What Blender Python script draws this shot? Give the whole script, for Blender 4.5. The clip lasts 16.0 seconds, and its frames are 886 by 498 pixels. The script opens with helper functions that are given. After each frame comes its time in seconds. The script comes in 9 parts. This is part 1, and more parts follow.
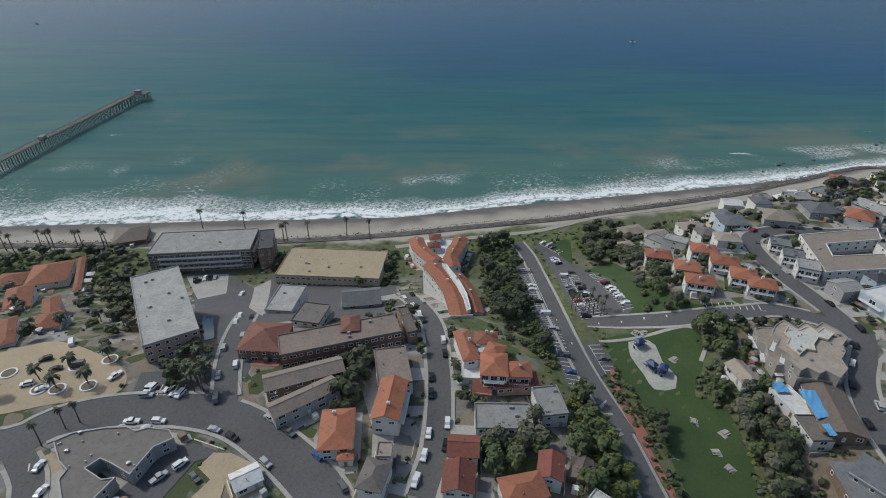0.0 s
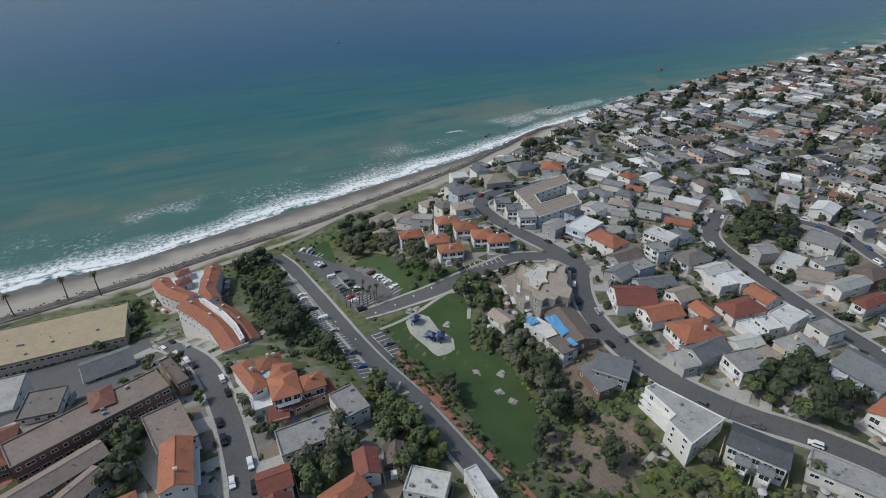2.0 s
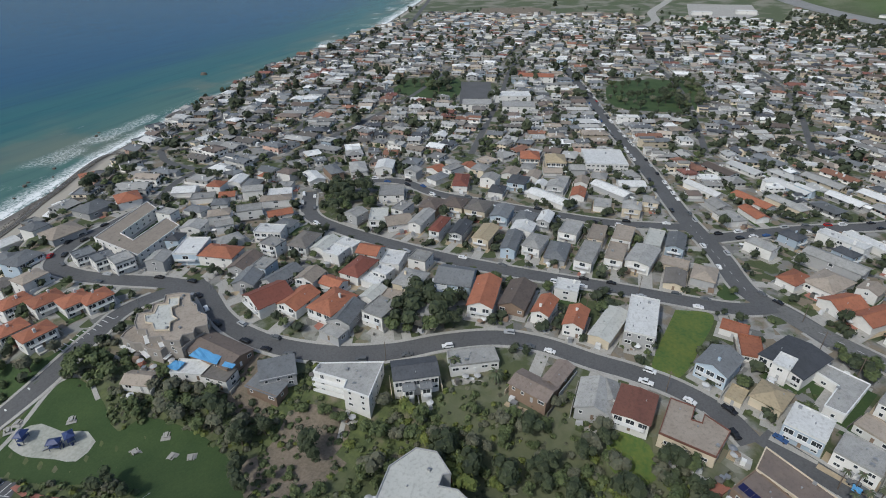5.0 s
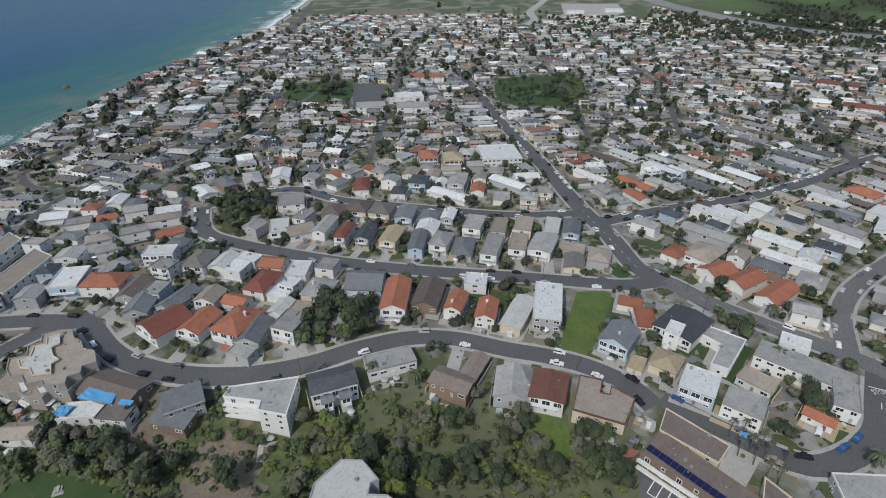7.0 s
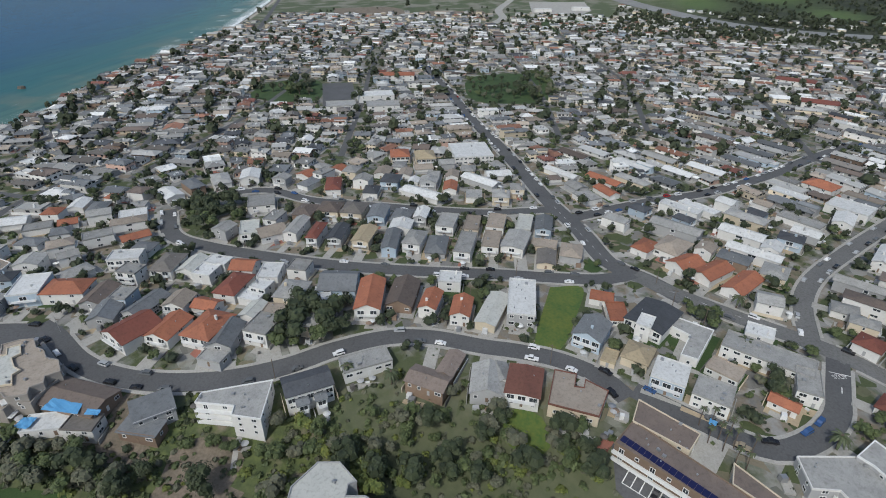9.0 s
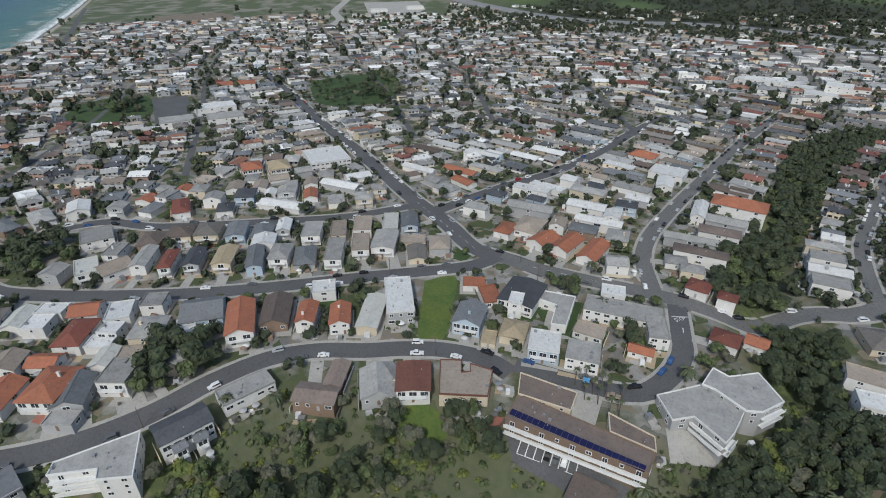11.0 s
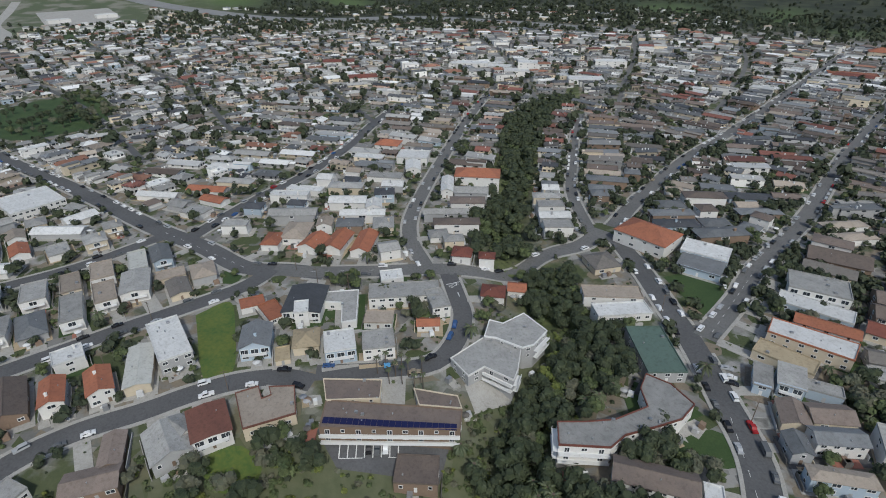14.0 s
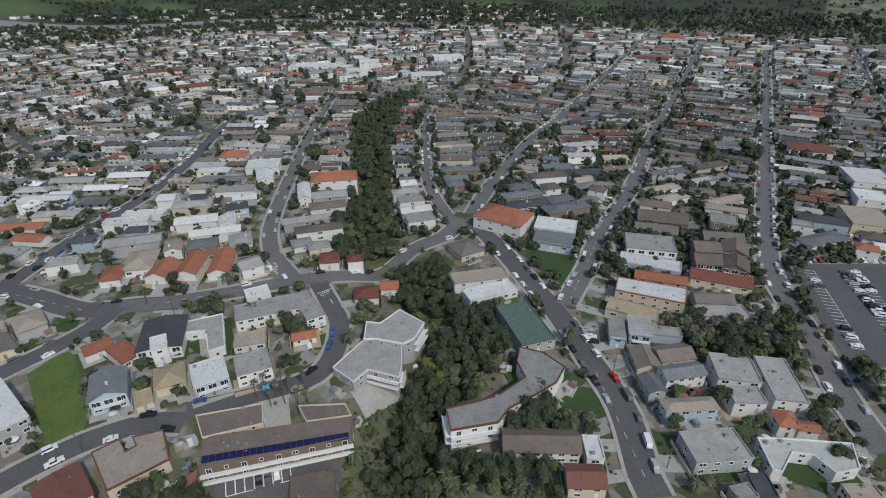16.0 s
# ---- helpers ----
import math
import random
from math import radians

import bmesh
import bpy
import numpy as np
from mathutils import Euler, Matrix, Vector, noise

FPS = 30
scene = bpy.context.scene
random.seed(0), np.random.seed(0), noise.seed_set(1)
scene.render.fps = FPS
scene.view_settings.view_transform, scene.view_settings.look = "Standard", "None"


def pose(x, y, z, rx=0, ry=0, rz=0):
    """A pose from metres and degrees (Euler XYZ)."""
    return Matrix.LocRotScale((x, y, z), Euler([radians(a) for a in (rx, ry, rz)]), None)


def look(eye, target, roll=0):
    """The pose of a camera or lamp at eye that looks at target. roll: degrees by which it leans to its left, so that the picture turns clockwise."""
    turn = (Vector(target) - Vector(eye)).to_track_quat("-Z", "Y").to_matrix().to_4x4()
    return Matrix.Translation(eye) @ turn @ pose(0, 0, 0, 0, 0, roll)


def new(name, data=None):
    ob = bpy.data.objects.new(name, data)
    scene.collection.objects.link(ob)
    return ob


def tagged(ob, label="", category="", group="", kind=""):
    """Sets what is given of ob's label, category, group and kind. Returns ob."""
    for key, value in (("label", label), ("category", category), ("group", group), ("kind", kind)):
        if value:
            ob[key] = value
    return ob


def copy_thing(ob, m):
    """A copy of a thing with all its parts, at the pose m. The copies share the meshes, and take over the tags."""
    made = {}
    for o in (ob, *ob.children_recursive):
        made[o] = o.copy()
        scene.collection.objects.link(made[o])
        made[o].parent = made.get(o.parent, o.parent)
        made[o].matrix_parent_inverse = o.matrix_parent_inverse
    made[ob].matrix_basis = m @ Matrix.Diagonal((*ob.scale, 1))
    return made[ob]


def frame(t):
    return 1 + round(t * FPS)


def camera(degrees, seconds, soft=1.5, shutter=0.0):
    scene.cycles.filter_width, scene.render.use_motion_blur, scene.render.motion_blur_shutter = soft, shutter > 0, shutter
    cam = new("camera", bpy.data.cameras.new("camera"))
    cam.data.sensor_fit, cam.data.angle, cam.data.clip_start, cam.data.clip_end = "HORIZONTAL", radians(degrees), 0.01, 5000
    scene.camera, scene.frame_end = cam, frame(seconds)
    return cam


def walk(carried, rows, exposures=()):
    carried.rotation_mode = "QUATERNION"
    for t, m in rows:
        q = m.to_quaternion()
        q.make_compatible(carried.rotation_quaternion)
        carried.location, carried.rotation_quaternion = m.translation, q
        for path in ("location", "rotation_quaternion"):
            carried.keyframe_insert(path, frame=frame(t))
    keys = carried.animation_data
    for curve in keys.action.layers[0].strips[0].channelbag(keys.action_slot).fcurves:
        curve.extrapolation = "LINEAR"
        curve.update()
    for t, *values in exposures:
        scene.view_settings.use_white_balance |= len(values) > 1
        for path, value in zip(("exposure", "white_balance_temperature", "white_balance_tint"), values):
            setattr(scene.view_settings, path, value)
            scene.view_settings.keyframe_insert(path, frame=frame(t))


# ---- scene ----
cam = camera(78.93, 16.0, soft=1.0)
EYE = (0.0, 0.0, 175.5)
TURNS = [
    (0.0, 0.00, -29.82, 0.09),
    (0.5, -4.44, -29.80, 0.13),
    (1.0, -11.97, -29.73, 0.15),
    (1.5, -20.52, -29.65, 0.12),
    (2.0, -28.74, -29.56, -0.06),
    (2.5, -36.76, -29.49, -0.05),
    (3.0, -44.64, -29.42, -0.12),
    (3.5, -52.10, -29.38, -0.19),
    (4.0, -59.55, -29.41, -0.17),
    (4.5, -66.76, -29.40, -0.24),
    (5.0, -73.25, -29.41, -0.24),
    (5.2, -75.53, -29.39, -0.23),
    (7.3, -84.83, -29.28, 0.08),
    (7.5, -84.98, -29.30, 0.10),
    (8.0, -85.32, -29.31, 0.17),
    (8.2, -85.43, -29.30, 0.22),
    (10.3, -97.15, -29.41, 0.29),
    (10.5, -99.02, -29.33, 0.12),
    (11.0, -103.48, -29.29, 0.02),
    (11.5, -108.00, -29.32, 0.09),
    (12.0, -112.35, -29.33, 0.14),
    (12.5, -116.81, -29.33, 0.06),
    (13.0, -121.60, -29.32, 0.02),
    (13.5, -126.17, -29.36, -0.02),
    (14.0, -130.70, -29.37, -0.05),
    (14.5, -135.19, -29.40, -0.04),
    (15.0, -139.74, -29.45, -0.12),
    (15.5, -144.09, -29.44, -0.10),
    (16.0, -146.81, -29.43, -0.05),
]
walk(cam, [(t, pose(*EYE, 90 + tilt, 0, turn) @ pose(0, 0, 0, 0, 0, roll)) for t, turn, tilt, roll in TURNS], exposures=[(0.0, -0.22, 6380, 6), (3.5, -0.08, 6280, 6), (8.0, -0.07, 6250, 6), (12.0, -0.12, 6250, 6), (16.0, -0.23, 6250, 6)])

# ---- world, sun, exposure ----
SUN_DIR = Vector((-0.72, 0.36, 0.86)).normalized()
world = bpy.data.worlds.new("sky")
scene.world = world
world.use_nodes = True
_n = world.node_tree.nodes
_sky = _n.new("ShaderNodeTexSky")
_sky.sky_type = "NISHITA"
_sky.sun_disc = False
_sky.sun_elevation = math.asin(SUN_DIR.z)
_sky.sun_rotation = math.atan2(SUN_DIR.x, SUN_DIR.y)
_sky.dust_density = 2.5
world.node_tree.links.new(_sky.outputs[0], _n["Background"].inputs[0])
_n["Background"].inputs[1].default_value = 0.132
sun = new("sun", bpy.data.lights.new("sun", "SUN"))
sun.data.energy = 2.1
sun.data.angle = radians(1.2)
sun.data.color = (1.0, 0.98, 0.93)
sun.matrix_world = look((0, 0, 300), Vector((0, 0, 300)) - SUN_DIR)

# ---- materials ----


def material(name, color, second=None, rough=0.8, metal=0.0, grain=4.0, coarse=0.25, amount=0.5, bump=0.2, per_object=0.0, per_island=0.0, stain=0.25):
    """A painted or natural surface: two colours mixed by fine grain and coarse patches, stains and relief."""
    m = bpy.data.materials.new(name)
    m.use_nodes = True
    nt = m.node_tree
    n, l = nt.nodes, nt.links
    b = n["Principled BSDF"]
    b.inputs["Roughness"].default_value = rough
    b.inputs["Metallic"].default_value = metal
    co = n.new("ShaderNodeNewGeometry")
    t1 = n.new("ShaderNodeTexNoise")
    t1.inputs["Scale"].default_value = grain
    t1.inputs["Detail"].default_value = 4
    t2 = n.new("ShaderNodeTexNoise")
    t2.inputs["Scale"].default_value = coarse
    t2.inputs["Detail"].default_value = 5
    for t in (t1, t2):
        l.new(co.outputs["Position"], t.inputs["Vector"])
    add = n.new("ShaderNodeMath")
    add.operation = "ADD"
    l.new(t1.outputs[0], add.inputs[0])
    l.new(t2.outputs[0], add.inputs[1])
    span = n.new("ShaderNodeMapRange")
    span.inputs[1].default_value, span.inputs[2].default_value = 0.75, 1.25
    span.inputs[4].default_value = amount
    l.new(add.outputs[0], span.inputs[0])
    mix = n.new("ShaderNodeMix")
    mix.data_type = "RGBA"
    second = second or tuple(c * 0.7 for c in color)
    mix.inputs[6].default_value = (*color, 1)
    mix.inputs[7].default_value = (*second, 1)
    l.new(span.outputs[0], mix.inputs[0])
    out = mix.outputs[2]
    if per_object or per_island:
        src = n.new("ShaderNodeObjectInfo").outputs["Random"] if per_object else co.outputs["Random Per Island"]
        hsv = n.new("ShaderNodeHueSaturation")
        r = n.new("ShaderNodeMapRange")
        k = per_object or per_island
        r.inputs[3].default_value, r.inputs[4].default_value = 1 - k, 1 + k
        l.new(src, r.inputs[0])
        l.new(r.outputs[0], hsv.inputs["Value"])
        l.new(out, hsv.inputs["Color"])
        out = hsv.outputs[0]
    if stain:
        t3 = n.new("ShaderNodeTexNoise")
        t3.inputs["Scale"].default_value = 0.9
        t3.inputs["Detail"].default_value = 6
        l.new(co.outputs["Position"], t3.inputs["Vector"])
        r3 = n.new("ShaderNodeMapRange")
        r3.inputs[1].default_value, r3.inputs[2].default_value = 0.5, 0.75
        r3.inputs[4].default_value = stain
        l.new(t3.outputs[0], r3.inputs[0])
        m3 = n.new("ShaderNodeMix")
        m3.data_type = "RGBA"
        m3.blend_type = "MULTIPLY"
        m3.inputs[7].default_value = (0.45, 0.43, 0.4, 1)
        l.new(r3.outputs[0], m3.inputs[0])
        l.new(out, m3.inputs[6])
        out = m3.outputs[2]
    l.new(out, b.inputs["Base Color"])
    if bump:
        bp = n.new("ShaderNodeBump")
        bp.inputs["Strength"].default_value = bump
        bp.inputs["Distance"].default_value = 0.1
        l.new(t1.outputs[0], bp.inputs["Height"])
        l.new(bp.outputs[0], b.inputs["Normal"])
    return m


MATS = {}


def M(name):
    return MATS[name]


def define(name, *a, **k):
    MATS[name] = material(name, *a, **k)


define("roof_grey", (0.34, 0.335, 0.32), (0.22, 0.218, 0.21), amount=0.85, per_object=0.2, stain=0.5)
define("pool_water", (0.03, 0.13, 0.24), (0.025, 0.1, 0.2), rough=0.1, stain=0, bump=0.1)
define("roof_white", (0.63, 0.63, 0.62), (0.5, 0.5, 0.49), amount=0.85, per_object=0.1, stain=0.5)
define("roof_pale", (0.5, 0.5, 0.465), (0.42, 0.42, 0.39), amount=0.85, per_object=0.08, stain=0.5)
define("roof_tan", (0.40, 0.33, 0.22), (0.32, 0.26, 0.17), amount=0.85, per_object=0.12, stain=0.5)
define("roof_brown", (0.16, 0.125, 0.105), (0.11, 0.09, 0.08), amount=0.85, per_object=0.25, stain=0.5)
define("roof_dark", (0.075, 0.08, 0.09), (0.05, 0.053, 0.06), amount=0.85, per_object=0.2, stain=0.5)
define("roof_slate", (0.17, 0.18, 0.19), (0.12, 0.125, 0.13), amount=0.85, per_object=0.2, stain=0.5)
define("roof_beige", (0.34, 0.29, 0.24), (0.26, 0.22, 0.18), amount=0.85, per_object=0.2, stain=0.5)
define("roof_mocha", (0.25, 0.2, 0.17), (0.18, 0.145, 0.125), amount=0.85, per_object=0.1, stain=0.5)
define("roof_terracotta", (0.35, 0.13, 0.07), (0.24, 0.095, 0.058), grain=6, amount=0.8, bump=0.6, per_object=0.18, stain=0.5)
define("roof_red", (0.2, 0.066, 0.045), (0.14, 0.05, 0.036), grain=6, amount=0.8, bump=0.6, per_object=0.15, stain=0.5)
define("roof_taupe", (0.17, 0.155, 0.14), (0.12, 0.11, 0.1), amount=0.85, per_object=0.12, stain=0.5)
define("roof_rust", (0.2, 0.085, 0.06), (0.14, 0.06, 0.045), grain=6, amount=0.8, bump=0.6, per_object=0.12, stain=0.5)
define("roof_rust2", (0.29, 0.11, 0.06), (0.19, 0.075, 0.045), grain=6, amount=0.8, bump=0.6, per_object=0.12, stain=0.5)
define("wall_rust", (0.2, 0.11, 0.08), (0.15, 0.085, 0.065), coarse=0.5, stain=0.2, bump=0.1)
define("roof_green", (0.10, 0.15, 0.125), (0.075, 0.11, 0.095), stain=0.5)
define("wall_white", (0.68, 0.665, 0.64), (0.58, 0.565, 0.54), coarse=0.5, per_object=0.06, stain=0.15, bump=0.1)
define("wall_cream", (0.58, 0.50, 0.38), (0.5, 0.43, 0.33), coarse=0.5, per_object=0.1, stain=0.15, bump=0.1)
define("wall_grey", (0.36, 0.36, 0.36), (0.3, 0.3, 0.3), coarse=0.5, per_object=0.15, stain=0.15, bump=0.1)
define("wall_blue", (0.38, 0.45, 0.52), (0.33, 0.4, 0.47), coarse=0.5, per_object=0.12, stain=0.12, bump=0.1)
define("wall_taupe", (0.31, 0.28, 0.25), (0.25, 0.225, 0.2), coarse=0.5, per_object=0.06, stain=0.2, bump=0.1)
define("wall_brown", (0.22, 0.155, 0.11), (0.17, 0.12, 0.09), coarse=0.5, per_object=0.15, stain=0.2, bump=0.1)
define("wall_pink", (0.48, 0.33, 0.27), (0.42, 0.28, 0.23), coarse=0.5, per_object=0.1, stain=0.15, bump=0.1)
define("trim_white", (0.71, 0.71, 0.7), (0.63, 0.63, 0.62), stain=0.1, bump=0.05)
define("asphalt", (0.112, 0.112, 0.114), (0.08, 0.08, 0.082), grain=1.6, coarse=0.06, amount=0.9, rough=0.9, stain=0.4)
define("asphalt_worn", (0.165, 0.163, 0.158), (0.115, 0.114, 0.112), grain=1.2, coarse=0.05, amount=0.9, rough=0.9, stain=0.5)
define("asphalt_lot", (0.11, 0.11, 0.114), (0.082, 0.082, 0.085), grain=1.6, coarse=0.08, amount=0.9, rough=0.9, stain=0.4)
define("asphalt_pale", (0.26, 0.26, 0.255), (0.19, 0.19, 0.185), grain=0.4, coarse=0.03, amount=0.9, rough=0.9, stain=0.4)
define("concrete", (0.40, 0.385, 0.355), (0.31, 0.30, 0.275), grain=2, coarse=0.15, amount=0.9, rough=0.9, stain=0.35)
define("paint_line", (0.72, 0.72, 0.7), (0.55, 0.55, 0.54), grain=5, amount=0.9, stain=0.4, bump=0)
define("brick_path", (0.36, 0.15, 0.11), (0.27, 0.115, 0.085), grain=3, amount=0.8)
define("dirt", (0.23, 0.185, 0.14), (0.13, 0.11, 0.08), grain=1.2, coarse=0.12, amount=1.0, rough=0.95, bump=0.4)
define("gravel_tan", (0.42, 0.34, 0.23), (0.35, 0.28, 0.19), grain=1.5, coarse=0.1, amount=1.0, rough=0.95)
define("lawn", (0.03, 0.06, 0.017), (0.052, 0.085, 0.025), grain=1.8, coarse=0.09, amount=1.0, rough=0.95, bump=0.5, stain=0.3)
define("lawn_bright", (0.06, 0.11, 0.026), (0.12, 0.145, 0.03), grain=0.8, coarse=0.12, amount=1.0, rough=0.95, bump=0.6, stain=0.2)
define("leaf", (0.045, 0.066, 0.024), (0.105, 0.128, 0.048), grain=2.6, coarse=0.3, amount=1.0, rough=0.75, per_island=0.26, stain=0, bump=0)
define("leaf_dark", (0.022, 0.033, 0.015), (0.055, 0.068, 0.03), grain=2.6, coarse=0.3, amount=1.0, rough=0.75, per_island=0.26, stain=0, bump=0)
define("leaf_far", (0.027, 0.038, 0.02), (0.055, 0.066, 0.033), grain=0.6, coarse=0.05, amount=1.0, rough=0.8, per_island=0.26, stain=0, bump=0)
define("leaf_bright", (0.085, 0.115, 0.03), (0.15, 0.165, 0.035), grain=0.8, coarse=0.3, amount=1.0, rough=0.75, per_object=0.25, stain=0, bump=0)
define("leaf_grey", (0.085, 0.095, 0.06), (0.12, 0.115, 0.075), grain=0.8, coarse=0.3, amount=1.0, rough=0.8, per_object=0.25, stain=0, bump=0)
define("palm_leaf", (0.05, 0.07, 0.03), (0.085, 0.095, 0.045), grain=1.5, amount=1.0, rough=0.6, per_object=0.25, stain=0, bump=0)
define("bark", (0.13, 0.1, 0.075), (0.09, 0.07, 0.055), grain=6, amount=1.0, rough=0.95, stain=0.2)
define("timber", (0.15, 0.138, 0.125), (0.1, 0.093, 0.085), grain=4, amount=1.0, rough=0.9)
define("play_sand", (0.42, 0.415, 0.37), (0.3, 0.31, 0.27), grain=0.8, coarse=0.1, amount=1.0, rough=0.95)
define("sand", (0.36, 0.33, 0.28), (0.28, 0.255, 0.22), grain=0.8, coarse=0.05, amount=1.0, rough=0.95)
define("rock", (0.14, 0.125, 0.105), (0.08, 0.072, 0.06), grain=2, amount=1.0, rough=0.95, per_island=0.4)
define("rubber", (0.02, 0.02, 0.02), rough=0.7, stain=0)
define("glass_dark", (0.035, 0.042, 0.05), (0.02, 0.025, 0.03), rough=0.08, amount=0.6, coarse=0.6, per_object=0.5, stain=0, bump=0)
define("metal_grey", (0.38, 0.39, 0.4), (0.3, 0.3, 0.31), rough=0.45, metal=0.6, stain=0.2)
define("solar_panel", (0.012, 0.014, 0.055), (0.02, 0.022, 0.08), rough=0.15, stain=0)
define("tarp_blue", (0.13, 0.36, 0.62), (0.09, 0.28, 0.52), rough=0.5, grain=0.7, amount=0.8, bump=0.8, stain=0.1)
define("play_blue", (0.03, 0.05, 0.15), rough=0.4, stain=0)
define("awning_cloth", (0.6, 0.6, 0.6), rough=0.7, stain=0.1)
define("pole_wood", (0.15, 0.115, 0.09), (0.1, 0.08, 0.06), grain=5, stain=0.1)
for _nm, _c in (("car_white", (0.72, 0.72, 0.72)), ("car_silver", (0.38, 0.39, 0.4)), ("car_black", (0.018, 0.018, 0.02)), ("car_grey", (0.12, 0.125, 0.13)),
                ("car_red", (0.32, 0.02, 0.02)), ("car_blue", (0.04, 0.09, 0.22)), ("car_tan", (0.3, 0.25, 0.18)), ("car_yellow", (0.5, 0.55, 0.05))):
    define(_nm, _c, tuple(v * 0.9 for v in _c), rough=0.22, stain=0, bump=0, amount=0.4)


def ground_material():
    """Bare town and hillside ground: concrete yards, soil and rough grass in patches."""
    m = bpy.data.materials.new("ground_mixed")
    m.use_nodes = True
    n, l = m.node_tree.nodes, m.node_tree.links
    b = n["Principled BSDF"]
    b.inputs["Roughness"].default_value = 0.95
    co = n.new("ShaderNodeNewGeometry")

    def tex(kind, scale, detail=5):
        t = n.new(kind)
        t.inputs["Scale"].default_value = scale
        if kind == "ShaderNodeTexNoise":
            t.inputs["Detail"].default_value = detail
        l.new(co.outputs["Position"], t.inputs["Vector"])
        return t

    def mixed(fac, a, c):
        x = n.new("ShaderNodeMix")
        x.data_type = "RGBA"
        for sock, v in ((x.inputs[0], fac), (x.inputs[6], a), (x.inputs[7], c)):
            if isinstance(v, tuple):
                sock.default_value = (*v, 1)
            else:
                l.new(v, sock)
        return x.outputs[2]

    def step(src, lo, hi):
        r = n.new("ShaderNodeMapRange")
        r.inputs[1].default_value, r.inputs[2].default_value = lo, hi
        l.new(src, r.inputs[0])
        return r.outputs[0]

    fine = tex("ShaderNodeTexNoise", 1.3)
    patch = tex("ShaderNodeTexNoise", 0.11, 6)
    broad = tex("ShaderNodeTexNoise", 0.012, 3)
    plots = n.new("ShaderNodeTexVoronoi")
    plots.inputs["Scale"].default_value = 0.19
    l.new(co.outputs["Position"], plots.inputs["Vector"])
    split = n.new("ShaderNodeSeparateColor")
    l.new(plots.outputs["Color"], split.inputs[0])
    shade = split.outputs[0]
    kind = split.outputs[1]
    soil = mixed(fine.outputs[0], (0.14, 0.115, 0.085), (0.25, 0.21, 0.155))
    green = mixed(fine.outputs[0], (0.036, 0.05, 0.02), (0.09, 0.108, 0.044))
    paved = mixed(fine.outputs[0], mixed(shade, (0.1, 0.098, 0.092), (0.26, 0.252, 0.235)), mixed(shade, (0.17, 0.166, 0.157), (0.36, 0.35, 0.33)))
    town = mixed(step(patch.outputs[0], 0.5, 0.62), paved, soil)
    town = mixed(step(tex("ShaderNodeTexNoise", 0.07, 7).outputs[0], 0.5, 0.6), town, green)
    town = mixed(step(kind, 0.7, 0.72), town, green)
    town = mixed(step(kind, 0.88, 0.9), town, soil)
    scrubby = tex("ShaderNodeTexNoise", 0.32, 6)
    grass = mixed(step(scrubby.outputs[0], 0.38, 0.62), mixed(fine.outputs[0], (0.04, 0.056, 0.022), (0.082, 0.104, 0.038)), mixed(fine.outputs[0], (0.08, 0.108, 0.034), (0.145, 0.165, 0.056)))
    wild = mixed(step(patch.outputs[0], 0.56, 0.72), grass, soil)
    wild = mixed(step(broad.outputs[0], 0.46, 0.6), wild, mixed(scrubby.outputs[0], (0.06, 0.075, 0.034), (0.13, 0.135, 0.075)))
    hill = n.new("ShaderNodeAttribute")
    hill.attribute_name = "hill"
    brush = tex("ShaderNodeTexNoise", 0.03, 8)
    wild = mixed(hill.outputs["Fac"], wild, mixed(step(brush.outputs[0], 0.42, 0.62), (0.018, 0.024, 0.013), (0.048, 0.054, 0.029)))
    att = n.new("ShaderNodeAttribute")
    att.attribute_name = "wild"
    sand = mixed(fine.outputs[0], (0.30, 0.275, 0.235), (0.40, 0.365, 0.31))
    wet = n.new("ShaderNodeAttribute")
    wet.attribute_name = "inland"
    wob = n.new("ShaderNodeMath")
    wob.operation = "MULTIPLY_ADD"
    l.new(tex("ShaderNodeTexNoise", 0.045, 5).outputs[0], wob.inputs[0])
    wob.inputs[1].default_value = 26
    l.new(wet.outputs["Fac"], wob.inputs[2])
    sand = mixed(step(wob.outputs[0], 18, 33), (0.125, 0.115, 0.105), sand)
    att2 = n.new("ShaderNodeAttribute")
    att2.attribute_name = "meadow"
    wild = mixed(att2.outputs["Fac"], wild, mixed(patch.outputs[0], (0.055, 0.095, 0.025), (0.1, 0.14, 0.045)))
    att3 = n.new("ShaderNodeAttribute")
    att3.attribute_name = "field"
    tracks = tex("ShaderNodeTexNoise", 0.02, 8)
    wild = mixed(att3.outputs["Fac"], wild, mixed(step(tracks.outputs[0], 0.47, 0.6), (0.08, 0.1, 0.05), (0.2, 0.195, 0.155)))
    land = mixed(att.outputs["Fac"], town, wild)
    l.new(mixed(step(wob.outputs[0], 51, 57), sand, land), b.inputs["Base Color"])
    bp = n.new("ShaderNodeBump")
    bp.inputs["Strength"].default_value = 0.5
    bp.inputs["Distance"].default_value = 0.2
    l.new(fine.outputs[0], bp.inputs["Height"])
    l.new(bp.outputs[0], b.inputs["Normal"])
    return m


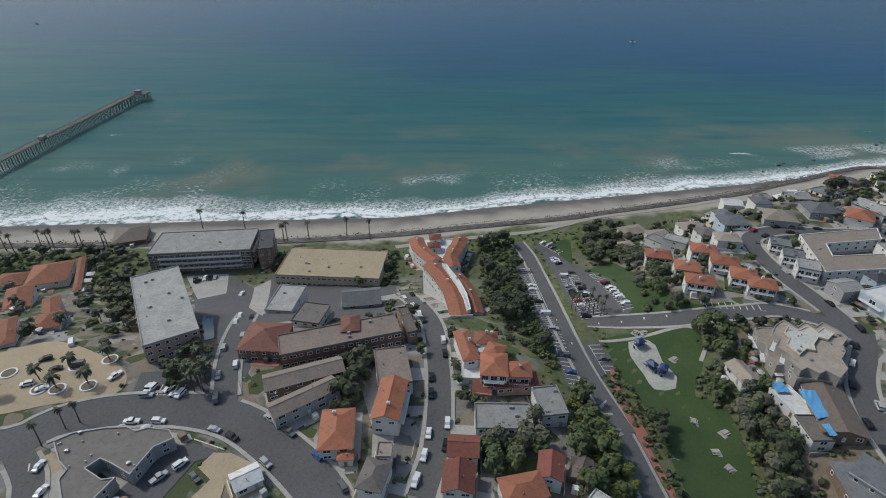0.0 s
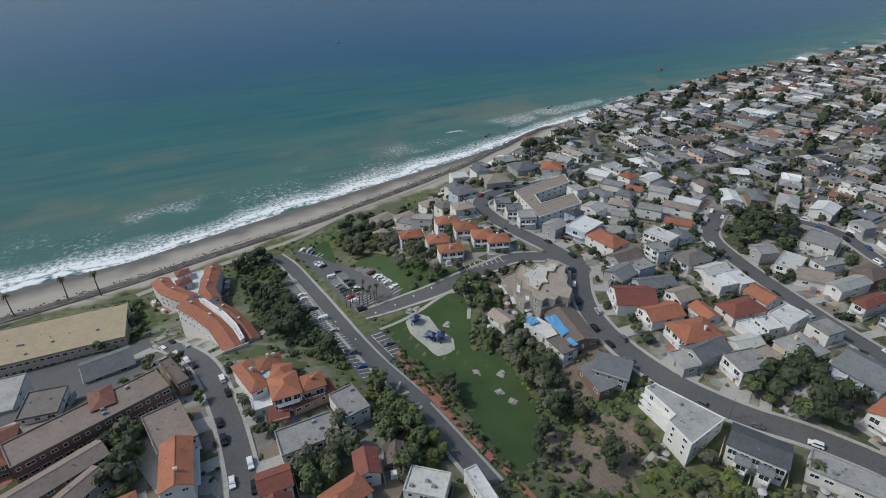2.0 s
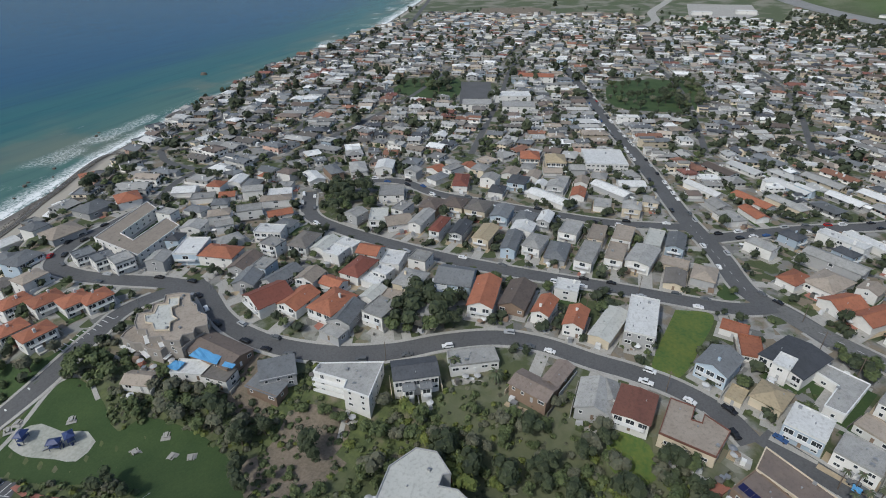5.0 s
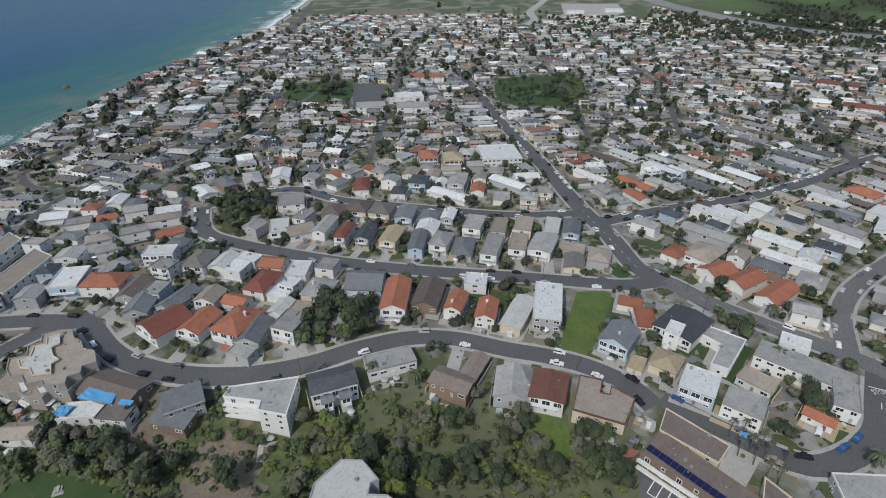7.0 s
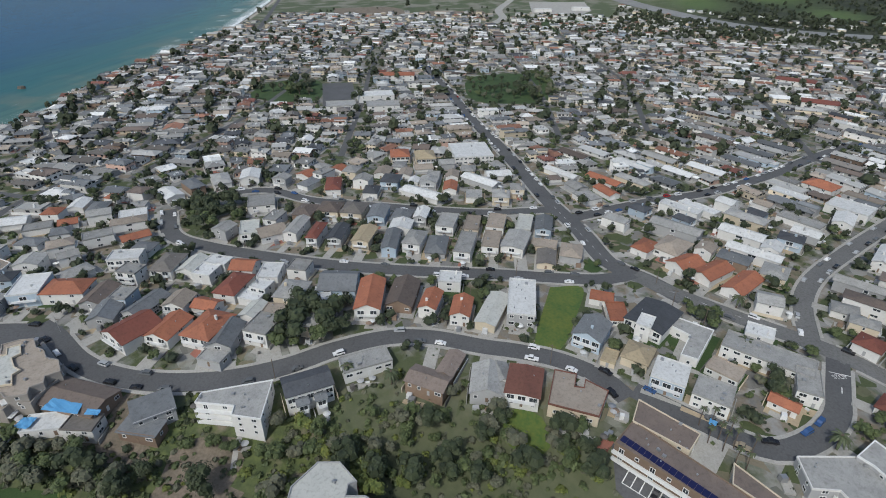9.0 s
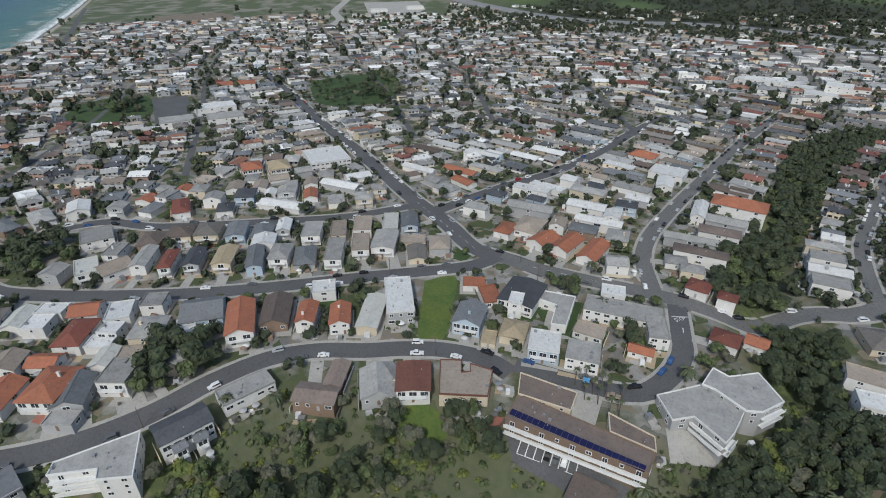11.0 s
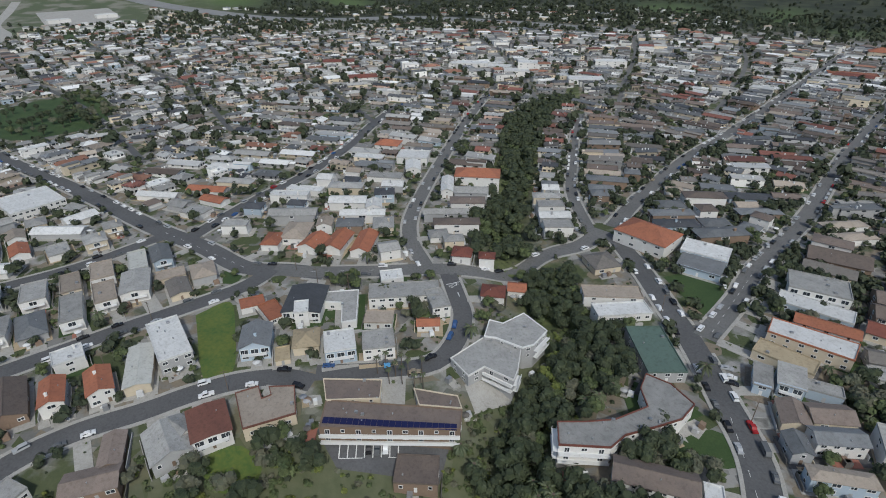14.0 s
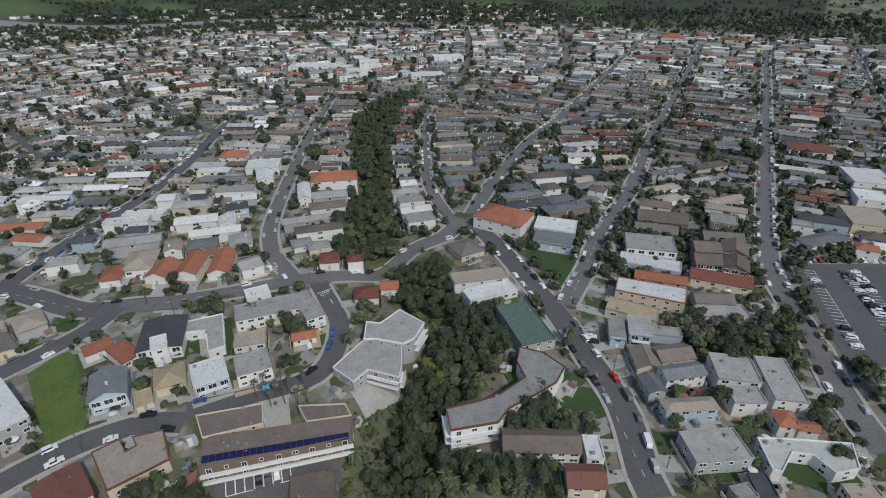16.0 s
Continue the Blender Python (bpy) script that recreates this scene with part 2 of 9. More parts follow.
def water_material():
    """Sea: deep blue far out, teal and sandy shallows, foam bands along the shore."""
    m = bpy.data.materials.new("sea_water")
    m.use_nodes = True
    n, l = m.node_tree.nodes, m.node_tree.links
    b = n["Principled BSDF"]
    co = n.new("ShaderNodeNewGeometry")
    off = n.new("ShaderNodeAttribute")
    off.attribute_name = "offshore"

    def math_(op, a, c=0.0, d=0.0):
        x = n.new("ShaderNodeMath")
        x.operation = op
        for sock, v in zip(x.inputs, (a, c, d)):
            if isinstance(v, (int, float)):
                sock.default_value = v
            else:
                l.new(v, sock)
        return x.outputs[0]

    def noise_(scale, detail=5, stretch=None, rough=0.5):
        t = n.new("ShaderNodeTexNoise")
        t.inputs["Scale"].default_value = scale
        t.inputs["Detail"].default_value = detail
        t.inputs["Roughness"].default_value = rough
        if stretch:
            mp = n.new("ShaderNodeMapping")
            mp.inputs["Scale"].default_value = stretch
            mp.inputs["Rotation"].default_value = (0, 0, -0.16)
            l.new(co.outputs["Position"], mp.inputs["Vector"])
            l.new(mp.outputs[0], t.inputs["Vector"])
        else:
            l.new(co.outputs["Position"], t.inputs["Vector"])
        return t.outputs[0]

    def step(src, lo, hi, a=0.0, c=1.0):
        r = n.new("ShaderNodeMapRange")
        r.interpolation_type = "SMOOTHSTEP"
        for i, v in enumerate((lo, hi, a, c)):
            r.inputs[i + 1].default_value = v
        l.new(src, r.inputs[0])
        return r.outputs[0]

    def mixed(fac, a, c):
        x = n.new("ShaderNodeMix")
        x.data_type = "RGBA"
        for sock, v in ((x.inputs[0], fac), (x.inputs[6], a), (x.inputs[7], c)):
            if isinstance(v, tuple):
                sock.default_value = (*v, 1)
            elif isinstance(v, (int, float)):
                sock.default_value = v
            else:
                l.new(v, sock)
        return x.outputs[2]

    s = off.outputs["Fac"]
    broad = noise_(0.011, 4, (0.35, 1.6, 1))
    shade_streak = noise_(0.05, 4, (0.16, 1.5, 1))
    s_w = math_("MULTIPLY_ADD", math_("SUBTRACT", broad, 0.5), 330, s)
    col = mixed(step(s_w, 50, 240), (0.078, 0.155, 0.14), (0.034, 0.122, 0.135))
    col = mixed(step(s_w, 200, 540), col, (0.022, 0.088, 0.145))
    col = mixed(step(s_w, 330, 760), col, (0.017, 0.08, 0.165))
    # darker bands painted into the water colour in place of cloud shadows
    col = mixed(step(shade_streak, 0.4, 0.8, 0.0, 0.26), col, (0.012, 0.045, 0.085))
    plume = math_("MULTIPLY", step(noise_(0.0085, 4), 0.5, 0.64, 0.0, 0.42), step(s, 270, 70))
    col = mixed(plume, col, (0.19, 0.18, 0.135))
    # foam: a solid swash band, a broken surf band, and scattered breakers
    near = n.new("ShaderNodeAttribute")
    near.attribute_name = "surf"
    s = near.outputs["Fac"]
    wob = math_("MULTIPLY_ADD", math_("SUBTRACT", noise_(0.02, 4), 0.5), 34, s)
    lace = noise_(0.35, 8, None, 0.72)
    surf = math_("MULTIPLY", step(wob, -3, 3), step(wob, 32, 14))
    surf = math_("MULTIPLY", surf, step(lace, 0.36, 0.68))
    front = math_("MULTIPLY", step(wob, 3, 6), step(wob, 15, 8))
    front = math_("MULTIPLY", front, step(noise_(0.16, 7, None, 0.7), 0.4, 0.56, 0.25, 1.0))
    thin = math_("MULTIPLY", step(wob, -5, -2), step(wob, 4, 1))
    thin = math_("MULTIPLY", thin, step(noise_(0.12, 4), 0.42, 0.6))
    wash = math_("MULTIPLY", step(wob, 8, 22), step(wob, 78, 26))
    wash = math_("MULTIPLY", wash, math_("MULTIPLY", step(noise_(0.013, 3), 0.46, 0.6), step(noise_(0.26, 9, None, 0.8), 0.5, 0.66, 0.0, 0.8)))
    outer = math_("MULTIPLY", step(wob, 36, 44), step(wob, 82, 60))
    outer = math_("MULTIPLY", outer, math_("MULTIPLY", step(noise_(0.011, 2), 0.52, 0.64), step(lace, 0.4, 0.75)))
    far = math_("MULTIPLY", step(s, 44, 58), step(s, 170, 90))
    far = math_("MULTIPLY", far, math_("MULTIPLY", step(noise_(0.018, 3, (0.5, 2.2, 1)), 0.69, 0.74), step(lace, 0.38, 0.66)))
    foam = math_("MINIMUM", math_("ADD", math_("ADD", surf, front), math_("ADD", math_("ADD", thin, outer), math_("ADD", wash, far))), 1.0)
    col = mixed(foam, col, (0.78, 0.8, 0.8))
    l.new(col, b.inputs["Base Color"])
    l.new(step(foam, 0.0, 1.0, 0.22, 0.9), b.inputs["Roughness"])
    b.inputs["IOR"].default_value = 1.33
    b.inputs["Specular IOR Level"].default_value = 0.018
    bp = n.new("ShaderNodeBump")
    bp.inputs["Strength"].default_value = 0.35
    bp.inputs["Distance"].default_value = 0.6
    h = math_("ADD", math_("MULTIPLY", noise_(0.16, 6, (0.4, 1.3, 1)), 1.2), math_("MULTIPLY", foam, 0.5))
    l.new(h, bp.inputs["Height"])
    l.new(bp.outputs[0], b.inputs["Normal"])
    return m


MATS["ground_mixed"] = ground_material()
MATS["sea_water"] = water_material()

# ---- mesh helpers ----


class Shape:
    """Gathers vertices and faces of one mesh."""

    def __init__(self):
        self.v, self.f, self.k = [], [], []

    def face(self, pts, k=0):
        i = len(self.v)
        self.v += [tuple(p) for p in pts]
        self.f.append(tuple(range(i, i + len(pts))))
        self.k.append(k)

    def solid(self, low, high, k=0, bottom=False):
        """Closed prism between two rings of equal length, counter-clockwise from above."""
        i, n = len(self.v), len(low)
        self.v += [tuple(p) for p in low] + [tuple(p) for p in high]
        for a in range(n):
            b = (a + 1) % n
            self.f.append((i + a, i + b, i + n + b, i + n + a))
            self.k.append(k)
        self.f.append(tuple(range(i + n, i + 2 * n)))
        self.k.append(k)
        if bottom:
            self.f.append(tuple(range(i + n - 1, i - 1, -1)))
            self.k.append(k)

    def box(self, cx, cy, z0, z1, sx, sy, rot=0.0, k=0, taper=1.0, bottom=True):
        c, s = math.cos(rot), math.sin(rot)
        q = [(-sx / 2, -sy / 2), (sx / 2, -sy / 2), (sx / 2, sy / 2), (-sx / 2, sy / 2)]
        lo = [(cx + c * a - s * b, cy + s * a + c * b, z0) for a, b in q]
        hi = [(cx + c * a * taper - s * b * taper, cy + s * a * taper + c * b * taper, z1) for a, b in q]
        self.solid(lo, hi, k, bottom)

    def tube(self, a, b, r0, r1, n=7, k=0):
        a, b = Vector(a), Vector(b)
        d = (b - a).normalized()
        u = d.orthogonal().normalized()
        w = d.cross(u)
        ring = [(u * math.cos(6.2832 * i / n) + w * math.sin(6.2832 * i / n)) for i in range(n)]
        self.solid([a + p * r0 for p in ring], [b + p * r1 for p in ring], k, True)

    def mesh(self, name, *mats):
        me = bpy.data.meshes.new(name)
        me.from_pydata(self.v, [], self.f)
        for m in mats:
            me.materials.append(M(m) if isinstance(m, str) else m)
        if len(mats) > 1:
            me.polygons.foreach_set("material_index", self.k)
        me.update()
        return me


def thing(name, x, y, z, rot=0.0, **tags):
    """An Empty at the thing's base; rot in degrees."""
    ob = new(name)
    ob.empty_display_size = 0.5
    ob.matrix_basis = pose(x, y, z, 0, 0, rot)
    return tagged(ob, **tags)


def part(name, mesh, parent, label="", m=None):
    ob = new(name, mesh)
    ob.parent = parent
    if m is not None:
        ob.matrix_basis = m
    if label:
        ob["label"] = label
    return ob


def single(name, mesh, x, y, z, rot=0.0, **tags):
    ob = new(name, mesh)
    ob.matrix_basis = pose(x, y, z, 0, 0, rot)
    return tagged(ob, **tags)


def gz(x, y):
    return float(ground(x, y))


def smooth_line(pts, step=4.0):
    """Catmull-Rom curve through points, resampled."""
    p = [Vector((2 * pts[0][0] - pts[1][0], 2 * pts[0][1] - pts[1][1]))] + [Vector(q[:2]) for q in pts]
    p.append(2 * p[-1] - p[-2])
    out = []
    for a, b, c, d in zip(p, p[1:], p[2:], p[3:]):
        k = max(1, int((c - b).length / step))
        for i in range(k):
            t = i / k
            out.append(0.5 * ((2 * b) + (c - a) * t + (2 * a - 5 * b + 4 * c - d) * t * t + (3 * b - a - 3 * c + d) * t ** 3))
    out.append(p[-2])
    return [(q.x, q.y) for q in out]


def offset_line(pts, d):
    """The line moved sideways by d metres to its left."""
    res = []
    for i, (x, y) in enumerate(pts):
        a, b = pts[max(0, i - 1)], pts[min(len(pts) - 1, i + 1)]
        tx, ty = b[0] - a[0], b[1] - a[1]
        k = math.hypot(tx, ty) or 1
        res.append((x - ty / k * d, y + tx / k * d))
    return res


def strip(shape, pts, left, right, lift, side=0.0):
    """A ribbon along pts from left to right offsets, draped on the ground; side: depth of its edges."""
    a, b = offset_line(pts, left), offset_line(pts, right)
    mid = offset_line(pts, (left + right) / 2)
    za = [max(gz(*p), gz(*q) - 0.4) + lift for p, q in zip(a, mid)]
    zb = [max(gz(*p), gz(*q) - 0.4) + lift for p, q in zip(b, mid)]
    zm = [gz(*q) + lift for q in mid]
    for i in range(len(pts) - 1):
        A, B = (*a[i], za[i]), (*a[i + 1], za[i + 1])
        C, D = (*b[i], zb[i]), (*b[i + 1], zb[i + 1])
        E_, F_ = (*mid[i], zm[i]), (*mid[i + 1], zm[i + 1])
        shape.face((A, E_, F_, B))
        shape.face((E_, C, D, F_))
        if side:
            shape.face((A, B, (B[0], B[1], B[2] - side), (A[0], A[1], A[2] - side)))
            shape.face((D, C, (C[0], C[1], C[2] - side), (D[0], D[1], D[2] - side)))


def inside(x, y, poly):
    r = False
    for (ax, ay), (bx, by) in zip(poly, poly[1:] + poly[:1]):
        if (ay > y) != (by > y) and x < (bx - ax) * (y - ay) / (by - ay) + ax:
            r = not r
    return r


BARE = []
DIRT = []


def patch(name, poly, mat, lift=0.1, grid=3.0, **tags):
    """A draped area with a curved outline, filled on a grid."""
    BARE.append(poly)
    if mat == "dirt":
        DIRT.append(poly)
    ring = smooth_line(poly + [poly[0]], 3.0)[:-1] if tags.pop("round_edge", True) else poly
    bm = bmesh.new()
    vs = [bm.verts.new((x, y, 0)) for x, y in ring]
    es = [bm.edges.new((vs[i], vs[(i + 1) % len(vs)])) for i in range(len(vs))]
    bmesh.ops.triangle_fill(bm, use_beauty=True, edges=es)
    xs, ys = [p[0] for p in ring], [p[1] for p in ring]
    for axis, lo, hi in ((0, min(xs), max(xs)), (1, min(ys), max(ys))):
        k = lo + grid
        while k < hi:
            no = (1, 0, 0) if axis == 0 else (0, 1, 0)
            co = (k, 0, 0) if axis == 0 else (0, k, 0)
            bmesh.ops.bisect_plane(bm, geom=bm.verts[:] + bm.edges[:] + bm.faces[:], plane_co=co, plane_no=no)
            k += grid
    for v in bm.verts:
        v.co.z = gz(v.co.x, v.co.y) + lift
    bmesh.ops.recalc_face_normals(bm, faces=bm.faces)
    me = bpy.data.meshes.new(name)
    bm.to_mesh(me)
    if me.polygons and sum(p.normal.z for p in me.polygons) < 0:
        me.flip_normals()
    bm.free()
    me.materials.append(M(mat))
    return tagged(new(name, me), **tags)


# ---- ground heights ----
COAST = [(-1170, 325), (-520, 334), (-309, 337), (-155, 346), (-34, 352), (49, 372), (140, 391), (238, 412), (312, 429), (385, 455), (481, 474), (618, 497), (740, 502), (902, 510), (1219, 536), (1963, 677), (6500, 1625)]
CX = np.array([p[0] for p in COAST], float)
CY = np.array([p[1] for p in COAST], float)


def ramp(v, a, b):
    k = np.clip((np.asarray(v, float) - a) / (b - a), 0, 1)
    return k * k * (3 - 2 * k)


def inland(x, y):
    """Metres from the waterline, landwards."""
    return (np.interp(x, CX, CY) - y) * 0.97


def shore(x, y):
    """Like inland, but along the far coast the beach is narrow."""
    return inland(x, y) * (1 + 1.5 * ramp(x, 190, 420))


def line_distance(x, y, pts):
    """Distance of points from a polyline."""
    x, y = np.asarray(x, float), np.asarray(y, float)
    best = np.full(np.broadcast(x, y).shape, 1e9)
    for (ax, ay), (bx, by) in zip(pts, pts[1:]):
        dx, dy = bx - ax, by - ay
        k = np.clip(((x - ax) * dx + (y - ay) * dy) / (dx * dx + dy * dy), 0, 1)
        best = np.minimum(best, np.hypot(x - ax - k * dx, y - ay - k * dy))
    return best


PARK_VALLEY = [(48, 296), (56, 200), (73, 166), (91, 130), (104, 78), (112, 26), (104, -13), (78, -52)]
RAVINE = [(62, -68), (73, -86), (86, -114), (101, -146), (122, -168), (148, -176), (170, -190), (206, -232), (246, -286), (296, -342), (332, -412), (349, -479)]


def ground(x, y):
    s = inland(x, y) * (1 + 0.35 * ramp(x, 190, 420))
    z = np.where(s < 0, np.maximum(-5, s * 0.06), np.minimum(s, 50) * 0.08)
    z = z + ramp(s, 50, 66) * 2.0
    k = ramp(x, 90, 200)
    z = z + 33 * ramp(s, 80 - 26 * k, 195 - 85 * k)
    z = z - 10.5 * np.exp(-(line_distance(x, y, PARK_VALLEY) / 34) ** 2) * ramp(s, 80, 170)
    z = z - 7.5 * np.exp(-(line_distance(x, y, RAVINE) / 17) ** 2)
    far = np.clip(np.hypot(x, y) - 1180, 0, 2000)
    z = z + 0.0001 * far ** 2 * ramp(s, 200, 800)
    return z


# ---- ground and sea ----


def spaced(lo, near_lo, near_hi, hi, fine, grow):
    right = [near_hi]
    step = fine
    while right[-1] < hi:
        step *= grow
        right.append(right[-1] + step)
    left = [near_lo]
    step = fine
    while left[-1] > lo:
        step *= grow
        left.append(left[-1] - step)
    return np.array(left[::-1] + list(np.arange(near_lo + fine, near_hi, fine)) + right)


def sheet(name, xs, ys, height, attributes, mat, **tags):
    X, Y = np.meshgrid(xs, ys)
    nx, ny = len(xs), len(ys)
    co = np.stack([X, Y, height(X, Y)], -1).reshape(-1, 3)
    i = (np.arange(ny - 1)[:, None] * nx + np.arange(nx - 1)).ravel()
    me = bpy.data.meshes.new(name)
    me.from_pydata(co.tolist(), [], np.stack([i, i + 1, i + nx + 1, i + nx], -1).tolist())
    for key, fn in attributes.items():
        at = me.attributes.new(key, "FLOAT", "POINT")
        at.data.foreach_set("value", np.asarray(fn(X, Y), np.float32).ravel())
    me.polygons.foreach_set("use_smooth", [True] * len(me.polygons))
    me.materials.append(M(mat))
    me.update()
    return tagged(new(name, me), kind="structure", **tags)


def wildness(x, y):
    """1 on open hillside, canyon and bluff; 0 in the built town."""
    d = np.hypot(x, y)
    w = np.exp(-(line_distance(x, y, PARK_VALLEY) / 47) ** 4)
    w = np.maximum(w, np.exp(-(line_distance(x, y, RAVINE) / 20) ** 4))
    w = np.maximum(w, ramp(d, 1120, 1280))
    return np.maximum(w, 1 - ramp(shore(x, y), 80, 105))


def meadow(x, y):
    """Bright spring grass on the far hills."""
    w = np.zeros_like(np.asarray(x, float))
    for a, b, r in ((1500, -560, 110), (1560, -760, 120), (700, -1320, 90), (1640, -420, 120), (443, -1310, 45), (1120, -1330, 90), (295, -1480, 36), (330, -1330, 22), (120, -1400, 30), (436, -1320, 60), (176, -1325, 75), (298, -1205, 50), (1293, -793, 80), (480, -1369, 50)):
        w = np.maximum(w, 1.3 * np.exp(-(((x - a) / r) ** 2 + ((y - b) / (r * 0.6)) ** 2)))
    return np.clip(w, 0, 1)


def hill(x, y):
    """Dark brush on the hills behind the town."""
    a = np.degrees(np.arctan2(x, y)) % 360
    return ramp(np.hypot(x, y), 1080, 1180) * ramp(a, 104, 116)


def field(x, y):
    """Pale open land along the far coast."""
    a = np.degrees(np.arctan2(x, y))
    return ramp(np.hypot(x, y), 1120, 1200) * (1 - ramp(a, 100, 112))


sheet("ground", spaced(-2500, -430, 1000, 5000, 6.2, 1.13), spaced(-5000, -550, 580, 2500, 6.2, 1.13), ground,
      {"wild": wildness, "inland": shore, "meadow": meadow, "field": field, "hill": hill}, "ground_mixed", label="sandy beach rising to dry grassy coastal town ground", category="ground")
sheet("sea_water", spaced(-5000, -600, 1500, 5000, 9.0, 1.15), spaced(270, 320, 640, 5000, 6.0, 1.1), lambda x, y: 0 * x,
      {"offshore": lambda x, y: -inland(x, y) * (0.55 + 0.45 * ramp(x, -450, 300) + 0.9 * ramp(x, 250, 700)), "surf": lambda x, y: -inland(x, y) * (0.6 + 0.4 * ramp(x, -230, -20) + 0.8 * ramp(x, 250, 600) - 0.9 * ramp(x, 700, 1300))}, "sea_water", label="blue-green sea with white surf along the beach", category="sea")

# ---- streets ----
STREETS = []
ROAD_POINTS = {}
PARKED = []


def street(width, pts, walks=True, lots=True, parked=True, mat="asphalt"):
    """An asphalt street with raised concrete pavements on both sides."""
    line = smooth_line(pts)
    sh = Shape()
    strip(sh, line, width / 2, -width / 2, 0.15 + 0.004 * (len(STREETS) % 12))
    tagged(new("road", sh.mesh("road", mat)), label="worn grey asphalt residential street", category="road", kind="structure")
    STREETS.append((line, width, lots, walks))
    PARKED.append(parked)
    for (ax, ay), (bx, by) in zip(line, line[1:]):
        for k in (0.0, 0.5):
            qx, qy = ax + (bx - ax) * k, ay + (by - ay) * k
            ROAD_POINTS.setdefault((int(qx // 20), int(qy // 20)), []).append((qx, qy, width / 2))


def pavements():
    """Kerbed pavements along the streets, broken where another street joins."""
    for k, (line, width, lots, walks) in enumerate(STREETS):
        if not walks:
            continue
        others = [(o, w) for j, (o, w, _, _) in enumerate(STREETS) if j != k]
        sh = Shape()
        for side in (1, -1):
            edge = offset_line(line, side * (width / 2 + 0.65))
            ex, ey = np.array([p[0] for p in edge]), np.array([p[1] for p in edge])
            free = np.ones(len(edge), bool)
            for o, w in others:
                free &= line_distance(ex, ey, o) > w / 2 + 0.9
            run = []
            for i in range(len(edge) + 1):
                if i < len(edge) and free[i]:
                    run.append(edge[i])
                else:
                    if len(run) > 1:
                        strip(sh, run, 0.65, -0.65, 0.32, 0.3)
                    run = []
        if sh.f:
            tagged(new("pavement", sh.mesh("pavement", "concrete")), label="pale concrete pavement with raised kerb", category="pavement", kind="structure")


def off_road(x, y, gap):
    """Whether a point keeps that far from every street's edge."""
    cx, cy = int(x // 20), int(y // 20)
    for i in (-1, 0, 1):
        for j in (-1, 0, 1):
            for qx, qy, hw in ROAD_POINTS.get((cx + i, cy + j), ()):
                if (x - qx) ** 2 + (y - qy) ** 2 < (hw + gap) ** 2:
                    return False
    return True


street(10, [(3.4, -115.0), (7.8, -120.4), (21.5, -143.5), (38.1, -160.0), (61.0, -181.9), (80.7, -197.4), (104.2, -216.0), (136.3, -238.3)])
street(7, [(145.3, -231.5), (178.2, -259.9), (203.8, -290.5), (269.3, -382.6), (293.8, -423.6)], mat="asphalt_worn")
street(9, [(140.8, -245.9), (153.5, -294.7), (170.5, -389.3), (181.2, -506.9), (216.9, -782.3), (250.2, -1052.4)], mat="asphalt_worn")
street(9, [(60.7, -190.0), (64.2, -227.5), (69.8, -260.3), (75.8, -345.3), (96.6, -487.6), (108.0, -608.4), (129.5, -791.0), (150.1, -969.2)], mat="asphalt_worn")
street(10, [(-52.1, -169.1), (-47.1, -178.3), (-39.7, -194.2), (-32.1, -216.3), (-21.4, -242.5), (-11.4, -269.9), (-7.3, -295.7), (6.2, -424.0), (38.8, -766.3), (58.3, -966.6)], mat="asphalt_worn")
street(9, [(-72.4, -640.4), (-58.4, -886.1), (-42.9, -1094.0)], mat="asphalt_worn")
street(10, [(222.0, -83.0), (208.5, -95.2), (191.2, -115.9), (174.3, -138.7), (153.0, -165.2), (148.5, -193.4), (139.7, -214.1), (142.0, -238.4)], mat="asphalt_worn")
street(8, [(163.9, -144.3), (146.4, -134.2), (135.0, -127.2), (124.8, -114.6), (120.1, -99.0), (129.0, -83.1), (144.5, -62.5)])
street(8, [(175.2, -139.9), (201.7, -151.1), (222.6, -167.1), (245.0, -192.9), (271.3, -226.3), (326.5, -298.3), (375.1, -366.1), (434.3, -456.0)], mat="asphalt_worn")
street(9, [(281.6, -62.7), (305.5, -109.3), (325.0, -157.2), (355.5, -207.6), (394.8, -259.5), (434.7, -318.1)])
street(9, [(279.1, 172.6), (249.5, 155.6), (237.7, 131.7), (228.4, 94.6), (222.7, 62.3), (220.0, 33.3), (219.0, 6.4), (218.5, -18.9), (216.4, -54.3), (217.5, -70.0), (223.0, -82.0)])
street(8, [(281.9, 169.3), (303.9, 147.7), (311.2, 122.5), (298.8, 95.0), (294.1, 64.6), (290.1, 29.6), (286.8, -12.2), (292.4, -51.3)])
street(11, [(202.0, -99.7), (217.6, -87.5), (233.3, -72.8), (265.7, -65.2), (306.0, -52.4), (360.0, -39.3), (414.3, -25.4), (485.2, -4.7), (584.3, 18.2), (728.4, 55.1)])
street(8.5, [(140.6, -59.1), (150.5, -52.2), (158.9, -38.7), (163.4, -23.5), (165.7, -9.2), (170.2, 10.5), (169.5, 28.4), (161.8, 47.5), (151.6, 65.2), (144.2, 86.0), (141.4, 109.2), (143.8, 128.8), (150.3, 144.2), (162.7, 160.7), (169.1, 171.9)])
street(9, [(164.5, 161.4), (165.2, 181.9), (160.1, 211.0), (158.5, 232.9), (163.3, 250.4), (183.0, 258.7), (208.2, 256.2), (237.5, 255.0)])
street(7.5, [(47.9, 304.0), (53.2, 282.3), (54.5, 242.2), (53.0, 195.8), (52.8, 178.5), (54.4, 158.9), (56.9, 142.6), (60.4, 123.4), (57.5, 136.1), (59.6, 112.9), (60.9, 99.3), (62.3, 84.0)], parked=False, lots=False)
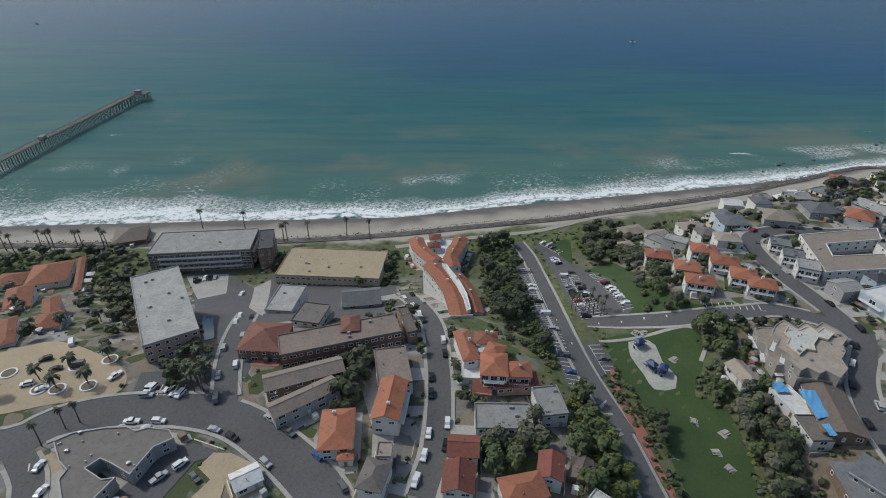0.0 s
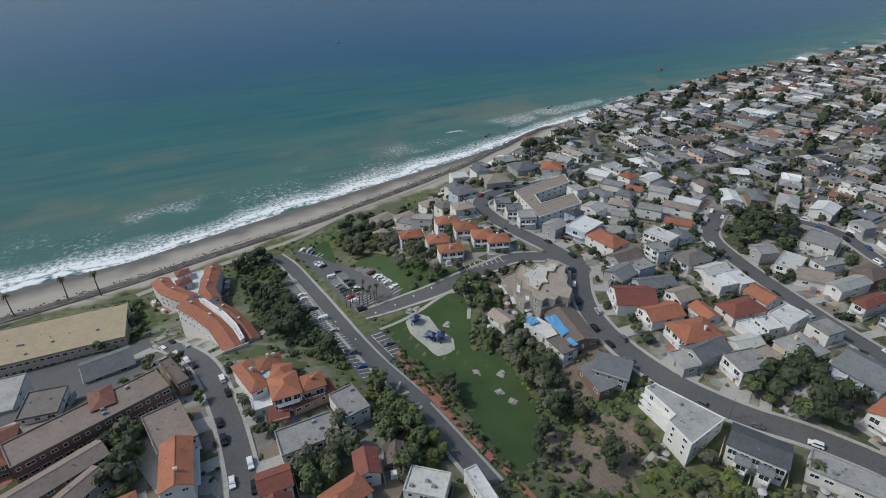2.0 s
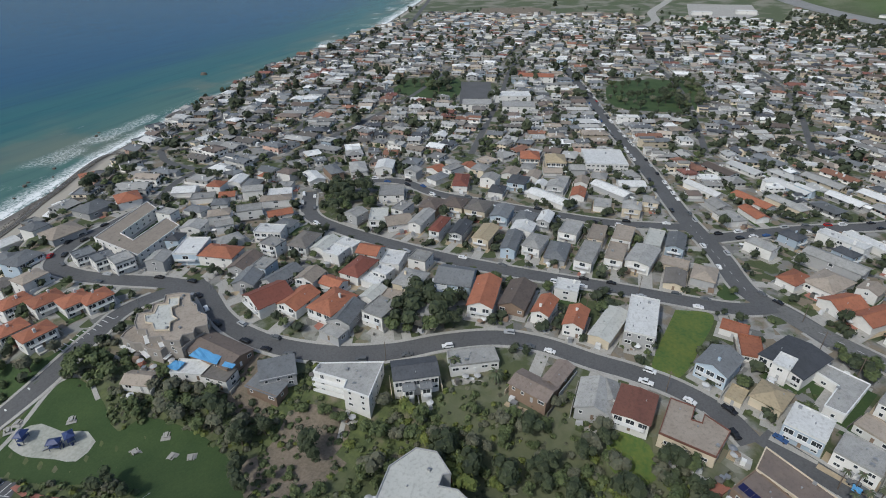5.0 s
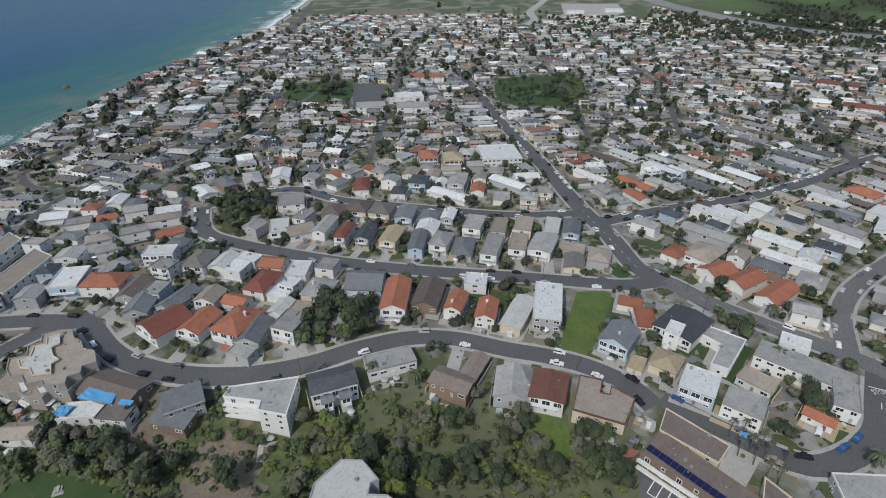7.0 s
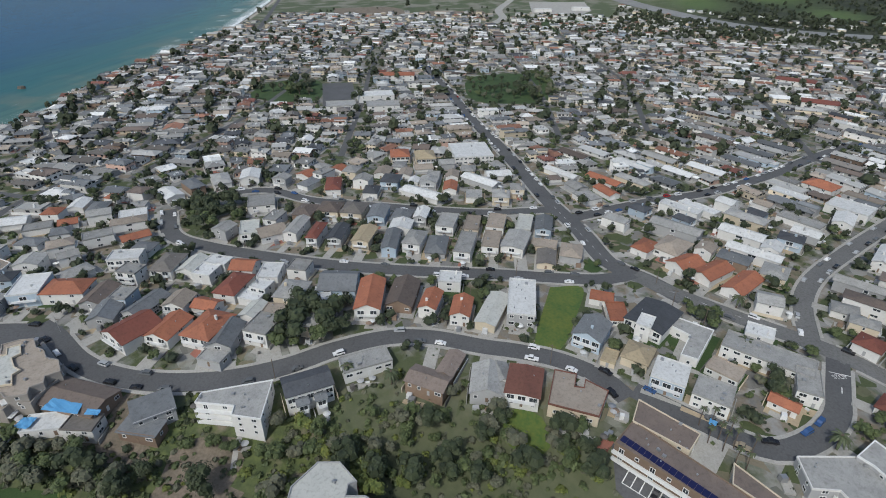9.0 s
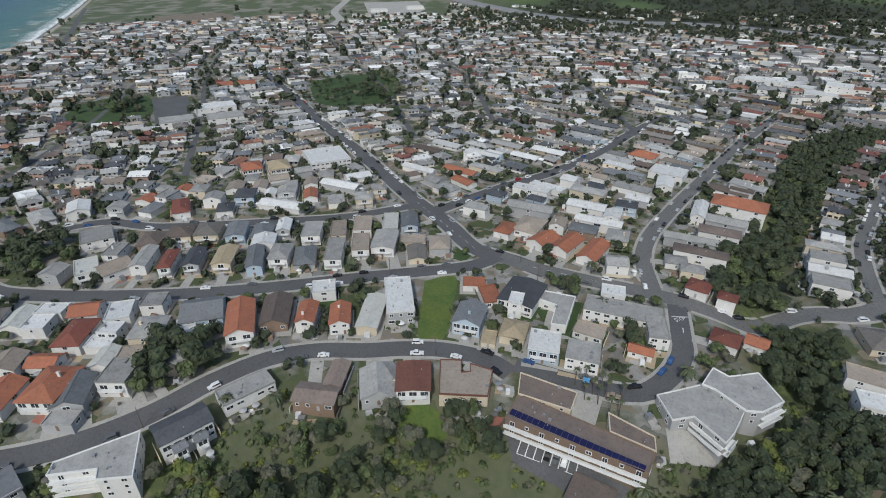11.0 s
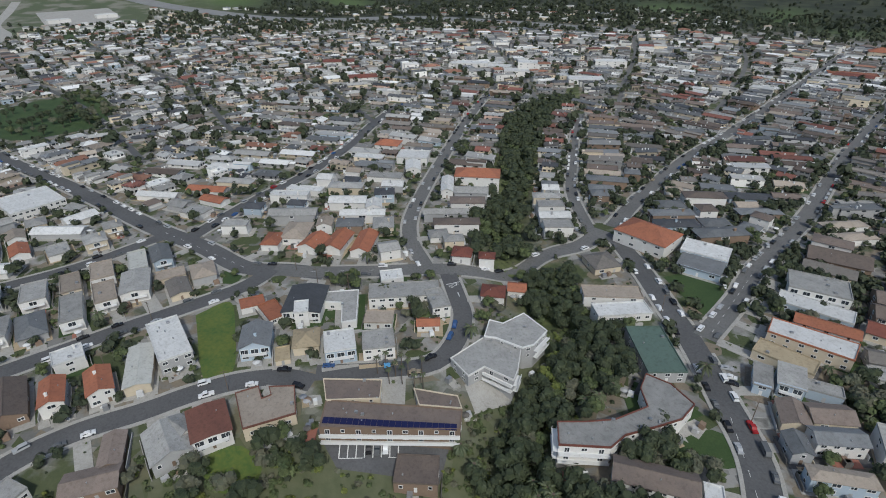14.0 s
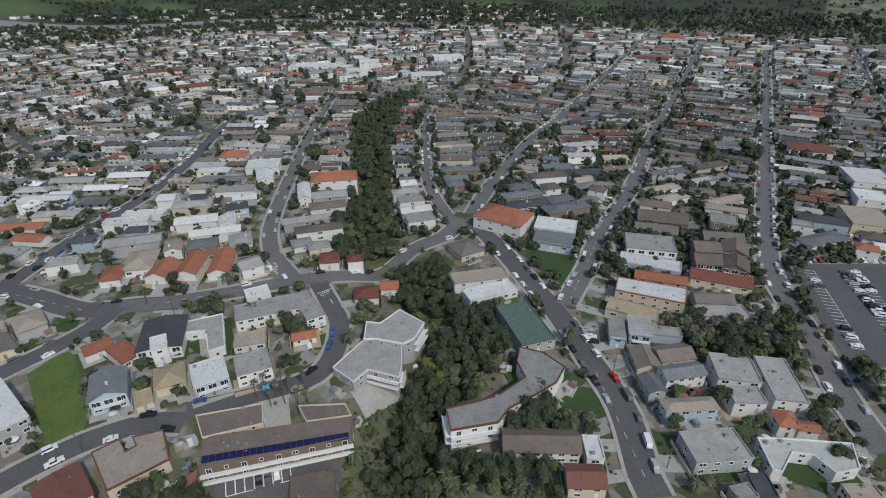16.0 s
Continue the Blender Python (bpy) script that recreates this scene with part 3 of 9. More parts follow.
street(8, [(65.5, 194.3), (81.5, 189.7), (101.9, 185.2), (127.6, 185.3), (142.3, 186.1), (159.9, 176.5), (164.5, 161.4)], parked=False, lots=False)
street(8, [(-6.1, 96.8), (-2.0, 114.8), (-1.1, 136.4), (-1.8, 153.8), (-4.5, 180.0), (-13.5, 214.6), (-21.4, 234.2)])
street(14, [(-170.7, 112.3), (-137.6, 114.5), (-126.0, 124.0), (-110.1, 128.9), (-87.8, 129.7), (-67.3, 124.8), (-49.3, 112.5), (-36.4, 100.7), (-31.8, 93.6)])
street(8, [(-73.5, 131.0), (-79.3, 150.4), (-85.0, 175.6), (-90.7, 202.9)])
street(8, [(-115.5, 93.4), (-120.4, 102.4), (-130.9, 112.4)])
street(50, [(1714.8, -352.5), (1518.3, -403.6), (1353.4, -466.6), (1181.1, -539.3), (1080.0, -643.0), (1008.5, -774.2), (860.8, -864.3), (671.9, -925.7), (560, -968)], walks=False, lots=False, parked=False, mat='asphalt_pale')
street(26, [(365.4, -1062.6), (258.6, -1095.0), (174.5, -1113.0), (94.0, -1109.2), (42.9, -1094.8)], walks=False, lots=False, parked=False, mat='asphalt_pale')
street(18, [(1676.0, -142.0), (1537.7, -107.7), (1395.7, -73.0), (1271.0, -76.1), (1178.2, -52.1)], walks=False, lots=False, parked=False, mat='concrete')
street(5, [(237, 255), (270, 266), (310, 262), (350, 252), (390, 247)], walks=False, parked=True)
street(5, [(318, 322), (300, 300), (292, 268)], walks=False, parked=True)
street(5, [(390, 247), (546, 280), (728, 299), (1040, 312), (1300, 312)], walks=False, parked=True)
street(5, [(325, 221), (520, 195), (780, 195), (1105, 182)], walks=False, parked=True)
street(5, [(377, 91), (546, 104), (780, 124), (1170, 117)], walks=False, parked=True)
street(5, [(429, -78), (611, -78), (832, -52), (1170, -26)], walks=False, parked=True)
street(5, [(455, -156), (650, -182), (910, -169), (1170, -156)], walks=False, parked=True)
street(5, [(390, -260), (546, -299), (728, -338), (988, -351)], walks=False, parked=True)
street(5, [(403, -351), (572, -416), (780, -494), (936, -520)], walks=False, parked=True)
street(5, [(351, -429), (494, -546), (650, -650), (780, -728)], walks=False, parked=True, mat="asphalt_worn")
street(5, [(260, -429), (338, -559), (429, -728), (546, -910)], walks=False, parked=True, mat="asphalt_worn")
street(5, [(214, -520), (260, -676), (325, -845), (429, -1040)], walks=False, parked=True, mat="asphalt_worn")
street(5, [(-78, -260), (-65, -429), (-39, -624)], walks=False, parked=True, mat="asphalt_worn")
street(5, [(318, 322), (390, 330), (546, 377), (780, 403), (1040, 416)], walks=False, parked=True)

street(9, [(1040.0, 384.0), (1150.2, 409.5), (1363.9, 462.7), (1668.0, 538.4)], walks=False, lots=False, parked=False)
pavements()

# ---- houses ----
WINDOWS = {}


def window_mesh(w, h):
    key = (round(w, 1), round(h, 1))
    if key not in WINDOWS:
        w, h = key
        sh = Shape()
        fr = 0.11
        xs = [-w / 2 - 0.06, -w / 2 + fr, w / 2 - fr, w / 2 + 0.06] if w <= 1.3 else [-w / 2 - 0.06, -w / 2 + fr, -0.05, 0.05, w / 2 - fr, w / 2 + 0.06]
        zs = [-h / 2 - 0.06, -h / 2 + fr, h / 2 - fr, h / 2 + 0.06]
        n = len(xs)
        sh.v = [(x, -0.1, z) for z in zs for x in xs]
        for j in range(3):
            for i in range(n - 1):
                q = (j * n + i, j * n + i + 1, (j + 1) * n + i + 1, (j + 1) * n + i)
                if j == 1 and i % 2 == 1:
                    k = len(sh.v)
                    sh.v += [(sh.v[c][0], -0.03, sh.v[c][2]) for c in q]
                    for e in range(4):
                        sh.f.append((q[e], q[(e + 1) % 4], k + (e + 1) % 4, k + e))
                        sh.k.append(0)
                    sh.f.append((k, k + 1, k + 2, k + 3))
                    sh.k.append(1)
                else:
                    sh.f.append(q)
                    sh.k.append(0)
        rim = [i for i in range(n)] + [n - 1 + n * j for j in (1, 2, 3)] + [3 * n + i for i in range(n - 2, -1, -1)] + [2 * n, n]
        k = len(sh.v)
        sh.v += [(sh.v[c][0], 0.05, sh.v[c][2]) for c in rim]
        for e in range(len(rim)):
            o = (e + 1) % len(rim)
            sh.f.append((rim[o], rim[e], k + e, k + o))
            sh.k.append(0)
        WINDOWS[key] = sh.mesh("window", "trim_white", "glass_dark")
    return WINDOWS[key]


def roof_shape(kind, w, d, h, rise, eave=0.5):
    """Roof over a w x d plan with its eaves at height h."""
    sh = Shape()
    W, D = w / 2 + eave, d / 2 + eave
    t = 0.22
    if kind == "hip":
        along = w >= d
        r = abs(w - d) / 2
        a, b = ((-r, 0), (r, 0)) if along else ((0, -r), (0, r))
        low = [(-W, -D), (W, -D), (W, D), (-W, D)]
        sh.solid([(x, y, h - t) for x, y in low], [(x, y, h) for x, y in low], 0, True)
        c = [(x, y, h + 0.002) for x, y in low]
        A, B = (*a, h + rise), (*b, h + rise)
        if along:
            for q in ((c[0], c[1], B, A), (c[2], c[3], A, B), (c[1], c[2], B), (c[3], c[0], A)):
                sh.face(q)
        else:
            for q in ((c[1], c[2], B, A), (c[3], c[0], A, B), (c[0], c[1], A), (c[2], c[3], B)):
                sh.face(q)
    elif kind == "gable":
        along = w >= d
        L, S = (W, D) if along else (D, W)
        drop = rise * eave / (S - eave)
        for sgn in (1, -1):
            e0, e1 = (-L, -sgn * S), (L, -sgn * S)
            q = [(e0[0], e0[1], h - drop), (e1[0], e1[1], h - drop), (L, 0, h + rise), (-L, 0, h + rise)]
            if sgn < 0:
                q = [q[1], q[0], q[3], q[2]]
            if not along:
                q = [(-y, x, z) for x, y, z in q]
            sh.solid([(x, y, z - t) for x, y, z in q], q, 0, True)
        ridge = (2 * L, 0.3) if along else (0.3, 2 * L)
        sh.box(0, 0, h + rise - 0.12, h + rise + 0.08, *ridge)
    elif kind == "shed":
        q = [(-W, -D, h - 0.1), (W, -D, h - 0.1), (W, D, h + rise), (-W, D, h + rise)]
        sh.solid([(x, y, z - t) for x, y, z in q], q, 0, True)
    else:
        rings = []
        for gx, z in ((0.12, h - 0.3), (0.12, h + 0.42), (-0.2, h + 0.42), (-0.2, h)):
            rings.append([(-w / 2 - gx, -d / 2 - gx, z), (w / 2 + gx, -d / 2 - gx, z), (w / 2 + gx, d / 2 + gx, z), (-w / 2 - gx, d / 2 + gx, z)])
        sh.v = [p for r in rings for p in r]
        for r in range(3):
            for e in range(4):
                o = (e + 1) % 4
                sh.f.append((r * 4 + e, r * 4 + o, r * 4 + 4 + o, r * 4 + 4 + e))
        sh.f.append((12, 13, 14, 15))
        sh.k = [0] * len(sh.f)
    return sh


def wall_shape(kind, w, d, h, rise):
    sh = Shape()
    sh.box(0, 0, -6, h - 0.03, w, d)
    if kind == "gable":
        L, S = (w / 2 - 0.01, d / 2) if w >= d else (d / 2 - 0.01, w / 2)
        for e in (-L, L):
            q = [(e, -S, h - 0.1), (e, S, h - 0.1), (e, 0, h + rise - 0.25)]
            lo, hi = ((q, [(x - 0.2 * (1 if e > 0 else -1), y, z) for x, y, z in q]))
            if w < d:
                lo, hi = [(-y, x, z) for x, y, z in lo], [(-y, x, z) for x, y, z in hi]
            sh.solid(lo, hi, 0, True)
    if kind == "shed":
        q = [(-w / 2, -d / 2, h - 0.05), (w / 2, -d / 2, h - 0.05), (w / 2, d / 2, h - 0.04), (-w / 2, d / 2, h - 0.04)]
        sh.solid(q, [(x, y, z + (rise if y > 0 else 0) * 0.93 - (0.0 if y > 0 else 0.02)) for x, y, z in q])
    return sh


def balcony_mesh(length, depth=1.5):
    sh = Shape()
    sh.box(0, -depth / 2, -0.2, 0, length, depth)
    return sh.mesh("balcony", "trim_white")


def railing_mesh(length, depth=1.5):
    sh = Shape()
    n = max(3, int(length / 1.2))
    for i in range(n + 1):
        sh.box(-length / 2 + 0.05 + (length - 0.1) * i / n, -depth + 0.05, 0, 1.0, 0.08, 0.08)
    for z in (0.5, 1.0):
        sh.box(0, -depth + 0.05, z - 0.06, z + 0.04, length, 0.1)
        for s in (-1, 1):
            sh.box(s * (length / 2 - 0.05), -depth / 2, z - 0.06, z + 0.04, 0.1, depth)
    return sh.mesh("railing", "trim_white")


def house_parts(root, rnd, w, d, h, roof, rmat, wmat, rise=None, floors=0, balcony="", chimney=0, vents=2, garage="", gap=7.4, lean=False):
    """Fills a house: walls, roof, windows on every side and storey, doors, roof fittings."""
    rise = rise if rise is not None else min(w, d) * (0.22 if roof in ("gable", "hip") else 0.1)
    floors = floors or max(1, round(h / 3.0))
    part("wall", wall_shape(roof, w, d, h, rise).mesh("wall", wmat), root)
    part("roof", roof_shape(roof, w, d, h, rise).mesh("roof", rmat), root)
    if roof in ("gable", "hip"):
        along = w >= d
        run = min(w, d) / 2
        for i in range(0 if lean else 1):
            t = rnd.uniform(0.3, 0.7) * rnd.choice([-1, 1])
            u = rnd.uniform(-0.2, 0.2) * max(w, d)
            zz = h + rise * (1 - abs(t))
            px, py = (u, t * run) if along else (t * run, u)
            sh = Shape()
            sh.tube((px, py, zz - 0.1), (px, py, zz + 0.45), 0.12, 0.12, 6)
            sh.tube((px, py, zz + 0.45), (px, py, zz + 0.6), 0.24, 0.16, 6)
            part("roof_vent", sh.mesh("roof_vent", "metal_grey"), root, "small metal roof vent")
    fh = h / floors
    for side, (length, dist) in enumerate(((w, d / 2), (d, w / 2), (w, d / 2), (d, w / 2))):
        ang = 90 * side
        turn = pose(0, 0, 0, 0, 0, ang)
        n = max(1, int(length / (gap * (0.7, 2.3, 5.0, 2.3)[side])))
        if lean and side:
            continue
        for f in range(floors):
            z = f * fh + fh * 0.55
            for i in range(n):
                x = (i + 0.5) * length / n - length / 2
                if f == 0 and "NESW"[(side + 2) % 4] in garage and i < 2:
                    if i == 0:
                        sh = Shape()
                        gw = min(4.8, length * 0.5)
                        sh.box(0, -0.05, 0.1, 2.3, gw, 0.1)
                        for q in range(4):
                            sh.box(0, -0.11, 0.18 + q * 0.53, 0.6 + q * 0.53, gw - 0.2, 0.04)
                        part("garage_door", sh.mesh("garage_door", "trim_white"), root, "white panelled garage door", turn @ pose(-length / 2 + gw / 2 + 0.5, -dist, 0))
                    continue
                if f == 0 and i == n // 2 and side == 0 and not garage:
                    sh = Shape()
                    sh.box(0, -0.04, 0, 2.1, 1.0, 0.08)
                    sh.box(0, -0.09, 1.1, 1.9, 0.6, 0.03)
                    sh.box(0.38, -0.1, 0.95, 1.1, 0.06, 0.1)
                    part("door", sh.mesh("door", rnd.choice(["wall_brown", "trim_white", "wall_grey"])), root, "", turn @ pose(x, -dist, 0))
                    continue
                ww = rnd.choice([1.2, 1.8, 2.4]) if length / n > 2.8 else 1.0
                tall = f > 0 and "NESW"[(side + 2) % 4] in balcony
                part("window", window_mesh(min(2.8, length / n - 0.6) if tall else ww, 2.0 if tall else rnd.choice([1.2, 1.4])), root, "", turn @ pose(x, -dist - 0.005, f * fh + 1.15 if tall else z))
        if "NESW"[(side + 2) % 4] in balcony:
            for f in range(1, floors):
                slab = part("balcony", balcony_mesh(length * 0.8), root, "white railed balcony", turn @ pose(0, -dist, f * fh + 0.1))
                part("railing", railing_mesh(length * 0.8), slab, "white metal railing")
    for i in range(chimney):
        cx, cy = (rnd.uniform(-0.3, 0.3) * w, rnd.uniform(-0.3, 0.3) * d)
        sh = Shape()
        top = h + rise + 0.7 if roof != "flat" else h + 1.6
        sh.box(cx, cy, h - 0.5, top, 0.9, 0.7)
        sh.box(cx, cy, top, top + 0.15, 1.1, 0.9)
        sh.box(cx, cy, top + 0.15, top + 0.4, 0.5, 0.4)
        part("chimney", sh.mesh("chimney", wmat), root)
    if roof == "flat":
        for i in range(vents):
            cx, cy = rnd.uniform(-0.38, 0.38) * w, rnd.uniform(-0.38, 0.38) * d
            sh = Shape()
            if rnd.random() < 0.4:
                sh.box(cx, cy, h, h + 0.8, 1.2, 0.9, taper=0.96)
                sh.tube((cx, cy, h + 0.8), (cx, cy, h + 0.9), 0.4, 0.4, 8)
                part("air_conditioner", sh.mesh("air_conditioner", "metal_grey"), root, "grey metal rooftop air unit")
            else:
                sh.tube((cx, cy, h), (cx, cy, h + 0.6), 0.18, 0.18, 7)
                sh.tube((cx, cy, h + 0.6), (cx, cy, h + 0.75), 0.3, 0.2, 7)
                part("roof_vent", sh.mesh("roof_vent", "metal_grey"), root, "small metal roof vent")


NAMES = {"roof_mocha": "dusty brown shingle", "roof_grey": "pale grey", "roof_white": "white", "roof_tan": "tan gravel", "roof_brown": "brown shingle", "roof_dark": "dark charcoal", "roof_slate": "slate grey",
         "roof_beige": "beige", "roof_terracotta": "orange terracotta tile", "roof_red": "dark red tile", "roof_green": "faded green", "roof_pale": "pale grey-green", "roof_taupe": "brown-grey", "roof_rust": "rust brown", "roof_rust2": "aged terracotta tile", "wall_rust": "rust brown timber",
         "wall_white": "white stucco", "wall_cream": "cream stucco", "wall_grey": "grey", "wall_blue": "pale blue", "wall_brown": "brown timber", "wall_pink": "pinkish stucco"}
FLAT = {"flat": "flat", "gable": "gabled", "hip": "hipped", "shed": "sloping"}
TAKEN = {}


def take(x, y, w, d, rot, margin=0.0):
    item = (x, y, w / 2 + margin, d / 2 + margin, radians(rot), math.hypot(w, d) / 2 + margin)
    TAKEN.setdefault((int(x // 60), int(y // 60)), []).append(item)


def clear(x, y, w, d, rot, margin=0.8):
    """Whether a rectangle keeps clear of those already placed."""
    r = math.hypot(w, d) / 2
    a = radians(rot)
    cx, cy = int(x // 60), int(y // 60)
    near = [q for i in (-1, 0, 1) for j in (-1, 0, 1) for q in TAKEN.get((cx + i, cy + j), ())]
    for X, Y, W, D, A, Rr in near:
        if (x - X) ** 2 + (y - Y) ** 2 > (r + Rr + margin) ** 2:
            continue
        hitting = True
        for ang in (a, a + math.pi / 2, A, A + math.pi / 2):
            ux, uy = math.cos(ang), math.sin(ang)
            dist = abs((x - X) * ux + (y - Y) * uy)
            ext = sum(e * abs(math.cos(q - ang)) for e, q in ((w / 2, a), (d / 2, a + math.pi / 2), (W, A), (D, A + math.pi / 2)))
            if dist > ext + margin:
                hitting = False
                break
        if hitting:
            return False
    return True


def base_z(x, y, w, d, rot):
    a = radians(rot)
    c, s = math.cos(a), math.sin(a)
    zs = [gz(x + c * p * w / 2 - s * q * d / 2, y + s * p * w / 2 + c * q * d / 2) for p in (-1, 0, 1) for q in (-1, 0, 1)]
    return 0.5 * (max(zs) + sum(zs) / 9)


def house(x, y, w, d, rot, h, roof, rc, wc, z, name="house", note="", **k):
    """One house of its own, rot in degrees, with all its parts."""
    rmat, wmat = "roof_" + rc, "wall_" + wc
    floors = k.get("floors") or max(1, round(h / 3.0))
    what = name.replace("_", " ")
    label = note or f"{NAMES[wmat]} {what} with {NAMES[rmat]} {FLAT[roof]} roof"
    root = thing(name, x, y, z, rot, label=label, category="house" if name == "house" else name.replace("_", " "))
    rnd = random.Random(int(abs(x * 13.7 + y * 7.1)))
    house_parts(root, rnd, w, d, h, roof, rmat, wmat, **k)
    take(x, y, w, d, rot)
    return root


# ---- trees, palms, shrubs ----


def crown_shape(rnd, rx, rz, n, leaf, lobes=7, flat=0.75):
    """Leaf clumps spread over uneven lobes: a broken crown outline with gaps."""
    sh = Shape()
    cs = []
    for i in range(lobes):
        a = rnd.uniform(0, 6.28)
        r = rx * rnd.uniform(0.15, 0.62)
        cs.append((r * math.cos(a), r * math.sin(a), rz * rnd.uniform(-0.35, 0.4), rnd.uniform(0.38, 0.62)))
    for i in range(n):
        cx, cy, cz, k = rnd.choice(cs)
        u = Vector((rnd.gauss(0, 1), rnd.gauss(0, 1), rnd.gauss(0.25, 1))).normalized()
        q = rnd.uniform(0.75, 1.08)
        p = Vector((cx + u.x * rx * k * q, cy + u.y * rx * k * q, cz + u.z * rz * k * q * 1.1))
        nrm = (u + Vector((rnd.gauss(0, 0.2), rnd.gauss(0, 0.2), rnd.gauss(0.25, 0.2)))).normalized()
        a = nrm.orthogonal().normalized()
        b = nrm.cross(a)
        t = rnd.uniform(0, 6.28)
        a, b = a * math.cos(t) + b * math.sin(t), b * math.cos(t) - a * math.sin(t)
        s = leaf * rnd.uniform(0.6, 1.3)
        sh.face((p - a * s, p - b * s * 0.6 + nrm * s * 0.06, p + a * s, p + b * s * 0.6 + nrm * s * 0.06))
    for cx, cy, cz, k in cs:
        lo = [(cx + rx * k * 0.8 * math.cos(v * 1.047), cy + rx * k * 0.8 * math.sin(v * 1.047), cz - rz * k * 0.3) for v in range(6)]
        hi = [(cx + rx * k * 0.5 * math.cos(v * 1.047), cy + rx * k * 0.5 * math.sin(v * 1.047), cz + rz * k * 0.6) for v in range(6)]
        sh.solid(lo, hi, 0, True)
    return sh


TREES = {}


def tree_kind(key, mat, rx, rz, height, n, leaf, seed, label, name="tree"):
    rnd = random.Random(seed)
    sh = crown_shape(rnd, rx, rz, n, leaf)
    crown = sh.mesh("crown", mat)
    tk = Shape()
    base = height - rz * 0.6
    tk.tube((0, 0, -1), (0.1, 0.05, base * 0.6), 0.3, 0.2)
    for i in range(5):
        a = i * 1.257 + rnd.uniform(-0.4, 0.4)
        tk.tube((0.1, 0.05, base * 0.55), (rx * 0.5 * math.cos(a), rx * 0.5 * math.sin(a), height + rnd.uniform(-0.3, 0.3) * rz), 0.14, 0.05, 5)
    TREES[key] = (crown, tk.mesh("trunk", "bark"), height, label, name)


for _i, _s in enumerate((11, 12, 13)):
    tree_kind("green%d" % _i, "leaf", 3.4 + 0.5 * _i, 2.6, 4.2, 480, 0.38, _s, "dense green broadleaf tree standing in a garden")
    tree_kind("dark%d" % _i, "leaf_dark", 4.2 + 0.6 * _i, 3.8, 6.2, 600, 0.44, _s + 20, "tall dark green tree in the wooded canyon")
    tree_kind("olive%d" % _i, "leaf_grey", 3.4 + 0.5 * _i, 2.8, 4.4, 450, 0.38, _s + 120, "grey and green olive-like garden tree")
    tree_kind("bush%d" % _i, "leaf", 1.9 + 0.3 * _i, 1.3, 1.2, 260, 0.34, _s + 40, "low rounded green shrub on open ground", "shrub")
    tree_kind("grey%d" % _i, "leaf_grey", 2.2 + 0.4 * _i, 1.3, 1.1, 240, 0.34, _s + 60, "dry grey and green shrub on the hillside", "shrub")
    tree_kind("bright%d" % _i, "leaf_bright", 1.7 + 0.5 * _i, 0.9, 0.6, 260, 0.3, _s + 80, "yellow and green flowering shrub on the slope", "shrub")
for _i in range(3):
    tree_kind("lime%d" % _i, "leaf_bright", 3.6 + 0.5 * _i, 2.8, 4.4, 480, 0.38, 140 + _i, "bright yellow-green broadleaf tree in the canyon")
tree_kind("cone0", "leaf_dark", 1.9, 5.5, 6.0, 520, 0.4, 99, "tall narrow dark green cypress tree")


def palm_kind(key, height, spread, n, seed, droop, label):
    rnd = random.Random(seed)
    sh = Shape()
    for i in range(n):
        a = 6.2832 * i / n * 2.4 + rnd.uniform(-0.2, 0.2)
        up = rnd.uniform(-0.25, 0.9)
        L = spread * rnd.uniform(0.85, 1.1)
        dx, dy = math.cos(a), math.sin(a)
        prev = None
        for j in range(6):
            t = j / 5
            r = L * t * (1 - 0.12 * t)
            z = height + L * (up * t - droop * t * t)
            wd = 0.34 * (0.35 + 1.3 * t * (1 - t) * 2) * (spread / 2.4)
            row = [Vector((dx * r - dy * q * wd, dy * r + dx * q * wd, z - abs(q) * wd * 0.55)) for q in (-1, 0, 1)]
            if prev:
                for m in (0, 1):
                    gapv = 0.16 if j % 2 else 0.0
                    p0, p1, p2, p3 = prev[m], prev[m + 1], row[m + 1], row[m]
                    sh.face((p0, p1, p2, p3))
            prev = row
    tk = Shape()
    pts = [(0.25 * math.sin(j * 0.5), 0.15 * math.cos(j * 0.4), height * j / 6 - 0.6 * (j == 0)) for j in range(7)]
    for p, q in zip(pts, pts[1:]):
        tk.tube(p, q, 0.26 - 0.015 * pts.index(p), 0.25 - 0.015 * pts.index(p), 7)
    tk.tube((pts[-1][0], pts[-1][1], height - 0.7), (pts[-1][0], pts[-1][1], height + 0.25), 0.28, 0.5, 7)
    TREES[key] = (sh.mesh("crown", "palm_leaf"), tk.mesh("trunk", "bark"), height, label, "palm_tree")


palm_kind("palm0", 7.5, 3.4, 34, 5, 0.75, "date palm with a broad arching crown")
palm_kind("palm1", 11.0, 1.9, 26, 6, 0.7, "tall slender fan palm with a small crown")
palm_kind("palm2", 5.0, 3.0, 30, 7, 0.8, "short garden palm with arching fronds")


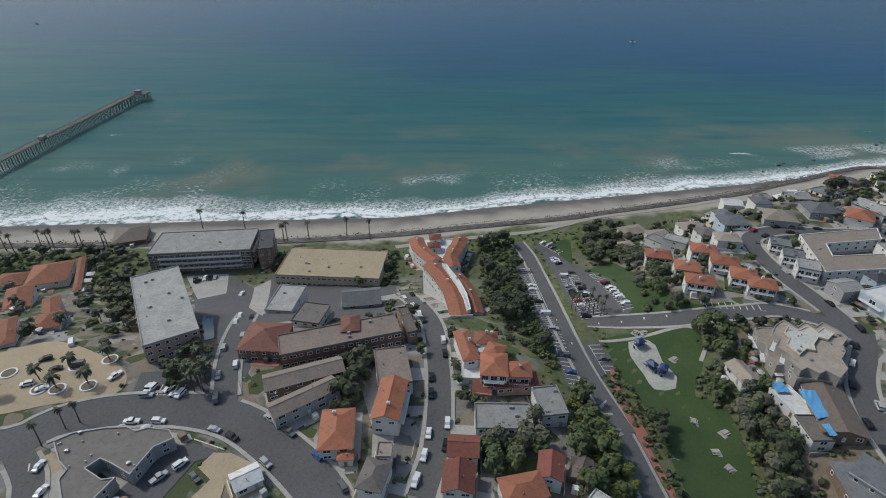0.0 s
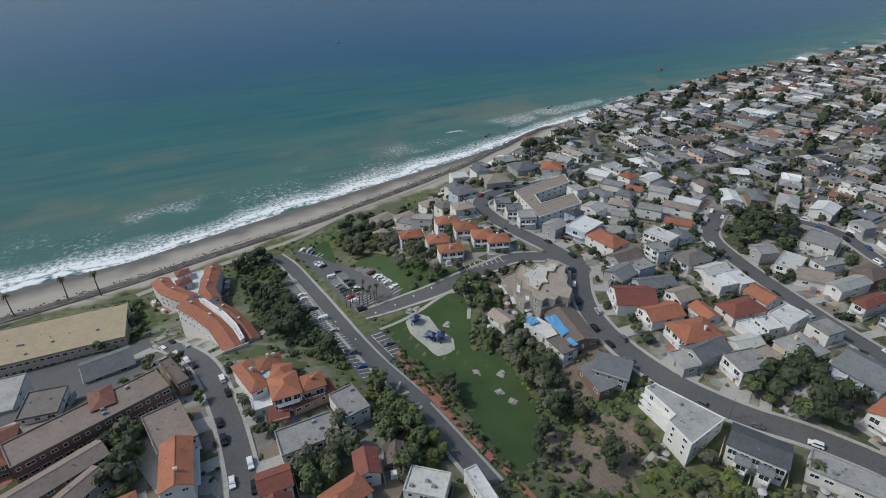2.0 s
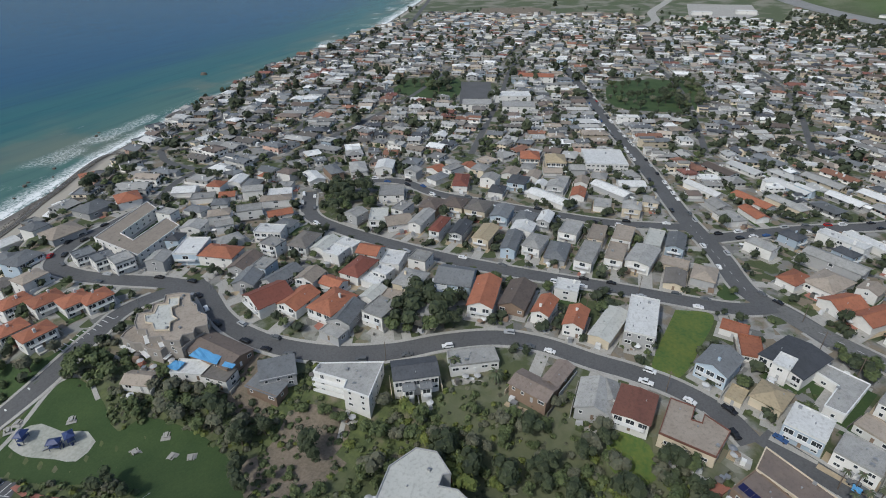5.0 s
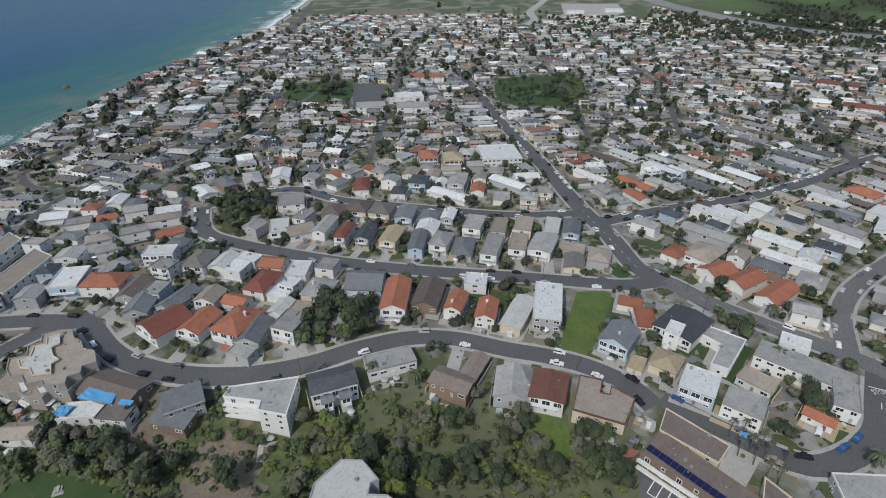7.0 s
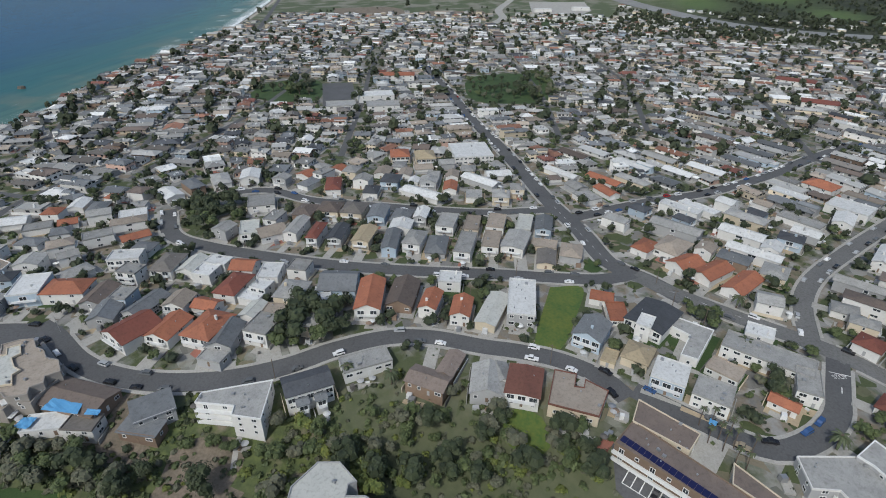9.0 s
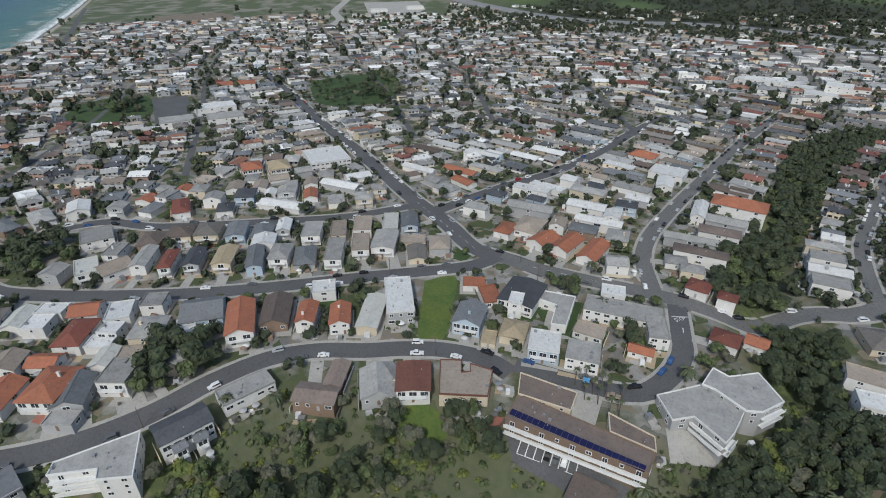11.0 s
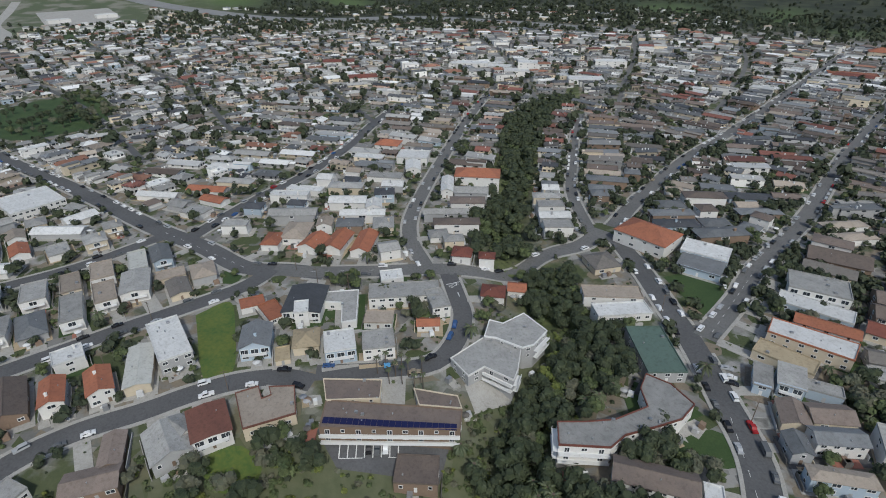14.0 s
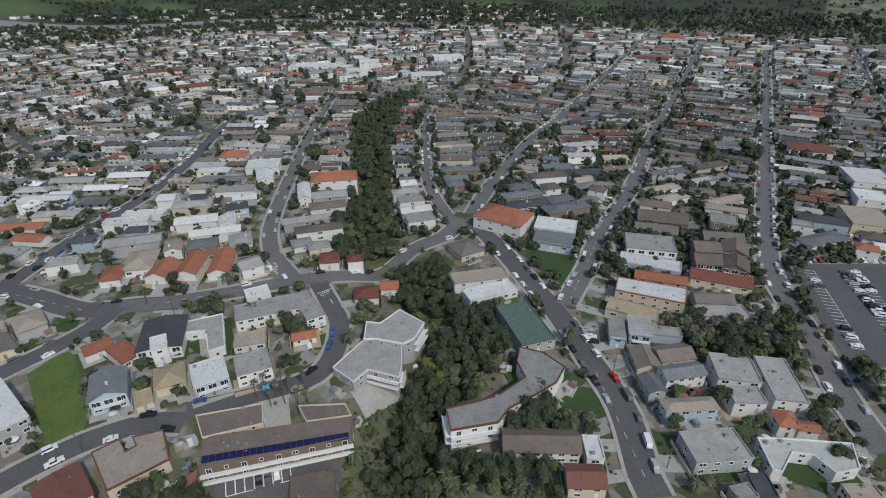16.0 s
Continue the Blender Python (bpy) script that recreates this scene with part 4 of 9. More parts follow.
class Heap:
    """Many small solids gathered in one mesh by material."""

    def __init__(self):
        self.by = {}

    def get(self, mat):
        return self.by.setdefault(mat, Shape())

    def place(self, mat, sh, x, y, z, rot, k=1.0, lift=0.0):
        c, s = math.cos(radians(rot)), math.sin(radians(rot))
        t = self.get(mat)
        i = len(t.v)
        t.v += [(x + k * (c * a - s * b), y + k * (s * a + c * b), z + lift + k * e) for a, b, e in sh.v]
        t.f += [tuple(i + q for q in f) for f in sh.f]

    def build(self, name, **tags):
        allv, allf, allk, mats = [], [], [], []
        for k, (mat, sh) in enumerate(self.by.items()):
            i = len(allv)
            allv += sh.v
            allf += [tuple(i + q for q in f) for f in sh.f]
            allk += [k] * len(sh.f)
            mats.append(mat)
        me = bpy.data.meshes.new(name)
        me.from_pydata(allv, [], allf)
        for mat in mats:
            me.materials.append(M(mat))
        me.polygons.foreach_set("material_index", allk)
        me.update()
        return tagged(new(name, me), kind="stuff", **tags)


WOODS = Heap()
LITE = {}
for _i, (_k, _m, _rx, _rz, _n, _lf, _h) in enumerate((("green", "leaf", 3.8, 2.6, 140, 0.58, 4.2), ("dark", "leaf_dark", 4.8, 3.8, 150, 0.66, 6.0), ("olive", "leaf_grey", 3.8, 2.8, 140, 0.56, 4.4), ("bush", "leaf", 2.1, 1.3, 90, 0.4, 1.2),
                                                        ("grey", "leaf_grey", 2.5, 1.3, 110, 0.42, 1.1), ("bright", "leaf_bright", 2.0, 0.9, 110, 0.42, 0.6), ("lime", "leaf_bright", 3.9, 2.8, 180, 0.5, 4.4))):
    for _j in range(3):
        _sh = crown_shape(random.Random(500 + 10 * _i + _j), _rx, _rz, _n, _lf)
        LITE[_k + str(_j)] = (_sh, "wood_" + _m, _h)
        LITE["far_" + _k + str(_j)] = (crown_shape(random.Random(500 + 10 * _i + _j), _rx, _rz, int(_n * 0.4), _lf * 1.45), "wood_" + _m, _h)
        if "wood_" + _m not in MATS:
            _src = [q for q in MATS[_m].node_tree.nodes if q.bl_idname == "ShaderNodeMix"][0]
            define("wood_" + _m, tuple(_src.inputs[6].default_value)[:3], tuple(_src.inputs[7].default_value)[:3], grain=2.6, coarse=0.3, amount=1.0, rough=0.75, per_island=0.22, stain=0, bump=0)
LEFT = {"tree": 116, "shrub": 110, "palm_tree": 110}


def tree(key, x, y, size=1.0, rot=None, lift=0.0):
    """A tree of its own; once the stock of single trees is used up, a crown in the joined woods."""
    crown, trunk, height, label, name = TREES[key]
    rot = rot if rot is not None else (x * 37.3 + y * 91.7) % 360
    LEFT[name] -= 1
    if LEFT[name] < 0 and key in LITE:
        sh, mat, h = LITE[key]
        if math.hypot(x, y) > 330 and "far_" + key in LITE:
            sh = LITE["far_" + key][0]
        WOODS.place(mat, sh, x, y, gz(x, y), rot, size, h * size)
        return None
    root = thing(name, x, y, gz(x, y), rot, label=label, category="palm tree" if name == "palm_tree" else name, group=name + "s of the town")
    root.scale = (size, size, size * (0.9 + 0.2 * ((x * 3.1 + y) % 1)))
    palm = name == "palm_tree"
    part("trunk", trunk, root)
    part("crown", crown, root, "", None if palm else pose(0, 0, height))
    return root


# ---- cars ----


def car_body(profile, width, narrow):
    sh = Shape()
    n = len(profile)
    rows = []
    for s in (-1, -0.94, 0.94, 1):
        edge = abs(s) == 1
        rows.append([(x * (0.985 if edge else 1), s * width / 2 * (narrow if z > 0.98 else 1), z - (0.04 if edge and z > 0.6 else 0)) for x, z in profile])
    i = 0
    sh.v = [p for r in rows for p in r]
    for a in range(3):
        for b in range(n):
            c = (b + 1) % n
            sh.f.append((a * n + b, a * n + c, (a + 1) * n + c, (a + 1) * n + b))
            sh.k.append(0)
    sh.f += [tuple(range(n - 1, -1, -1)), tuple(range(3 * n, 4 * n))]
    sh.k += [0, 0]
    return sh


def car_glass(x0, x1, x2, x3, z0, z1, width, narrow):
    sh = Shape()
    a, b = width / 2 * (narrow + 0.035), width / 2 * (narrow + 0.012)
    lo = [(x0, -a, z0), (x1, -a, z0), (x1, a, z0), (x0, a, z0)]
    hi = [(x2, -b, z1), (x3, -b, z1), (x3, b, z1), (x2, b, z1)]
    sh.solid(lo, hi, 0, True)
    return sh


_wh = Shape()
_wh.tube((0, -0.11, 0), (0, 0.11, 0), 0.33, 0.33, 12)
WHEEL = _wh.mesh("wheel", "rubber")
PROFILES = {
    "sedan": ([(-2.2, 0.3), (2.15, 0.3), (2.25, 0.55), (2.15, 0.8), (1.0, 0.95), (0.35, 1.42), (-0.8, 1.42), (-1.5, 1.0), (-2.15, 0.95), (-2.25, 0.6)], 1.8, 0.8, (-1.52, 0.98, -0.85, 0.38, 0.98, 1.36), (-1.35, 1.38)),
    "suv": ([(-2.25, 0.35), (2.2, 0.35), (2.3, 0.65), (2.2, 0.98), (1.15, 1.05), (0.55, 1.72), (-1.9, 1.72), (-2.2, 1.1), (-2.3, 0.65)], 1.9, 0.84, (-2.18, 1.13, -1.98, 0.58, 1.06, 1.62), (-1.38, 1.42)),
    "pickup": ([(-2.7, 0.4), (2.5, 0.4), (2.6, 0.7), (2.5, 1.02), (1.35, 1.1), (0.75, 1.78), (-0.6, 1.78), (-0.85, 1.1), (-2.7, 1.05)], 1.95, 0.85, (-0.88, 1.33, -0.66, 0.78, 1.1, 1.68), (-1.75, 1.6)),
    "van": ([(-2.6, 0.35), (2.4, 0.35), (2.55, 0.8), (2.4, 1.15), (1.7, 2.1), (-2.55, 2.15), (-2.6, 0.8)], 2.0, 0.9, (0.9, 2.28, 0.95, 1.78, 1.25, 1.95), (-1.6, 1.6)),
}
CARS = {}
PAINT = {"white": "white", "silver": "silver", "black": "black", "grey": "dark grey", "red": "red", "blue": "blue", "tan": "tan", "yellow": "yellow-green"}


def car(x, y, rot, kind="sedan", paint="white", z=None):
    prof, width, narrow, gl, ax = PROFILES[kind]
    if (kind, paint) not in CARS:
        CARS[kind, paint] = (car_body(prof, width, narrow).mesh("body", "car_" + paint), car_glass(*gl, width, narrow).mesh("glass", "glass_dark"))
    body, glass = CARS[kind, paint]
    root = thing("car" if kind != "van" else "van", x, y, gz(x, y) + 0.19 if z is None else z, rot, label=f"parked {PAINT[paint]} {kind} on the asphalt", category="car" if kind != "van" else "van", group="parked cars")
    part("body", body, root)
    part("glass", glass, root, "dark tinted window glass")
    for a in ax:
        for s in (-1, 1):
            part("wheel", WHEEL, root, "", pose(a, s * (width / 2 - 0.1), 0.33))
    return root


PAINTS = ["white"] * 14 + ["silver"] * 8 + ["black"] * 10 + ["grey"] * 9 + ["red", "blue", "tan"]
KINDS = ["sedan"] * 5 + ["suv"] * 5 + ["pickup"] * 2 + ["van"]


def any_car(rnd, x, y, rot):
    return car(x, y, rot + (180 if rnd.random() < 0.5 else 0), rnd.choice(KINDS), rnd.choice(PAINTS))


# ---- poles and small things ----


def utility_pole(x, y, rot, h=9.5):
    root = thing("utility_pole", x, y, gz(x, y), rot, label="brown wooden utility pole with crossarm", category="utility pole", group="utility poles")
    sh = Shape()
    sh.tube((0, 0, -0.5), (0, 0, h), 0.16, 0.11, 8)
    part("pole", sh.mesh("pole", "pole_wood"), root)
    sh = Shape()
    sh.box(0, 0, h - 0.9, h - 0.75, 2.4, 0.12)
    for q in (-1.1, -0.5, 0.5, 1.1):
        sh.tube((q, 0, h - 0.75), (q, 0, h - 0.5), 0.05, 0.04, 6)
    part("crossarm", sh.mesh("crossarm", "pole_wood"), root)
    return root


def street_lamp(x, y, rot, h=7.5):
    root = thing("street_lamp", x, y, gz(x, y), rot, label="slim grey metal street lamp", category="street lamp", group="street lamps")
    sh = Shape()
    sh.tube((0, 0, -0.3), (0, 0, h), 0.1, 0.06, 8)
    sh.tube((0, 0, h), (1.6, 0, h + 0.3), 0.05, 0.04, 6)
    part("pole", sh.mesh("pole", "metal_grey"), root)
    sh = Shape()
    sh.box(1.8, 0, h + 0.22, h + 0.36, 0.7, 0.25, taper=0.8)
    part("lamp_head", sh.mesh("lamp_head", "metal_grey"), root)
    return root


# ---- the nearer buildings ----
house(-115.2, 180.7, 19.5, 53.6, 31, 14.265, 'flat', 'grey', 'pink', 32.5, name='apartment_building', balcony='N', vents=9, gap=4.2)
house(-142.6, 281.9, 57.7, 26.2, 6, 13.33, 'flat', 'grey', 'brown', 5.8, name='apartment_building', balcony='SW', vents=7, gap=4.2)
house(-106.5, 283.6, 8.5, 23.8, 13, 13.82, 'flat', 'dark', 'brown', 5.8, name='apartment_building', vents=1, gap=4.2)
house(-63.7, 267.0, 58.8, 30.8, -4, 7.26, 'flat', 'tan', 'cream', 6.0, name='apartment_building', vents=10, gap=4.2)
house(-75.5, 212.9, 12.9, 21.1, -6, 5.675, 'flat', 'grey', 'white', 20.6, vents=3, gap=9.5)
house(-57.0, 188.2, 12.5, 13.6, -11, 4.89, 'flat', 'taupe', 'white', 30.9, vents=2, gap=5.2)
house(-39.8, 216.3, 17.9, 14.0, 9, 4.905, 'gable', 'slate', 'grey', 19.9, gap=9.5)
house(-68.2, 162.7, 16.0, 16.4, -3, 5.72, 'hip', 'rust', 'brown', 37.8, gap=5.2)
house(-39.3, 162.0, 45.2, 11.9, 18, 7.2, 'flat', 'mocha', 'rust', 38.2, name='apartment_building', vents=5, gap=4.2)
house(-36.1, 167.7, 6.5, 9.5, 7, 8.815, 'hip', 'rust', 'brown', 37.2, gap=5.2)
house(-14.2, 172.5, 3.8, 16.6, 17, 7.23, 'flat', 'brown', 'brown', 37.1, gap=5.2)
house(-48.5, 141.5, 26.6, 8.0, 22, 5.645, 'gable', 'mocha', 'brown', 39.0, gap=6)
house(-46.1, 130.5, 22.6, 6.8, 36, 5.66, 'gable', 'mocha', 'grey', 39.0, gap=6)
house(-17.9, 145.2, 11.6, 18.9, 11, 5.675, 'flat', 'mocha', 'white', 39.0, vents=3, gap=5.2)
house(-17.2, 127.7, 8.4, 17.3, -6, 7.29, 'gable', 'terracotta', 'white', 39.0, balcony='W', chimney=1, gap=5.2)
house(-32.9, 117.4, 9.9, 15.4, 5, 4.905, 'hip', 'terracotta', 'white', 39.0, chimney=1, gap=5.2)
house(-29.0, 108.8, 4.2, 3.1, 4, 3.32, 'hip', 'terracotta', 'white', 39.0, gap=5.2)
house(-19.4, 100.3, 7.0, 9.9, -13, 5.6, 'hip', 'taupe', 'white', 39.0, gap=5.2)
house(-17.2, 108.2, 4.3, 5.2, -1, 6.415, 'flat', 'beige', 'white', 39.0, vents=1, gap=5.2)
house(-56.4, 101.3, 7.4, 6.3, 33, 3.23, 'gable', 'white', 'white', 39.0, gap=5.2)
house(-224.3, 259.5, 20.4, 23.2, 21, 4.845, 'hip', 'rust2', 'white', 6.0, gap=11)
house(-208.1, 260.5, 3.3, 39.5, 26, 4.06, 'hip', 'rust2', 'white', 6.0, gap=11)
house(-242.4, 253.4, 15.1, 13.6, 10, 4.075, 'hip', 'rust2', 'white', 6.2, gap=11)
house(-169.0, 184.7, 9.5, 11.7, 22, 4.09, 'hip', 'rust2', 'white', 30.1, gap=9.5)
house(-218.2, 227.3, 11.6, 23.0, 29, 4.105, 'hip', 'rust2', 'white', 12.1, gap=9.5)
house(-179.1, 199.2, 6.6, 26.8, 32, 4.12, 'hip', 'rust2', 'white', 24.0, gap=9.5)
house(-176.5, 172.8, 4.9, 19.8, 32, 4, 'hip', 'rust2', 'white', 34.0, gap=9.5)
house(-207.0, 314.5, 19.8, 21.0, 19, 4.015, 'hip', 'brown', 'brown', 2.2, gap=11)
house(6.2, 110.3, 8.7, 7.5, -4, 5.675, 'gable', 'red', 'white', 39.0, gap=5.2)
house(4.5, 99.5, 8.4, 9.6, -4, 5.69, 'gable', 'red', 'white', 39.0, gap=5.2)
house(31.2, 103.4, 6.7, 8.7, -13, 5.705, 'gable', 'red', 'white', 38.7, gap=5.2)
house(22.3, 96.3, 12.0, 7.7, 12, 5.72, 'hip', 'terracotta', 'white', 38.9, gap=5.2)
house(40.8, 105.0, 5.6, 5.3, -14, 3.2, 'shed', 'brown', 'white', 38.2, gap=5.2)
house(35.4, 129.6, 8.6, 12.6, 8, 5.72, 'flat', 'grey', 'white', 37.8, vents=4, gap=5.2)
house(19.3, 122.1, 17.9, 10.3, -1, 5.6, 'flat', 'grey', 'white', 38.8, vents=4, gap=5.2)
house(131.2, 132.3, 12.6, 27.6, -13, 3.6, 'gable', 'brown', 'brown', 36.3, rise=1.6, gap=5.2)
house(122.2, 131.9, 21.3, 7.6, -78, 2.895, 'flat', 'white', 'white', 34.4, vents=0, gap=5.2)
house(120.9, 122.9, 10.6, 7.1, -90, 4.83, 'flat', 'taupe', 'white', 33.5, vents=0, gap=5.2)
house(111.4, 150.9, 10.2, 6.8, -81, 3.245, 'gable', 'beige', 'white', 33.6, gap=5.2)
house(44.1, 89.7, 11.7, 8.5, -42, 4.86, 'flat', 'pale', 'white', 38.3, vents=3, gap=5.2)
house(57.1, 81.5, 3.9, 13.4, -2, 5.675, 'flat', 'white', 'white', 37.1, balcony='S', vents=2, gap=5.2)
house(40.7, 104.5, 5.8, 7.6, -27, 3.29, 'gable', 'brown', 'brown', 38.2, gap=5.2)
house(1372.6, -173.4, 40.0, 20.0, -85, 6.415, 'flat', 'white', 'white', 43.1, name='shop_building', vents=0, gap=40)
house(1397.3, -264.9, 40.0, 20.0, -90, 6.43, 'flat', 'white', 'white', 44.9, name='shop_building', vents=0, gap=40)
house(1331.4, 55.3, 40.0, 20.0, -82, 4.045, 'flat', 'beige', 'white', 41.0, name='shop_building', vents=0, gap=40)
house(1176.3, -253.4, 40.0, 20.0, -91, 4.86, 'flat', 'white', 'white', 39.1, name='shop_building', vents=0, gap=40)
house(149.0, -15.2, 8.0, 9.3, -74, 3.29, 'gable', 'grey', 'white', 37.1, gap=5.2)
house(128.3, 103.2, 12.7, 10.3, -55, 4.905, 'shed', 'slate', 'grey', 34.1, rise=0.8, gap=5.2)
house(121.6, 103.9, 13.4, 6.4, -97, 4.12, 'shed', 'slate', 'brown', 32.4, rise=0.5, gap=5.2)
house(153.5, 34.7, 18.3, 8.9, -64, 4.045, 'flat', 'grey', 'white', 36.8, vents=6, gap=5.2)
house(201.0, 54.2, 16.1, 15.8, -89, 5.675, 'gable', 'slate', 'blue', 39.0, balcony='S', gap=9.5)
house(190.5, 38.6, 10.5, 23.0, -88, 6.49, 'gable', 'terracotta', 'white', 39.0, balcony='S', gap=5.2)
house(195.7, 25.0, 11.3, 20.6, -96, 4.105, 'gable', 'brown', 'brown', 39.0, gap=5.2)
house(188.8, 12.4, 7.2, 13.8, -101, 5.72, 'gable', 'terracotta', 'white', 38.9, chimney=1, gap=5.2)
house(184.6, -0.8, 7.9, 13.8, -97, 5.6, 'gable', 'terracotta', 'white', 38.9, chimney=1, gap=5.2)
house(171.1, -52.3, 11.0, 13.9, -120, 6.445, 'gable', 'slate', 'blue', 38.9, balcony='S', chimney=1, gap=5.2)
house(198.2, -62.1, 10.0, 7.0, -106, 3.26, 'flat', 'terracotta', 'white', 39.0, vents=0, gap=9.5)
house(187.7, -66.3, 7.7, 13.2, -93, 2.875, 'flat', 'terracotta', 'white', 39.0, vents=0, gap=5.2)
house(159.5, -57.1, 5.3, 7.8, -116, 2.4, 'flat', 'tan', 'cream', 38.9, vents=0, gap=5.2)
house(147.7, -75.2, 11.5, 12.2, -118, 6.415, 'flat', 'white', 'blue', 38.9, balcony='S', vents=3, gap=5.2)
house(139.6, -87.3, 12.0, 11.3, -122, 5.63, 'flat', 'grey', 'white', 38.9, vents=3, gap=5.2)
house(160.1, -115.2, 30.5, 11.2, -125, 5.645, 'flat', 'grey', 'white', 39.0, vents=8, gap=5.2)
house(145.8, -122.1, 7.7, 14.3, -115, 5.66, 'flat', 'grey', 'white', 39.0, vents=1, gap=5.2)
house(153.6, -97.3, 11.5, 8.3, -132, 3.275, 'flat', 'beige', 'white', 39.0, vents=0, gap=5.2)
house(137.9, -110.6, 8.8, 5.1, -129, 3.29, 'gable', 'terracotta', 'white', 39.0, gap=5.2)
house(145.7, -10.9, 11.8, 14.9, -95, 4, 'gable', 'grey', 'grey', 36.4, gap=5.2)
house(90.0, -66.7, 13.4, 10.3, -134, 4.075, 'flat', 'brown', 'brown', 30.4, vents=1, gap=5.2)
house(136.7, -147.1, 10.1, 9.2, -140, 4.015, 'hip', 'red', 'white', 37.9, gap=9.5)
house(135.2, -161.3, 7.9, 7.2, -140, 4.03, 'gable', 'terracotta', 'white', 34.7, gap=9.5)
house(244.9, -94.0, 8.7, 13.5, -134, 4.045, 'hip', 'terracotta', 'white', 39.0, gap=9.5)
house(245.4, -107.8, 13.4, 18.7, -134, 4.06, 'hip', 'beige', 'white', 39.0, gap=9.5)
house(228.6, -108.7, 10.9, 14.6, -149, 4.075, 'gable', 'terracotta', 'white', 39.0, gap=9.5)
house(221.7, -118.9, 9.8, 18.8, -144, 4.09, 'gable', 'terracotta', 'white', 39.0, gap=9.5)
house(211.3, -128.4, 9.5, 21.4, -138, 4.105, 'gable', 'terracotta', 'white', 39.0, gap=9.5)
house(237.2, -55.1, 10.0, 13.6, -103, 4.12, 'hip', 'beige', 'grey', 39.0, gap=9.5)
house(170.4, -159.3, 9.2, 9.7, -140, 4, 'hip', 'red', 'white', 39.0, gap=9.5)
house(160.4, -166.6, 7.4, 6.1, -137, 4.015, 'hip', 'red', 'white', 38.4, gap=9.5)
house(100.8, -184.4, 25.3, 8.9, -134, 4.83, 'flat', 'beige', 'white', 38.5, vents=1, gap=9.5)
house(91.1, -177.3, 23.1, 8.7, -125, 4.045, 'flat', 'white', 'white', 38.7, vents=1, gap=5.2)
house(67.7, -163.2, 14.0, 26.3, -130, 4.86, 'flat', 'green', 'grey', 39.0, vents=2, gap=5.2)
house(37.7, -112.2, 22.8, 8.7, -148, 4.905, 'gable', 'brown', 'white', 38.9, gap=5.2)
house(23.4, -118.2, 5.1, 8.6, -149, 4.92, 'flat', 'white', 'white', 39.0, vents=1, gap=5.2)
house(21.8, -107.5, 10.5, 7.6, -149, 4.8, 'gable', 'rust', 'cream', 39.0, gap=5.2)
house(8.5, -167.1, 14.9, 6.7, -136, 5.705, 'gable', 'slate', 'white', 39.0, gap=5.2)
house(15.7, -155.9, 6.0, 8.3, -138, 4.92, 'gable', 'slate', 'grey', 39.0, gap=5.2)
house(2.8, -151.7, 17.4, 5.0, -143, 5.6, 'hip', 'beige', 'blue', 39.0, gap=5.2)
house(-7.2, -138.5, 17.4, 11.3, -142, 5.615, 'flat', 'grey', 'grey', 39.0, vents=4, gap=5.2)
house(-6.8, -178.1, 14.1, 13.7, -156, 4.6, 'flat', 'grey', 'white', 40.6, vents=2, gap=5.2)
house(-20.9, -180.5, 10.4, 21.6, -156, 4.7, 'flat', 'grey', 'white', 40.6, vents=3, gap=5.2)
house(-12.1, -165.8, 10.6, 7.3, -148, 4.5, 'flat', 'grey', 'white', 40.6, vents=1, gap=5.2)
house(-24.2, -162.8, 5.9, 6.5, -154, 4.875, 'hip', 'terracotta', 'white', 39.0, gap=5.2)
house(-30.4, -163.2, 5.8, 3.5, -159, 4.89, 'gable', 'terracotta', 'white', 39.0, gap=5.2)
house(-44.1, -144.5, 9.1, 4.2, -147, 4.8, 'flat', 'beige', 'cream', 39.0, vents=2, gap=5.2)
house(-21.0, -132.3, 5.3, 7.5, -149, 4.015, 'flat', 'dark', 'grey', 39.0, vents=0, gap=5.2)
house(-16.8, -127.0, 6.0, 4.6, -134, 4.03, 'flat', 'grey', 'grey', 39.0, vents=1, gap=5.2)
house(118.4, -242.6, 27.6, 19.8, -177, 7.305, 'hip', 'terracotta', 'white', 39.0, gap=9.5)
house(189.1, 188.0, 12.3, 16.9, -74, 6.49, 'flat', 'white', 'blue', 39.0, balcony='S', vents=2, gap=9.5)
house(189.7, 171.6, 18.0, 11.9, -84, 5.705, 'hip', 'terracotta', 'white', 39.0, gap=9.5)
house(216.6, 279.6, 17.0, 15.0, -7, 4, 'hip', 'slate', 'grey', 39.0, gap=11)
house(187.0, 270.1, 17.0, 15.0, -14, 4.015, 'hip', 'beige', 'grey', 39.0, gap=9.5)
house(452.9, -527.2, 23.8, 20.0, -139, 13.375, 'flat', 'white', 'white', 39.0, name='hall', vents=1, gap=11)
house(451.7, -505.9, 30.4, 20.0, -135, 6.49, 'flat', 'white', 'white', 39.0, name='hall', vents=1, gap=11)
house(519.5, -496.3, 40.0, 20.0, -136, 7.305, 'flat', 'white', 'white', 39.0, name='shop_building', vents=3, gap=11)
house(477.0, -468.7, 25.5, 20.0, -136, 7.32, 'flat', 'grey', 'white', 39.0, name='shop_building', vents=2, gap=11)
house(649.1, -377.8, 40.0, 20.0, -125, 5.6, 'hip', 'red', 'white', 39.0, name='shop_building', rise=1.8, gap=11)
house(547.5, -349.0, 32.2, 20.0, -118, 5.615, 'hip', 'red', 'white', 39.0, name='shop_building', rise=1.8, gap=11)
house(371.4, -534.0, 39.6, 20.0, -137, 5.63, 'flat', 'white', 'white', 39.0, name='shop_building', vents=2, gap=11)
